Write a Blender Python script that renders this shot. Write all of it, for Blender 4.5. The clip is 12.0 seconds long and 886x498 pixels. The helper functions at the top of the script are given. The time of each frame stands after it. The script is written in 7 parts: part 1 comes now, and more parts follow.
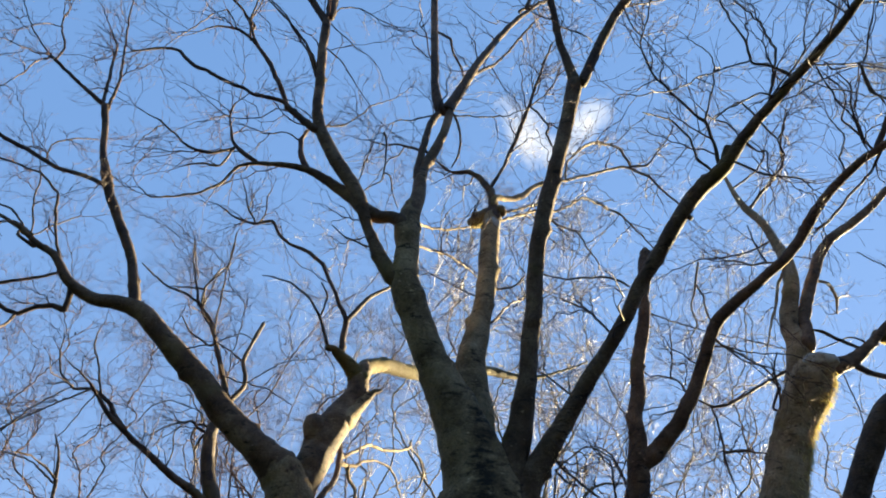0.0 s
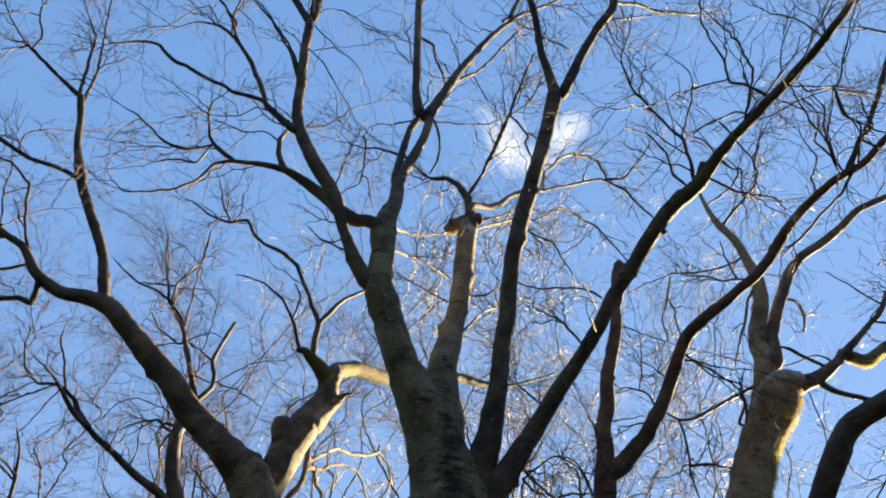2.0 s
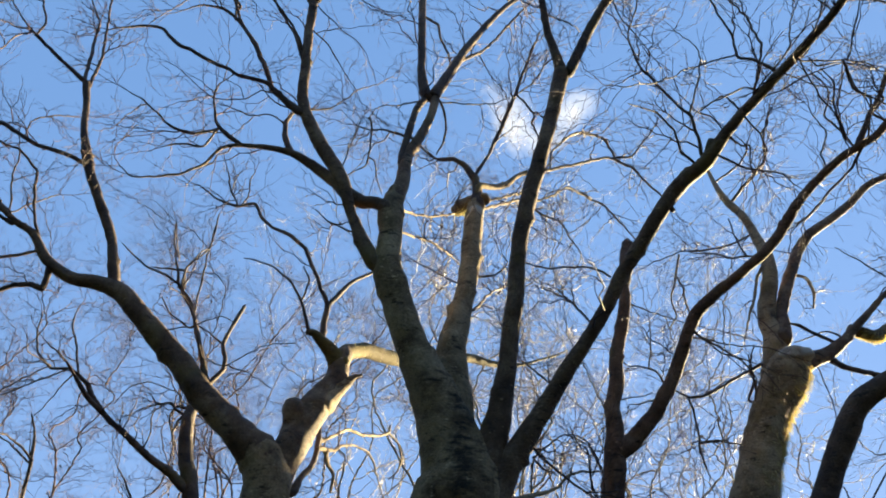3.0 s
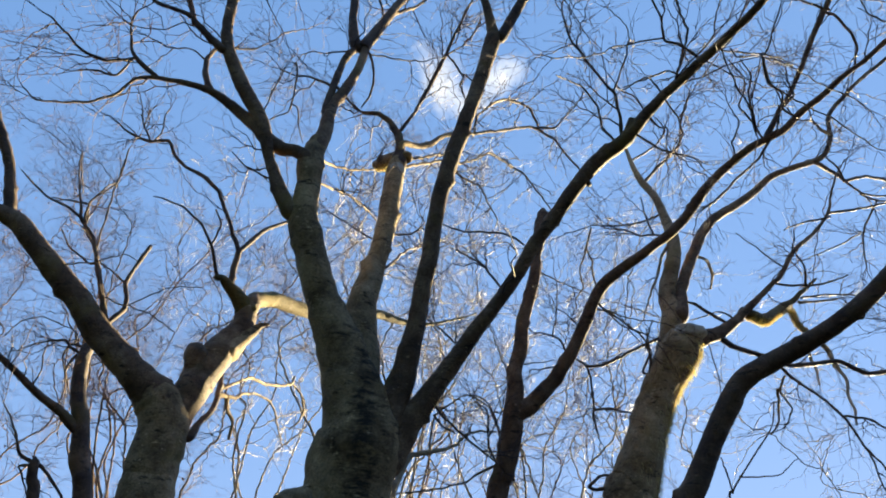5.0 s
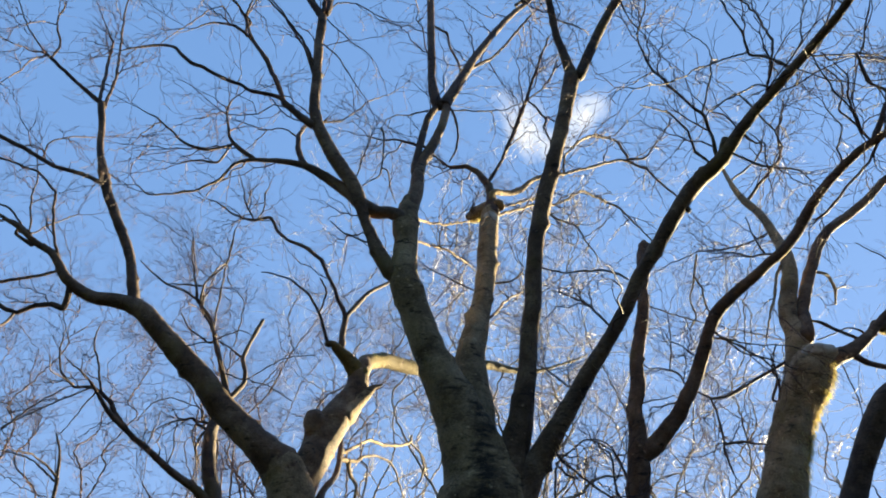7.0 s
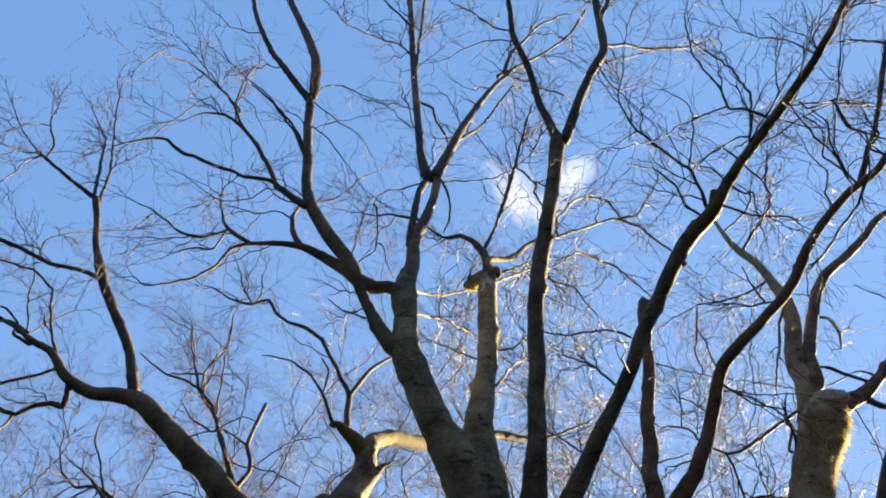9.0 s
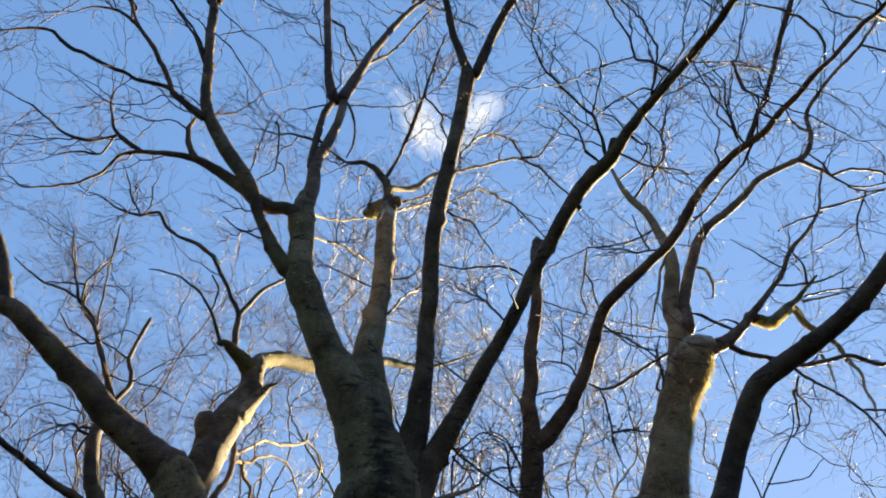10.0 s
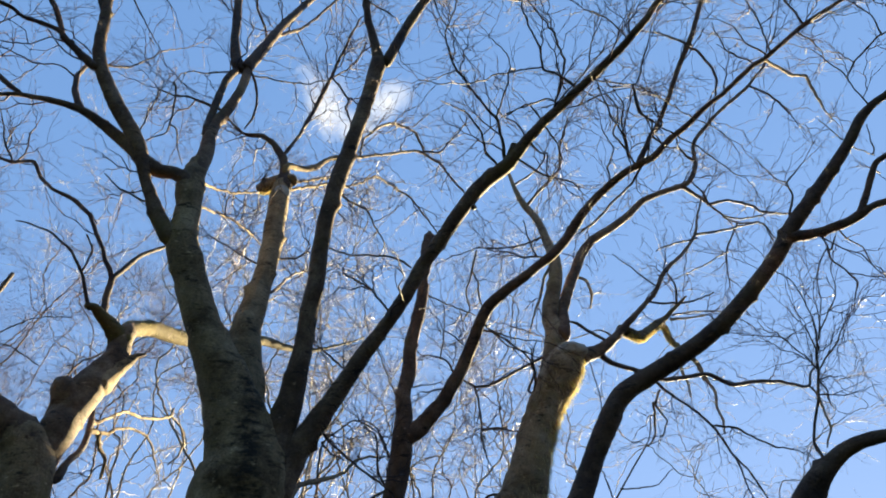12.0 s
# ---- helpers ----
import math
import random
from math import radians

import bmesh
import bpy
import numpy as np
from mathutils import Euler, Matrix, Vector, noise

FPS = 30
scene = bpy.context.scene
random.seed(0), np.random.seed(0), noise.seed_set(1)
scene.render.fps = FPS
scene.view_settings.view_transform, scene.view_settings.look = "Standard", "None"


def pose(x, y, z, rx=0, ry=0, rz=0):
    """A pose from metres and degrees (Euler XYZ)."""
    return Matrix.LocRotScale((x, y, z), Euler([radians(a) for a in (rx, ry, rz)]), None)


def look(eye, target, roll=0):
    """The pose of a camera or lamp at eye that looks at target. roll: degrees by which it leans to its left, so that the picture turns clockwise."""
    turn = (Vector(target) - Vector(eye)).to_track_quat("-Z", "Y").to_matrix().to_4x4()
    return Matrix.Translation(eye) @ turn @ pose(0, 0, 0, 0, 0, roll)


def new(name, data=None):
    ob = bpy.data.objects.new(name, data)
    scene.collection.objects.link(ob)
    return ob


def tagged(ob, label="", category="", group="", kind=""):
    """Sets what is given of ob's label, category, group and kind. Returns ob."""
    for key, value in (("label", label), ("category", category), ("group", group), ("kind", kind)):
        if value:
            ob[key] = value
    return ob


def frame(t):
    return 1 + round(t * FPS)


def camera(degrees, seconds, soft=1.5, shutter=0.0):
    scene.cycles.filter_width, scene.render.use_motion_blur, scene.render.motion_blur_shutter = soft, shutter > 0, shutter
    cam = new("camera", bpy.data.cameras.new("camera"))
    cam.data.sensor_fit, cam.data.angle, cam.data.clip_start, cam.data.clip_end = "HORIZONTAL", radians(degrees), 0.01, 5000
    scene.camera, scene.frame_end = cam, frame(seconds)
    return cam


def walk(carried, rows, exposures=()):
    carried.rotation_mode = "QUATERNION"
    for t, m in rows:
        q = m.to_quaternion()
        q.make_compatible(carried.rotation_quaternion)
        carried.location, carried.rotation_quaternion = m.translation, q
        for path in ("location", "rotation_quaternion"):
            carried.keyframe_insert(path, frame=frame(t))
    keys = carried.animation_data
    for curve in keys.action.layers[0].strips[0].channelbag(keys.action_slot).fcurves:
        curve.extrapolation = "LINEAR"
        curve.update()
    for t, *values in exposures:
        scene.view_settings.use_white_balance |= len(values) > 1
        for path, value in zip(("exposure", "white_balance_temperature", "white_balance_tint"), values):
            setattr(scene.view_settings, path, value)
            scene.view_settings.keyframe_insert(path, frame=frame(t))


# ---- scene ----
# ---- camera: stands still at eye height and turns, looking up into the crowns ----
EYE = (0.0, 0.0, 1.6)
cam = camera(60.45, 12.0, soft=1.9)
PATH = [
    (0, 128.00, -0.00, -0.00),
    (0.5, 128.62, -0.41, 0.21),
    (1, 128.13, -0.17, -0.36),
    (1.5, 128.13, -0.48, -2.59),
    (2, 128.45, -0.44, -2.69),
    (2.5, 127.83, -0.29, -1.68),
    (3, 127.01, -0.20, -1.77),
    (3.2, 126.60, -0.37, -2.25),
    (4.8, 124.79, -0.38, -9.35),
    (5, 123.89, -0.26, -9.51),
    (5.5, 123.45, -0.39, -9.26),
    (6, 124.79, -0.00, -4.72),
    (6.5, 126.82, 0.33, -0.21),
    (6.7, 127.35, 0.41, 0.29),
    (8.3, 128.02, 2.13, -0.47),
    (8.5, 129.21, 2.64, 0.17),
    (9, 133.01, 3.63, 2.68),
    (9.5, 131.02, 4.09, -0.27),
    (10, 127.02, 5.19, -5.89),
    (10.5, 124.67, 5.15, -7.42),
    (11, 126.36, 5.34, -10.79),
    (11.5, 126.56, 5.17, -13.14),
    (12, 125.36, 5.05, -16.16),
]
walk(cam, [(t, pose(*EYE, rx, ry, rz)) for t, rx, ry, rz in PATH], exposures=[(0.0, 3.12), (8.5, 3.13), (9.0, 3.2), (9.4, 3.1), (12.0, 3.06)])

# ---- daylight: clear winter sky, low sun behind the trees ----
SUN_AZ, SUN_EL = 42.0, 5.0
world = bpy.data.worlds.new("sky")
scene.world = world
world.use_nodes = True
wn = world.node_tree
sky = wn.nodes.new("ShaderNodeTexSky")
sky.sky_type = "NISHITA"
sky.sun_disc = False
sky.altitude, sky.air_density, sky.dust_density, sky.ozone_density = 200, 1.0, 0.0, 1.8
# clear winter blue: each colour's steps from horizon to zenith and towards the sun softened by its own power
parts_of_sky, deep_blue = wn.nodes.new("ShaderNodeSeparateColor"), wn.nodes.new("ShaderNodeCombineColor")
wn.links.new(sky.outputs[0], parts_of_sky.inputs[0])
for k, (power, gain) in enumerate(((0.43, 0.735), (0.295, 1.05), (0.235, 1.80))):
    softer, level = wn.nodes.new("ShaderNodeMath"), wn.nodes.new("ShaderNodeMath")
    softer.operation, level.operation = "POWER", "MULTIPLY"
    softer.inputs[1].default_value, level.inputs[1].default_value = power, gain
    wn.links.new(parts_of_sky.outputs[k], softer.inputs[0])
    wn.links.new(softer.outputs[0], level.inputs[0])
    wn.links.new(level.outputs[0], deep_blue.inputs[k])
sky.sun_elevation, sky.sun_rotation = radians(SUN_EL), radians(SUN_AZ)
wn.links.new(deep_blue.outputs[0], wn.nodes["Background"].inputs[0])
wn.nodes["Background"].inputs[1].default_value = 0.0485
sun = new("sun", bpy.data.lights.new("sun", "SUN"))
sun.data.energy, sun.data.angle, sun.data.color = 4.0, radians(0.5), (1.0, 0.8, 0.45)
to_sun = Vector((math.sin(radians(SUN_AZ)) * math.cos(radians(SUN_EL)), math.cos(radians(SUN_AZ)) * math.cos(radians(SUN_EL)), math.sin(radians(SUN_EL))))
sun.matrix_world = look(tuple(to_sun * 60), (0, 0, 0))


# ---- materials ----
def material(name, rough=0.8, spec=0.3):
    m = bpy.data.materials.new(name)
    m.use_nodes = True
    b = m.node_tree.nodes["Principled BSDF"]
    b.inputs["Roughness"].default_value = rough
    b.inputs["Specular IOR Level"].default_value = spec
    return m, m.node_tree, b


def tex(nt, scale, detail=4.0, rough=0.6, stretch=(1, 1, 1)):
    """Noise at so many waves a metre, in the object's own metres."""
    co = nt.nodes.new("ShaderNodeTexCoord")
    mp = nt.nodes.new("ShaderNodeMapping")
    mp.inputs["Scale"].default_value = stretch
    n = nt.nodes.new("ShaderNodeTexNoise")
    n.inputs["Scale"].default_value, n.inputs["Detail"].default_value, n.inputs["Roughness"].default_value = scale, detail, rough
    nt.links.new(co.outputs["Object"], mp.inputs[0])
    nt.links.new(mp.outputs[0], n.inputs["Vector"])
    return n.outputs["Fac"]


def ramp(nt, fac, stops):
    r = nt.nodes.new("ShaderNodeValToRGB")
    e = r.color_ramp.elements
    while len(e) < len(stops):
        e.new(0.5)
    for k, (at, c) in zip(e, stops):
        k.position, k.color = at, (*c, 1)
    nt.links.new(fac, r.inputs[0])
    return r.outputs[0]


def mix(nt, fac, a, b):
    x = nt.nodes.new("ShaderNodeMix")
    x.data_type = "RGBA"
    for src, sock in ((fac, x.inputs[0]), (a, x.inputs[6]), (b, x.inputs[7])):
        if isinstance(src, (int, float)):
            sock.default_value = src
        elif isinstance(src, tuple):
            sock.default_value = (*src, 1)
        else:
            nt.links.new(src, sock)
    return x.outputs[2]


def bump(nt, b, height, strength, distance):
    k = nt.nodes.new("ShaderNodeBump")
    k.inputs["Strength"].default_value, k.inputs["Distance"].default_value = strength, distance
    nt.links.new(height, k.inputs["Height"])
    nt.links.new(k.outputs[0], b.inputs["Normal"])


def bark(name, dark, mid, pale, moss, mossy, streak=None, rough=0.8, spec=0.25):
    """Smooth beech bark: grey blotches, dark cross cracks, green algae."""
    m, nt, b = material(name, rough, spec)
    base = ramp(nt, tex(nt, 2.6, 8, 0.7), [(0.32, dark), (0.47, mid), (0.66, pale)])
    fleck = ramp(nt, tex(nt, 60, 3), [(0.35, (0.35, 0.35, 0.35)), (0.6, (1, 1, 1))])
    mul = nt.nodes.new("ShaderNodeMix")
    mul.data_type, mul.blend_type = "RGBA", "MULTIPLY"
    mul.inputs[0].default_value = 0.55
    nt.links.new(base, mul.inputs[6])
    nt.links.new(fleck, mul.inputs[7])
    band = ramp(nt, tex(nt, 5.5, 6, 0.72, (1, 1, 3.2)), [(0.36, (0.9, 0.9, 0.9)), (0.43, (0, 0, 0))])
    cracked = mix(nt, band, mul.outputs[2], tuple(0.5 * v for v in dark))
    patch = ramp(nt, tex(nt, 2.3, 5), [(0.62 - 0.2 * mossy, (0, 0, 0)), (0.85 - 0.2 * mossy, (1, 1, 1))])
    lichen = ramp(nt, tex(nt, 13, 5, 0.65, (1, 1, 2.2)), [(0.63, (0, 0, 0)), (0.7, (0.8, 0.8, 0.8))])
    colour = mix(nt, lichen, mix(nt, patch, cracked, moss), tuple(1.35 * v for v in pale))
    if streak:
        # a ragged black weather stain running down the trunk
        co = nt.nodes.new("ShaderNodeTexCoord")
        axes = nt.nodes.new("ShaderNodeSeparateXYZ")
        nt.links.new(co.outputs["Object"], axes.inputs[0])
        off = nt.nodes.new("ShaderNodeMath")
        off.operation, off.use_clamp = "MULTIPLY_ADD", False
        off.inputs[1].default_value, off.inputs[2].default_value = 0.4, -streak[0] - 0.2
        nt.links.new(tex(nt, 4.5, 7, 0.75, (1, 1, 1.7)), off.inputs[0])
        gap = nt.nodes.new("ShaderNodeMath")
        nt.links.new(axes.outputs[0], gap.inputs[0])
        nt.links.new(off.outputs[0], gap.inputs[1])
        size = nt.nodes.new("ShaderNodeMath")
        size.operation = "ABSOLUTE"
        nt.links.new(gap.outputs[0], size.inputs[0])
        edge = nt.nodes.new("ShaderNodeMapRange")
        edge.inputs["From Min"].default_value, edge.inputs["From Max"].default_value = streak[1] * 1.3, streak[1] * 0.4
        nt.links.new(size.outputs[0], edge.inputs["Value"])
        worn = nt.nodes.new("ShaderNodeMath")
        worn.operation = "MULTIPLY"
        nt.links.new(edge.outputs[0], worn.inputs[0])
        nt.links.new(ramp(nt, tex(nt, 7, 6, 0.75, (1, 1, 3.4)), [(0.4, (0.0, 0.0, 0.0)), (0.54, (1, 1, 1))]), worn.inputs[1])
        colour = mix(nt, worn.outputs[0], colour, (0.018, 0.016, 0.012))
    nt.links.new(colour, b.inputs["Base Color"])
    bump(nt, b, tex(nt, 26, 6, 0.7, (1, 1, 2)), 1.0, 0.014)
    return m


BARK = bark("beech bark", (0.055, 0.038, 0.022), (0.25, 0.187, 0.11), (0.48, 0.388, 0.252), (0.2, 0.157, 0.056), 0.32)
STAINED_BARK = bark("stained beech bark", (0.045, 0.03, 0.016), (0.255, 0.19, 0.108), (0.5, 0.405, 0.255), (0.19, 0.15, 0.052), 0.36, (0.08, 0.08))
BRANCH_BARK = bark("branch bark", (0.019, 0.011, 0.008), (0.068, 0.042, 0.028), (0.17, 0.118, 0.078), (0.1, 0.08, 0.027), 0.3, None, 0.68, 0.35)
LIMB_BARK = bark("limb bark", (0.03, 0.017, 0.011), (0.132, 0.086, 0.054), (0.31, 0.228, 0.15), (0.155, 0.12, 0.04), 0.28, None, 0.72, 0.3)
MOSSY_BARK = bark("mossy beech bark", (0.04, 0.03, 0.012), (0.115, 0.09, 0.036), (0.23, 0.18, 0.082), (0.13, 0.105, 0.026), 0.7)
BROWN_BARK = bark("brown bark", (0.04, 0.024, 0.015), (0.125, 0.075, 0.047), (0.25, 0.165, 0.11), (0.12, 0.105, 0.037), 0.2)
TWIG, nt, b = material("twig bark", 0.6, 0.3)
nt.links.new(ramp(nt, tex(nt, 1.7, 3), [(0.35, (0.018, 0.01, 0.01)), (0.65, (0.075, 0.036, 0.034))]), b.inputs["Base Color"])
# sunlight on twigs put into their colour, far lighter than TWIG
SUNLIT_TWIG, nt, b = material("twig bark painted sunlit", 0.6, 0.3)
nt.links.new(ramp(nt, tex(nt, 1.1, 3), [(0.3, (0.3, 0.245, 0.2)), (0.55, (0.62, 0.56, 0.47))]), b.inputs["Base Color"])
FAR_TWIG, nt, b = material("reddish twig bark", 0.6, 0.3)
nt.links.new(ramp(nt, tex(nt, 1.3, 3), [(0.35, (0.034, 0.019, 0.028)), (0.65, (0.09, 0.055, 0.074))]), b.inputs["Base Color"])
DRY_LEAF, nt, b = material("withered leaf", 0.8, 0.2)
nt.links.new(ramp(nt, tex(nt, 3, 3), [(0.3, (0.07, 0.03, 0.015)), (0.7, (0.2, 0.1, 0.05))]), b.inputs["Base Color"])
MOSS, nt, b = material("moss", 0.9, 0.1)
nt.links.new(ramp(nt, tex(nt, 40, 3), [(0.3, (0.24, 0.2, 0.05)), (0.7, (0.5, 0.42, 0.13))]), b.inputs["Base Color"])
# thin wet moss lets low sun shine through it
through_moss, share = nt.nodes.new("ShaderNodeBsdfTranslucent"), nt.nodes.new("ShaderNodeMixShader")
through_moss.inputs[0].default_value, share.inputs[0].default_value = (0.9, 0.84, 0.52, 1), 0.75
nt.links.new(b.outputs[0], share.inputs[1])
nt.links.new(through_moss.outputs[0], share.inputs[2])
nt.links.new(share.outputs[0], next(n for n in nt.nodes if n.type == "OUTPUT_MATERIAL").inputs[0])
WOUND, nt, b = material("bare healed wood", 0.75, 0.25)
nt.links.new(ramp(nt, tex(nt, 18, 6), [(0.3, (0.26, 0.245, 0.205)), (0.65, (0.48, 0.46, 0.4))]), b.inputs["Base Color"])
bump(nt, b, tex(nt, 40, 4), 0.5, 0.01)
LITTER, nt, b = material("leaf litter", 0.95, 0.1)
nt.links.new(mix(nt, tex(nt, 0.25, 4), ramp(nt, tex(nt, 14, 6, 0.75), [(0.3, (0.04, 0.025, 0.015)), (0.6, (0.13, 0.075, 0.035))]), (0.035, 0.04, 0.018)), b.inputs["Base Color"])
bump(nt, b, tex(nt, 22, 5, 0.7), 0.9, 0.04)

# ---- shapes ----
rng = np.random.default_rng(7)


def part(name, me, mat, parent, label="", at=None, kind=""):
    """Links a mesh as one object under a thing or a part."""
    me.materials.append(mat)
    ob = new(name, me)
    if parent is not None:
        ob.parent = parent
    if at is not None:
        ob.location = at
    return tagged(ob, label, kind=kind)


def unit(v):
    return v / (np.linalg.norm(v, axis=-1, keepdims=True) + 1e-9)


def spline(pts, step, slack=0.5):
    """A line through the given points, resampled at about that step; slack 0.5 is smooth, 0 is angular."""
    p = np.asarray(pts, float)
    p = np.vstack([2 * p[0] - p[1], p, 2 * p[-1] - p[-2]])
    rows = []
    for i in range(1, len(p) - 2):
        n = max(2, int(np.linalg.norm(p[i + 1, :3] - p[i, :3]) / step) + 1)
        u = np.linspace(0, 1, n, endpoint=False)[:, None]
        a, b_, c, d = p[i - 1], p[i], p[i + 1], p[i + 2]
        ta, tb = slack * (c - a), slack * (d - b_)
        rows.append((2 * u**3 - 3 * u**2 + 1) * b_ + (u**3 - 2 * u**2 + u) * ta + (3 * u**2 - 2 * u**3) * c + (u**3 - u**2) * tb)
    out = np.vstack(rows + [p[-2:-1]])
    out[:, 3] = np.maximum(out[:, 3], 0.0008)
    return out


def rings(line, sides):
    """Rings of vertices round lines (n, k, 4), carried along without twist: places (n, k, sides, 3)."""
    p = line[..., :3]
    tan = unit(np.gradient(p, axis=-2))
    n, k = p.shape[:2]
    ref = np.where(np.abs(tan[:, 0, 2:3]) > 0.8, np.array([1.0, 0, 0]), np.array([0, 0, 1.0]))
    u = np.zeros_like(p)
    u[:, 0] = unit(np.cross(tan[:, 0], ref))
    for i in range(1, k):
        u[:, i] = unit(u[:, i - 1] - tan[:, i] * (u[:, i - 1] * tan[:, i]).sum(-1, keepdims=True))
    v = np.cross(tan, u)
    a = np.arange(sides) * 2 * np.pi / sides
    return p[..., None, :] + line[..., None, 3:4] * (u[..., None, :] * np.cos(a)[:, None] + v[..., None, :] * np.sin(a)[:, None])


def tube_mesh(name, line, sides, origin, rough=0.05, blunt=False):
    """One limb: a tapered tube with uneven, lumpy bark and closed ends."""
    ring = rings(line[None], sides)[0]
    k = len(ring)
    if rough:
        seed = float(rng.uniform(0, 50))
        for i in range(k):
            r = line[i, 3]
            for j in range(sides):
                q = Vector(ring[i, j])
                w = noise.noise(q * (0.35 / max(r, 0.02)) + Vector((seed, 0, 0))) + 0.6 * noise.noise(q * (1.3 / max(r, 0.02))) + 0.7 * noise.noise(q * 14)
                ring[i, j] = line[i, :3] + (ring[i, j] - line[i, :3]) * (1 + rough * 1.6 * w)
        # knots, bud scars and small burrs standing out of the bark
        length = float(np.linalg.norm(np.diff(line[:, :3], axis=0), axis=1).sum())
        for _ in range(int(length * 3.5)):
            i0, j0 = int(rng.integers(1, k)), int(rng.integers(0, sides))
            at, r = ring[i0, j0].copy(), line[i0, 3]
            wide, high = max(r * rng.uniform(0.25, 0.6), 0.016), min(r * rng.uniform(0.12, 0.45), 0.03)
            lo, hi = max(0, i0 - 4), min(k, i0 + 5)
            d2 = ((ring[lo:hi] - at) ** 2).sum(-1, keepdims=True)
            ring[lo:hi] += unit(ring[lo:hi] - line[lo:hi, None, :3]) * high * np.exp(-d2 / (wide * wide))
    verts = list(map(tuple, ring.reshape(-1, 3) - origin))
    faces = [(i * sides + j, i * sides + (j + 1) % sides, (i + 1) * sides + (j + 1) % sides, (i + 1) * sides + j) for i in range(k - 1) for j in range(sides)]
    tip = line[-1, :3] + (line[-1, :3] - line[-2, :3]) / (np.linalg.norm(line[-1, :3] - line[-2, :3]) + 1e-9) * line[-1, 3] * (0.25 if blunt else 1.2)
    verts += [tuple(line[0, :3] - origin), tuple(tip - origin)]
    n = len(verts)
    faces += [((j + 1) % sides, j, n - 2) for j in range(sides)]
    faces += [((k - 1) * sides + j, (k - 1) * sides + (j + 1) % sides, n - 1) for j in range(sides)]
    me = bpy.data.meshes.new(name)
    me.from_pydata(verts, [], faces)
    me.polygons.foreach_set("use_smooth", [True] * len(faces))
    me.update()
    return me


def strands_mesh(name, groups, origin):
    """Many thin twigs joined: groups of (lines (n, k, 4), sides)."""
    verts, faces, base = [], [], 0
    for line, sides in groups:
        n, k = line.shape[:2]
        if n == 0:
            continue
        ring = rings(line, sides).reshape(-1, 3) - origin
        idx = base + np.arange(n * k * sides).reshape(n, k, sides)
        nxt = np.roll(idx, -1, axis=2)
        quads = np.stack([idx[:, :-1], nxt[:, :-1], nxt[:, 1:], idx[:, 1:]], -1).reshape(-1, 4)
        verts.append(ring)
        faces.append(quads)
        base += n * k * sides
    v, q = np.vstack(verts), np.vstack(faces)
    me = bpy.data.meshes.new(name)
    me.vertices.add(len(v))
    me.vertices.foreach_set("co", v.ravel())
    me.loops.add(q.size)
    me.loops.foreach_set("vertex_index", q.ravel())
    me.polygons.add(len(q))
    me.polygons.foreach_set("loop_start", np.arange(len(q)) * 4)
    me.polygons.foreach_set("use_smooth", np.ones(len(q), bool))
    me.update(calc_edges=True)
    return me


def wander(start, way, length, r0, r1, k, bend, lift, zig=0.2):
    """Crooked lines (n, k, 4) from the starts on: they turn a little from bud to bud, and lift draws them upwards."""
    n = len(start)
    out = np.zeros((n, k, 4))
    out[:, 0, :3] = start
    d = unit(way)
    side = unit(np.cross(d, rng.normal(size=(n, 3))))
    for i in range(1, k):
        d = unit(d + bend * rng.normal(size=(n, 3)) + lift[:, None] * np.array([0, 0, 1.0]))
        step = unit(d + side * ((-1) ** i * zig * rng.uniform(0.2, 1.5, (n, 1))))
        out[:, i, :3] = out[:, i - 1, :3] + step * (length / (k - 1))[:, None] * rng.uniform(0.7, 1.3, (n, 1))
    u = np.linspace(0, 1, k)
    out[:, :, 3] = r0[:, None] * (1 - u) + r1[:, None] * u
    return out


def sprout(lines, each, spread, length, r_cap, r_end, k, bend, lift, first=0.12, zig=0.2):
    """Side shoots on lines (n, k, 4): each many a line, by turns to either side of it, as beech twigs grow, shorter towards its tip."""
    n, kk = lines.shape[:2]
    if n == 0:
        return np.zeros((0, k, 4))
    who, turn = np.repeat(np.arange(n), each), np.tile(np.arange(each), n)
    share = first + (0.99 - first) * (turn + rng.uniform(0.0, 1.0, len(who))) / each
    u = share * (kk - 1)
    i = np.minimum(u.astype(int), kk - 2)
    fr = (u - i)[:, None]
    a, b_ = lines[who, i], lines[who, i + 1]
    p = a * (1 - fr) + b_ * fr
    t = unit(b_[:, :3] - a[:, :3])
    flat = unit(np.cross(lines[:, -1, :3] - lines[:, 0, :3], rng.normal(size=(n, 3))))[who]
    side = unit(np.cross(t, flat) * ((-1.0) ** turn)[:, None] + 0.35 * rng.normal(size=t.shape))
    ang = rng.uniform(*spread, len(who))[:, None]
    way = t * np.cos(ang) + side * np.sin(ang)
    m = len(who)
    size = rng.uniform(*length, m) * (1.25 - 0.75 * share)
    return wander(p[:, :3], way, size, np.minimum(p[:, 3] * 0.75, r_cap), np.full(m, r_end), k, bend, np.full(m, lift), zig)


# ---- trees ----
growing = {}
TWIGS_APART = 24


def tree(x, y, label, group=""):
    ob = new("beech_tree")
    ob.location = (x, y, 0)
    return tagged(ob, label, "tree", group)


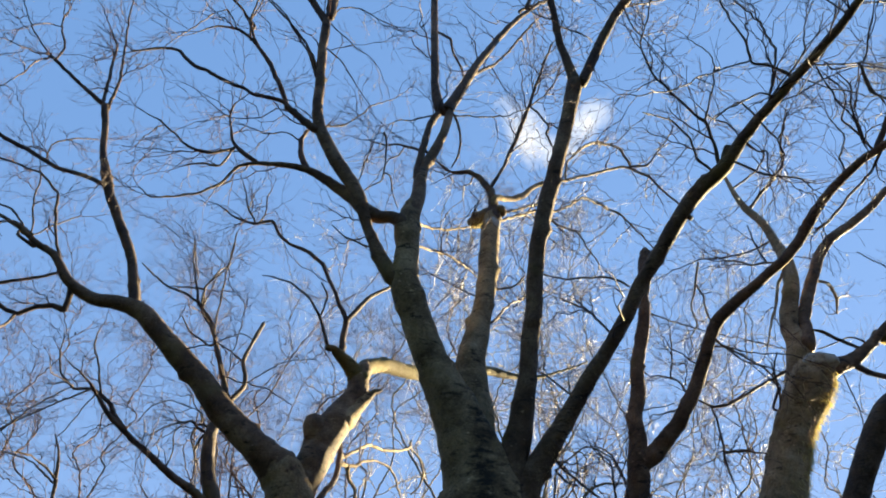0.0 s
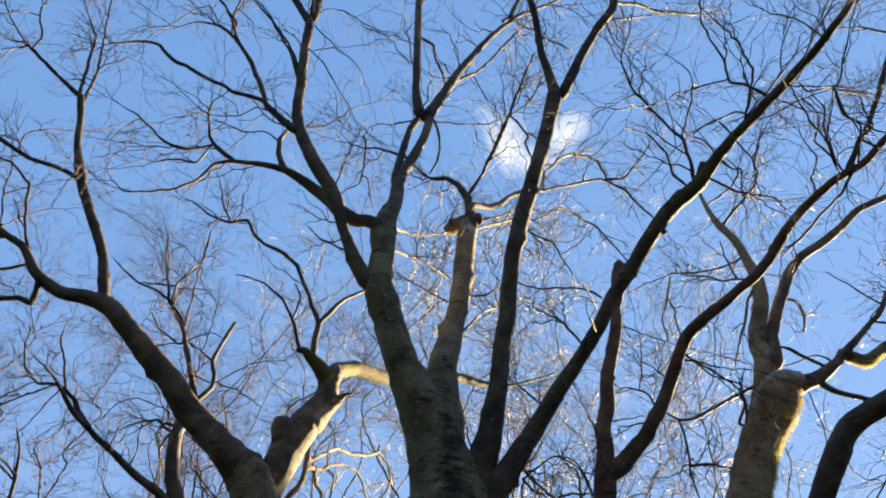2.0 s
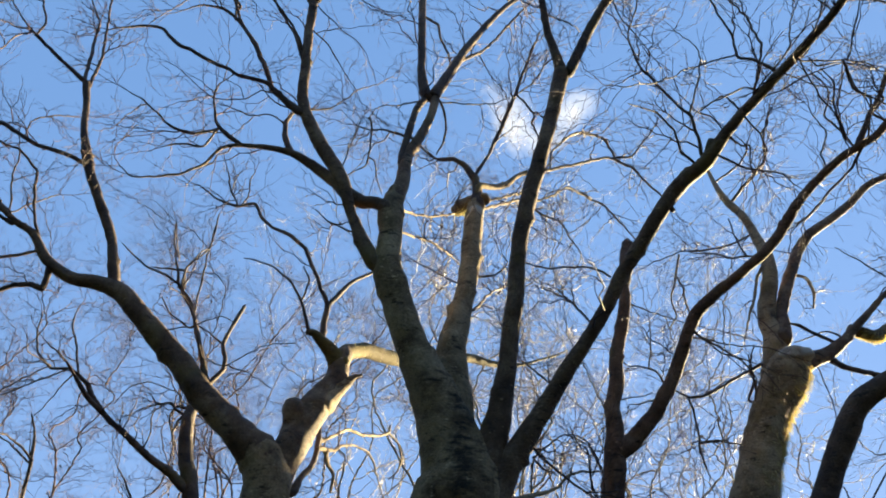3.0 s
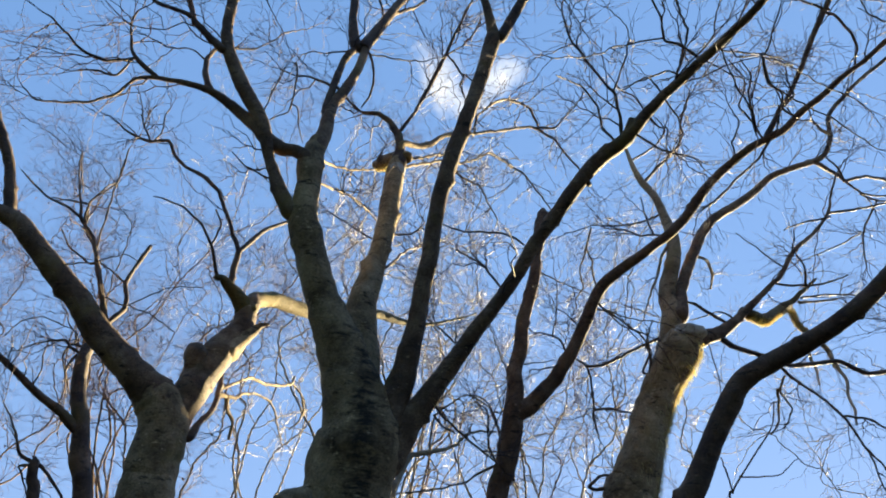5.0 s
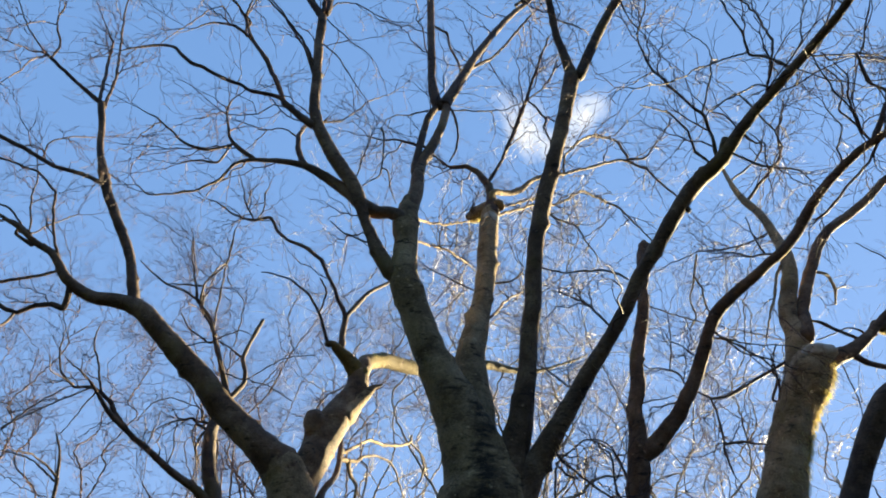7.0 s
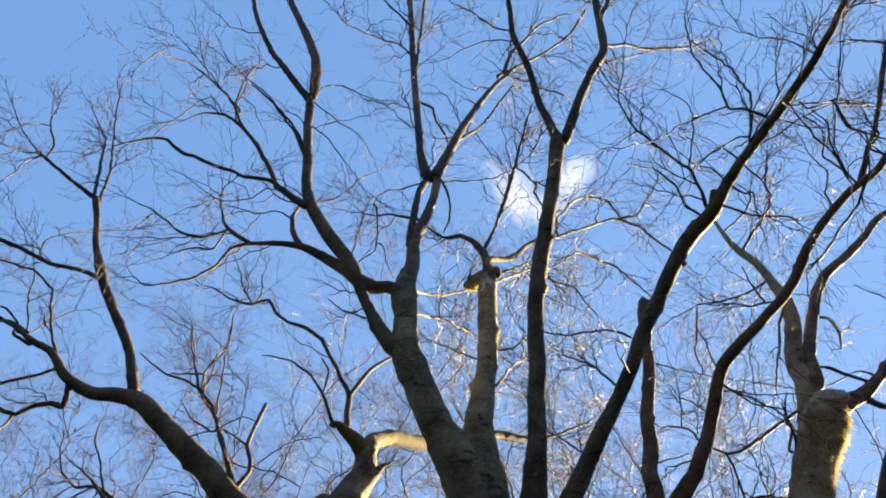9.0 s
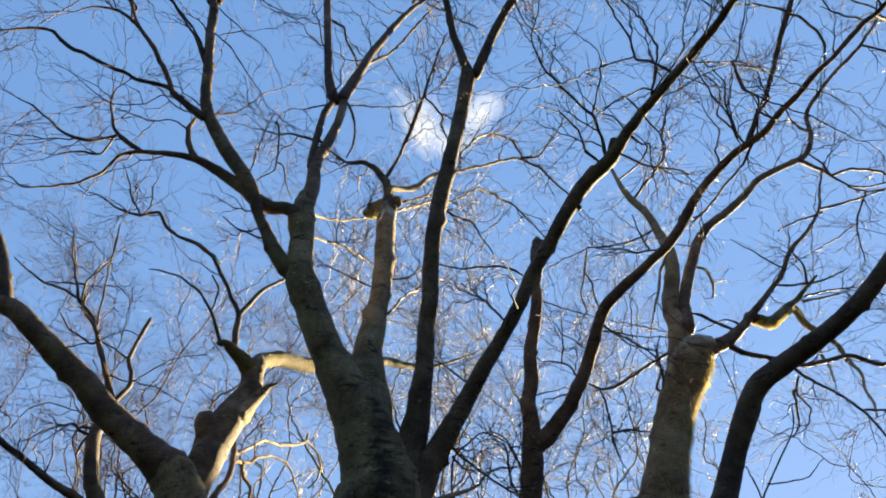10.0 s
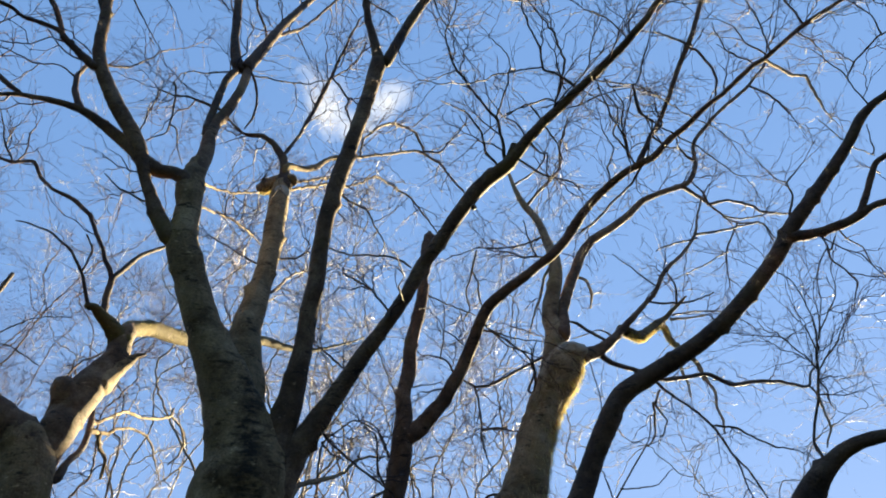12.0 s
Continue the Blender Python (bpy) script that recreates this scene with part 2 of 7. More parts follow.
def bough(whole, owner, kind, pts, onward=False, mat=None, thin=1.2):
    """One trunk, limb, branch or stub along the given line of (x, y, z, radius). onward: it goes on tapering to a tip."""
    origin = np.array(whole.location)
    pts = [tuple(p) for p in pts]
    if onward:
        p, q = np.array(pts[-2]), np.array(pts[-1])
        d, r, at = unit(q[:3] - p[:3]), q[3], q[:3].copy()
        n = int(np.clip(r * 75, 2, 9))
        for i in range(n):
            d = unit(d + 0.16 * rng.normal(size=3) + np.array([0, 0, 0.06]))
            at = at + d * 0.42
            pts.append((*at, r + (0.005 - r) * (i + 1) / n))
    big = max(p[3] for p in pts)
    line = spline(pts, {"trunk": 0.05, "limb": 0.04}.get(kind, 0.03) * (2.2 if origin[1] > 12 else 1), {"trunk": 0.5, "limb": 0.42}.get(kind, 0.28))
    if kind in ("limb", "branch"):
        for i in range(1, len(line)):
            q = Vector(line[i, :3])
            kink = float(np.interp(line[i, 3], [0.006, 0.035], [0.013, 0.004])) * (4 if origin[1] > 12 else 1)
            line[i, :3] += (0.03 * line[i, 3] + kink) * np.array(noise.noise_vector(q * 4.5)) + kink * np.array(noise.noise_vector(q * 10.0))
    if kind != "stub":
        # swellings, old branch collars and knots along the wood
        for i in range(len(line)):
            s = float(i) * 0.05
            line[i, 3] *= 1 + (0.03 if big > 0.08 else 0.07) * noise.noise(Vector((s * 3.1, line[0, 0] * 7, line[0, 1] * 5))) + 0.05 * noise.noise(Vector((s * 9.0, line[0, 2] * 7, 3.0)))
    sides = 8 if origin[1] > 12 else 24 if big > 0.15 else 18 if big > 0.06 else 10 if big > 0.025 else 6
    me = tube_mesh(kind, line, sides, origin, 0.036 if big > 0.08 else 0.06, kind == "stub")
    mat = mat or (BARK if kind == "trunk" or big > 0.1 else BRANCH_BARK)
    ob = part(kind, me, mat, owner)
    if kind != "stub":
        key = owner if kind == "branch" else ob
        growing.setdefault(key.name, (key, origin, []))[2].append((line, thin))
    return ob


def lump(owner, name, at, size, mat, label=""):
    """A swelling on a stem: a squashed, uneven ball sunk into it."""
    bm = bmesh.new()
    bmesh.ops.create_icosphere(bm, subdivisions=4, radius=1.0)
    for v in bm.verts:
        k = 1 + 0.18 * noise.noise(v.co * 1.6 + Vector(at)) + 0.05 * noise.noise(v.co * 6)
        v.co = Vector((v.co.x * size[0], v.co.y * size[1], v.co.z * size[2])) * k
    for f in bm.faces:
        f.smooth = True
    me = bpy.data.meshes.new(name)
    bm.to_mesh(me)
    bm.free()
    root = owner.parent.location if owner.parent else owner.location
    return part(name, me, mat, owner, label, Vector(at) - root)


def twigs_of(key, origin, lines, mat):
    """The fine twigs on one limb and its branches: the longest of a near limb one by one, the rest joined. Far crowns
    have stouter ones, those coloured pale as sunlit long and drooping.
    """
    g1 = []
    far, pale = origin[1] > 12, mat is SUNLIT_TWIG
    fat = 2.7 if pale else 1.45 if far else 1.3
    for line, thin in lines:
        seg = np.linalg.norm(np.diff(line[:, :3], axis=0), axis=1)
        r = line[1:, 3]
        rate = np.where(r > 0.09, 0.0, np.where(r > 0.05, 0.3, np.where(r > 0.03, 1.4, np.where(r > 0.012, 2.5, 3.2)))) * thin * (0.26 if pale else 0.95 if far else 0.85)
        rate[:max(1, len(rate) // 12)] *= 0.3
        i = np.repeat(np.arange(len(seg)), rng.poisson(rate * seg))
        n = len(i)
        if n == 0:
            continue
        t = unit(line[i + 1, :3] - line[i, :3])
        side = unit(np.cross(t, rng.normal(size=t.shape)))
        ang = rng.uniform(0.5, 1.15, n)[:, None]
        rr = line[i, 3]
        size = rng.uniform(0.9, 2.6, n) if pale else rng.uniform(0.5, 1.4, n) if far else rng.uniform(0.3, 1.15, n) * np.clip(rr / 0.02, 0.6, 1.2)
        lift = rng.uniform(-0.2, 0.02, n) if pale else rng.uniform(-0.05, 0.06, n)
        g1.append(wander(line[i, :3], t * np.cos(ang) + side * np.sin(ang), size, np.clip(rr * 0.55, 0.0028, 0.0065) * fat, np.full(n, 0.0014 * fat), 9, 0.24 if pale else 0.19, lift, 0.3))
        if thin < 0.5:
            continue
        tip = line[-1:, :]
        g1.append(wander(np.repeat(tip[:, :3], 2, 0), np.repeat(unit(line[-1:, :3] - line[-3:-2, :3]), 2, 0) + 0.3 * rng.normal(size=(2, 3)), np.array([0.8, 0.55]), np.repeat(tip[:, 3] * 0.8, 2).clip(0, 0.006), np.full(2, 0.0015), 9, 0.15, np.zeros(2)))
    if not g1:
        return
    g1 = np.vstack(g1)
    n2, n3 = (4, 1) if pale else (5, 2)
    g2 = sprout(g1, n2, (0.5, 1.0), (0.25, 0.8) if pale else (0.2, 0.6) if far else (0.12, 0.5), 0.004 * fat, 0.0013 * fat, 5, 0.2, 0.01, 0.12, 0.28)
    g3 = sprout(g2, n3, (0.5, 1.0), (0.08, 0.28), 0.0019 * fat, 0.001 * fat, 3, 0.15, 0.01)
    loose = np.zeros(len(g1), bool)
    if not far:
        reach = np.linalg.norm(g1[:, -1, :3] - g1[:, 0, :3], axis=1)
        loose[np.argsort(-reach)[:TWIGS_APART]] = True
        for i in np.flatnonzero(loose):
            part("twig", strands_mesh("twig", [(g1[i:i + 1], 4), (g2[i * n2:(i + 1) * n2], 3), (g3[i * n2 * n3:(i + 1) * n2 * n3], 3)], origin), mat, key)
    rest = ~loose
    if rest.any():
        r2 = np.repeat(rest, n2)
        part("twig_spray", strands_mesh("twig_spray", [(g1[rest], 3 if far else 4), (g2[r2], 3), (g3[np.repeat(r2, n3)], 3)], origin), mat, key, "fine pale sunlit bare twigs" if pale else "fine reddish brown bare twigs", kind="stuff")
    if far and not pale:
        # a few withered leaves still hang on the twigs
        n = max(2, len(g2) // 60)
        at = g2[rng.integers(0, len(g2), n), -1, :3] - origin
        a = unit(rng.normal(size=(n, 3)))
        e = unit(np.cross(a, rng.normal(size=(n, 3))))
        s = rng.uniform(0.03, 0.055, (n, 1))
        f = np.cross(a, e) * s * 0.35
        quad = np.stack([at, at + a * s + e * s * 0.6 + f, at + 2 * a * s, at + a * s - e * s * 0.6 + f], 1).reshape(-1, 3)
        k = np.arange(n)[:, None] * 4
        me = bpy.data.meshes.new("withered_leaves")
        me.from_pydata(quad.tolist(), [], np.vstack([k + [0, 1, 2], k + [0, 2, 3]]).tolist())
        part("withered_leaves", me, DRY_LEAF, key, "curled brown withered leaves", kind="stuff")


def moss_on(owner, line_pts, side, count, reach):
    """Short shaggy moss along a stretch of bark, on the side given."""
    root = owner.parent.location if owner.parent else owner.location
    line = spline(line_pts, 0.03)
    i = rng.integers(0, len(line) - 1, count)
    t = unit(line[i + 1, :3] - line[i, :3])
    d = unit(np.array(side) + 0.45 * rng.normal(size=(count, 3)))
    d = unit(d - t * (d * t).sum(-1, keepdims=True))
    start = line[i, :3] + d * line[i, 3:4] * 0.97
    tufts = wander(start, d * 0.5 + np.array([0, 0, -0.9]), rng.uniform(0.3, 1.0, count) * reach, np.full(count, min(0.003, 0.08 * reach)), np.full(count, 0.0005), 4, 0.2, np.full(count, -0.2), 0.1)
    part("moss", strands_mesh("moss", [(tufts, 3)], np.array(root)), MOSS, owner, "shaggy yellow-green moss", kind="stuff")


# ---- ground ----
bm = bmesh.new()
bmesh.ops.create_grid(bm, x_segments=120, y_segments=120, size=1.0)
for v in bm.verts:
    d = v.co.length
    v.co *= 12 + 1600 * d**3
    near = math.exp(-v.co.length / 60)
    v.co.z = 0.10 * near * noise.noise(v.co * 0.35) + 0.5 * (1 - near) * noise.noise(v.co * 0.02)
me = bpy.data.meshes.new("ground")
bm.to_mesh(me)
bm.free()
ground = part("ground", me, LITTER, None)
tagged(ground, "forest floor covered with brown fallen leaves", "ground", kind="structure")

# ---- one small cloud, far above the trees ----
def cloud_mat():
    m = bpy.data.materials.new("cloud")
    m.use_nodes = True
    nt = m.node_tree
    nt.nodes.clear()
    out, glow, clear, blend = (nt.nodes.new("ShaderNode" + k) for k in ("OutputMaterial", "Emission", "BsdfTransparent", "MixShader"))
    glow.inputs[0].default_value, glow.inputs[1].default_value = (0.93, 0.96, 1.0, 1), 0.14
    co = nt.nodes.new("ShaderNodeTexCoord")
    lobes = []
    for at, size, lean in (((40, 4), (42, 64), 20), ((-36, 4), (56, 32), 38), ((6, -26), (48, 28), 5)):
        g = nt.nodes.new("ShaderNodeTexGradient")
        g.gradient_type = "SPHERICAL"
        mp = nt.nodes.new("ShaderNodeMapping")
        mp.vector_type = "TEXTURE"
        mp.inputs["Location"].default_value = (*at, 0)
        mp.inputs["Rotation"].default_value = (0, 0, -radians(lean))
        mp.inputs["Scale"].default_value = (*size, 100)
        nt.links.new(co.outputs["Object"], mp.inputs[0])
        nt.links.new(mp.outputs[0], g.inputs[0])
        lobes.append(g.outputs["Fac"])
    shape = lobes[0]
    for other in lobes[1:]:
        top = nt.nodes.new("ShaderNodeMath")
        top.operation = "MAXIMUM"
        nt.links.new(shape, top.inputs[0])
        nt.links.new(other, top.inputs[1])
        shape = top.outputs[0]
    n = tex(nt, 0.03, 8, 0.68)
    add = nt.nodes.new("ShaderNodeMath")
    add.operation = "ADD"
    nt.links.new(shape, add.inputs[0])
    more = nt.nodes.new("ShaderNodeMath")
    more.operation = "MULTIPLY"
    more.inputs[1].default_value = 1.5
    nt.links.new(n, more.inputs[0])
    nt.links.new(more.outputs[0], add.inputs[1])
    fade = nt.nodes.new("ShaderNodeMapRange")
    fade.inputs["From Min"].default_value, fade.inputs["From Max"].default_value = 0.95, 1.7
    nt.links.new(add.outputs[0], fade.inputs["Value"])
    alpha = ramp(nt, fade.outputs[0], [(0.0, (0, 0, 0)), (1.0, (0.9, 0.9, 0.9))])
    nt.links.new(alpha, blend.inputs[0])
    nt.links.new(clear.outputs[0], blend.inputs[1])
    nt.links.new(glow.outputs[0], blend.inputs[2])
    nt.links.new(blend.outputs[0], out.inputs[0])
    return m


bm = bmesh.new()
bmesh.ops.create_grid(bm, x_segments=40, y_segments=40, size=120)
for v in bm.verts:
    v.co.z = 14 * noise.noise(v.co * 0.02)
me = bpy.data.meshes.new("cloud")
bm.to_mesh(me)
bm.free()
cloud = part("cloud", me, cloud_mat(), None)
cloud.matrix_world = look((149, 677, 722), EYE)
cloud.visible_shadow = False
tagged(cloud, "small ragged white cloud high in the blue sky", "cloud", kind="structure")

# ---- the near trees, stem by stem ----
beech_a = tree(0.19, 5.00, "mature grey-green beech tree with four forked mossy stems")
trunk_a = bough(beech_a, beech_a, "trunk", [(0.19, 5.00, -0.12, 0.505), (0.19, 5.00, 0.35, 0.352), (0.19, 5.00, 1.30, 0.312), (0.19, 5.00, 2.36, 0.289), (0.19, 5.00, 2.68, 0.275), (0.19, 5.00, 2.94, 0.273), (0.20, 5.00, 3.07, 0.281), (0.24, 4.99, 3.26, 0.290), (0.26, 4.98, 3.45, 0.273), (0.21, 4.96, 3.64, 0.231), (0.14, 4.93, 3.84, 0.192), (0.08, 4.91, 4.00, 0.170), (-0.08, 4.86, 4.36, 0.126), (-0.15, 4.83, 4.53, 0.119), (-0.22, 4.80, 4.76, 0.117), (-0.29, 4.76, 4.99, 0.113), (-0.28, 4.72, 5.30, 0.094), (-0.29, 4.70, 5.48, 0.100), (-0.27, 4.74, 5.69, 0.079), (-0.25, 4.73, 5.79, 0.047)], mat=STAINED_BARK, thin=0.3)
a1r_a = bough(beech_a, beech_a, "limb", [(-0.30, 4.69, 5.43, 0.0760), (-0.29, 4.70, 5.47, 0.0830), (-0.24, 4.74, 5.71, 0.0670), (-0.20, 4.77, 5.94, 0.0610), (-0.18, 4.82, 6.22, 0.0490), (-0.07, 4.89, 6.56, 0.0450), (0.02, 4.95, 6.90, 0.0400), (0.07, 5.00, 7.25, 0.0420)], mat=LIMB_BARK)
a1ra_a = bough(beech_a, beech_a, "limb", [(0.02, 4.99, 7.18, 0.035), (-0.03, 4.99, 7.22, 0.055), (-0.08, 5.03, 7.65, 0.044), (-0.09, 5.11, 8.42, 0.043), (-0.10, 5.22, 9.59, 0.041), (-0.09, 5.31, 10.65, 0.040), (-0.09, 5.39, 11.80, 0.040)], True)
bough(beech_a, a1ra_a, "branch", [(-0.10, 5.18, 9.26, 0.0181), (-0.09, 5.19, 9.30, 0.0196), (0.02, 5.26, 10.29, 0.021), (0.11, 5.34, 11.28, 0.0194), (0.20, 5.38, 11.82, 0.0166)], True)
bough(beech_a, a1ra_a, "branch", [(-0.09, 5.23, 9.70, 0.0131), (-0.11, 5.22, 9.72, 0.0143), (-0.27, 5.13, 9.85, 0.0116), (-0.62, 4.88, 9.72, 0.0088), (-0.86, 4.65, 9.64, 0.0069)])
bough(beech_a, a1ra_a, "branch", [(-0.08, 5.31, 10.53, 0.0169), (-0.10, 5.30, 10.53, 0.0184), (-0.25, 5.17, 10.65, 0.0152), (-0.42, 4.98, 10.70, 0.0121)])
bough(beech_a, a1ra_a, "branch", [(-0.08, 5.12, 8.63, 0.0142), (-0.05, 5.13, 8.63, 0.0154), (0.08, 5.22, 8.63, 0.0156), (0.11, 5.32, 8.55, 0.0156), (0.20, 5.49, 8.48, 0.0158), (0.24, 5.62, 8.43, 0.0106)])
a1rb_a = bough(beech_a, beech_a, "limb", [(0.04, 4.99, 7.19, 0.061), (0.22, 5.11, 7.73, 0.050), (0.39, 5.22, 8.24, 0.043), (0.62, 5.35, 8.81, 0.035), (0.88, 5.46, 9.34, 0.030), (1.20, 5.56, 9.83, 0.021)])
bough(beech_a, a1rb_a, "branch", [(1.04, 5.52, 9.63, 0.021), (1.03, 5.52, 9.68, 0.028), (1.18, 5.58, 10.17, 0.025), (1.42, 5.64, 10.57, 0.0189), (1.68, 5.69, 10.99, 0.0161), (2.10, 5.75, 11.32, 0.0134)])
bough(beech_a, a1rb_a, "branch", [(0.94, 5.49, 9.52, 0.0189), (0.93, 5.50, 9.57, 0.021), (1.31, 5.67, 10.03, 0.022), (1.73, 5.81, 10.52, 0.0191), (2.14, 5.90, 11.05, 0.0199), (2.48, 5.98, 11.75, 0.0173)])
bough(beech_a, a1rb_a, "branch", [(0.30, 5.15, 7.94, 0.0185), (0.32, 5.16, 7.96, 0.020), (0.61, 5.44, 8.51, 0.0157), (0.81, 5.62, 9.01, 0.0166), (1.12, 5.87, 9.80, 0.0148), (1.36, 6.02, 10.31, 0.0098)])
bough(beech_a, a1r_a, "branch", [(-0.13, 4.86, 6.49, 0.0137), (-0.18, 4.86, 6.52, 0.0149), (-0.30, 4.90, 6.60, 0.0128), (-0.41, 4.93, 6.66, 0.0107), (-0.55, 4.98, 6.73, 0.0087), (-0.69, 5.02, 6.82, 0.0055)])
bough(beech_a, a1rb_a, "branch", [(0.08, 4.98, 7.17, 0.0124), (0.11, 4.99, 7.13, 0.0135), (0.17, 5.12, 6.99, 0.0112), (0.15, 5.27, 6.88, 0.0113), (0.09, 5.39, 6.84, 0.0072)])
a1l_a = bough(beech_a, beech_a, "limb", [(-0.29, 4.69, 5.40, 0.080), (-0.30, 4.66, 5.49, 0.068), (-0.41, 4.68, 5.58, 0.050), (-0.53, 4.72, 5.62, 0.055), (-0.67, 4.71, 5.72, 0.060), (-0.77, 4.71, 5.83, 0.053), (-1.00, 4.71, 6.03, 0.042), (-1.20, 4.70, 6.15, 0.029), (-1.42, 4.67, 6.17, 0.021), (-1.58, 4.65, 6.16, 0.019), (-1.73, 4.63, 6.09, 0.014), (-1.84, 4.62, 5.90, 0.012), (-2.06, 4.59, 5.75, 0.009), (-2.30, 4.53, 5.66, 0.007), (-2.44, 4.49, 5.74, 0.005)], thin=0.8, mat=LIMB_BARK)
bough(beech_a, a1l_a, "branch", [(-1.58, 4.65, 6.16, 0.021), (-1.74, 4.62, 6.28, 0.0189), (-1.84, 4.62, 6.43, 0.0144), (-1.91, 4.63, 6.76, 0.0084)], thin=0.8)
bough(beech_a, a1l_a, "branch", [(-1.17, 4.70, 6.13, 0.025), (-1.17, 4.70, 6.15, 0.029), (-1.26, 4.77, 6.41, 0.027), (-1.29, 4.84, 6.62, 0.023), (-1.27, 4.91, 6.81, 0.0154), (-1.24, 4.99, 6.98, 0.0089)], thin=0.8)
bough(beech_a, a1l_a, "branch", [(-1.28, 4.83, 6.60, 0.0078), (-1.29, 4.83, 6.60, 0.0085), (-1.45, 4.86, 6.76, 0.0068), (-1.65, 4.90, 6.80, 0.0068), (-1.89, 4.95, 6.95, 0.0056)], thin=0.8)
bough(beech_a, a1l_a, "branch", [(-1.78, 4.62, 6.32, 0.0111), (-1.79, 4.61, 6.31, 0.0120), (-1.98, 4.58, 6.21, 0.0119), (-2.15, 4.55, 6.25, 0.0119), (-2.29, 4.52, 6.38, 0.0099), (-2.43, 4.50, 6.52, 0.0081), (-2.57, 4.47, 6.59, 0.0051)], thin=0.8)
bough(beech_a, a1l_a, "branch", [(-1.79, 4.61, 6.29, 0.0074), (-1.81, 4.60, 6.26, 0.0080), (-1.88, 4.63, 6.11, 0.0098), (-2.08, 4.63, 6.14, 0.0080), (-2.22, 4.64, 6.12, 0.0050)], thin=0.8)
a1d_a = bough(beech_a, beech_a, "limb", [(-0.33, 4.75, 4.99, 0.065), (-0.40, 4.74, 5.04, 0.065), (-0.50, 4.73, 5.23, 0.055), (-0.57, 4.71, 5.41, 0.045), (-0.61, 4.70, 5.51, 0.045), (-0.69, 4.65, 5.77, 0.060), (-0.85, 4.61, 6.05, 0.062), (-0.99, 4.56, 6.30, 0.058), (-1.09, 4.51, 6.58, 0.049), (-1.11, 4.48, 6.97, 0.044), (-1.12, 4.44, 7.42, 0.043), (-1.12, 4.42, 7.82, 0.041)], thin=0.8, mat=LIMB_BARK)
bough(beech_a, beech_a, "limb", [(-1.10, 4.42, 7.88, 0.035), (-1.09, 4.43, 7.96, 0.049), (-1.11, 4.47, 8.60, 0.052), (-1.27, 4.48, 9.24, 0.044), (-1.47, 4.48, 9.89, 0.039), (-1.62, 4.47, 10.37, 0.037)], True, thin=0.8)
bough(beech_a, beech_a, "limb", [(-1.11, 4.42, 7.81, 0.033), (-1.13, 4.42, 7.83, 0.036), (-1.35, 4.35, 8.23, 0.031), (-1.54, 4.29, 8.58, 0.029), (-1.72, 4.22, 9.10, 0.027), (-1.85, 4.17, 9.75, 0.025)], True, thin=0.8)
a1dc_a = bough(beech_a, beech_a, "limb", [(-1.06, 4.52, 6.44, 0.034), (-1.11, 4.51, 6.44, 0.037), (-1.30, 4.49, 6.61, 0.029), (-1.41, 4.47, 6.74, 0.0194), (-1.64, 4.44, 6.79, 0.0169), (-1.76, 4.41, 6.85, 0.0169), (-1.94, 4.37, 6.92, 0.0170), (-2.08, 4.33, 6.98, 0.0170), (-2.19, 4.30, 7.01, 0.0170), (-2.28, 4.28, 7.10, 0.0171), (-2.35, 4.26, 7.17, 0.0147), (-2.43, 4.23, 7.17, 0.0125), (-2.52, 4.20, 7.14, 0.0124), (-2.63, 4.16, 7.05, 0.0082), (-2.73, 4.13, 6.98, 0.0051)], thin=0.8)
bough(beech_a, a1dc_a, "branch", [(-1.36, 4.48, 6.67, 0.020), (-1.36, 4.48, 6.67, 0.024), (-1.47, 4.47, 6.97, 0.023), (-1.59, 4.46, 7.24, 0.023), (-1.77, 4.44, 7.54, 0.0155), (-1.95, 4.40, 7.70, 0.0157), (-2.15, 4.35, 7.65, 0.0088), (-2.28, 4.32, 7.54, 0.0055)], thin=0.8)
bough(beech_a, a1dc_a, "branch", [(-1.80, 4.43, 7.56, 0.0101), (-1.81, 4.43, 7.57, 0.0109), (-1.89, 4.46, 7.92, 0.0091), (-2.06, 4.47, 8.21, 0.0094), (-2.19, 4.48, 8.48, 0.0060)], True, thin=0.8)
bough(beech_a, a1d_a, "branch", [(-1.12, 4.47, 7.03, 0.0160), (-1.14, 4.46, 7.04, 0.0173), (-1.20, 4.43, 7.24, 0.0128), (-1.34, 4.36, 7.52, 0.0108), (-1.51, 4.27, 7.74, 0.0109), (-1.64, 4.20, 7.85, 0.0069)], thin=0.8)
bough(beech_a, a1dc_a, "branch", [(-1.83, 4.44, 7.71, 0.0126), (-1.81, 4.44, 7.79, 0.0137), (-1.93, 4.31, 7.91, 0.0114), (-2.06, 4.15, 7.95, 0.0112), (-2.21, 3.94, 7.92, 0.0088), (-2.35, 3.69, 7.70, 0.0066), (-2.38, 3.58, 7.39, 0.0051)], thin=0.8)
bough(beech_a, a1dc_a, "branch", [(-1.59, 4.46, 7.26, 0.0142), (-1.60, 4.47, 7.28, 0.0155), (-1.78, 4.42, 7.58, 0.0134), (-1.85, 4.41, 7.90, 0.0115), (-1.82, 4.46, 8.35, 0.0076), (-1.73, 4.52, 8.75, 0.0063)], thin=0.8)
bough(beech_a, a1d_a, "branch", [(-1.12, 4.47, 7.12, 0.0140), (-1.13, 4.46, 7.13, 0.0153), (-1.23, 4.34, 7.33, 0.0108), (-1.34, 4.20, 7.42, 0.0087), (-1.45, 4.05, 7.49, 0.0067), (-1.56, 3.90, 7.46, 0.0053)], thin=0.8)
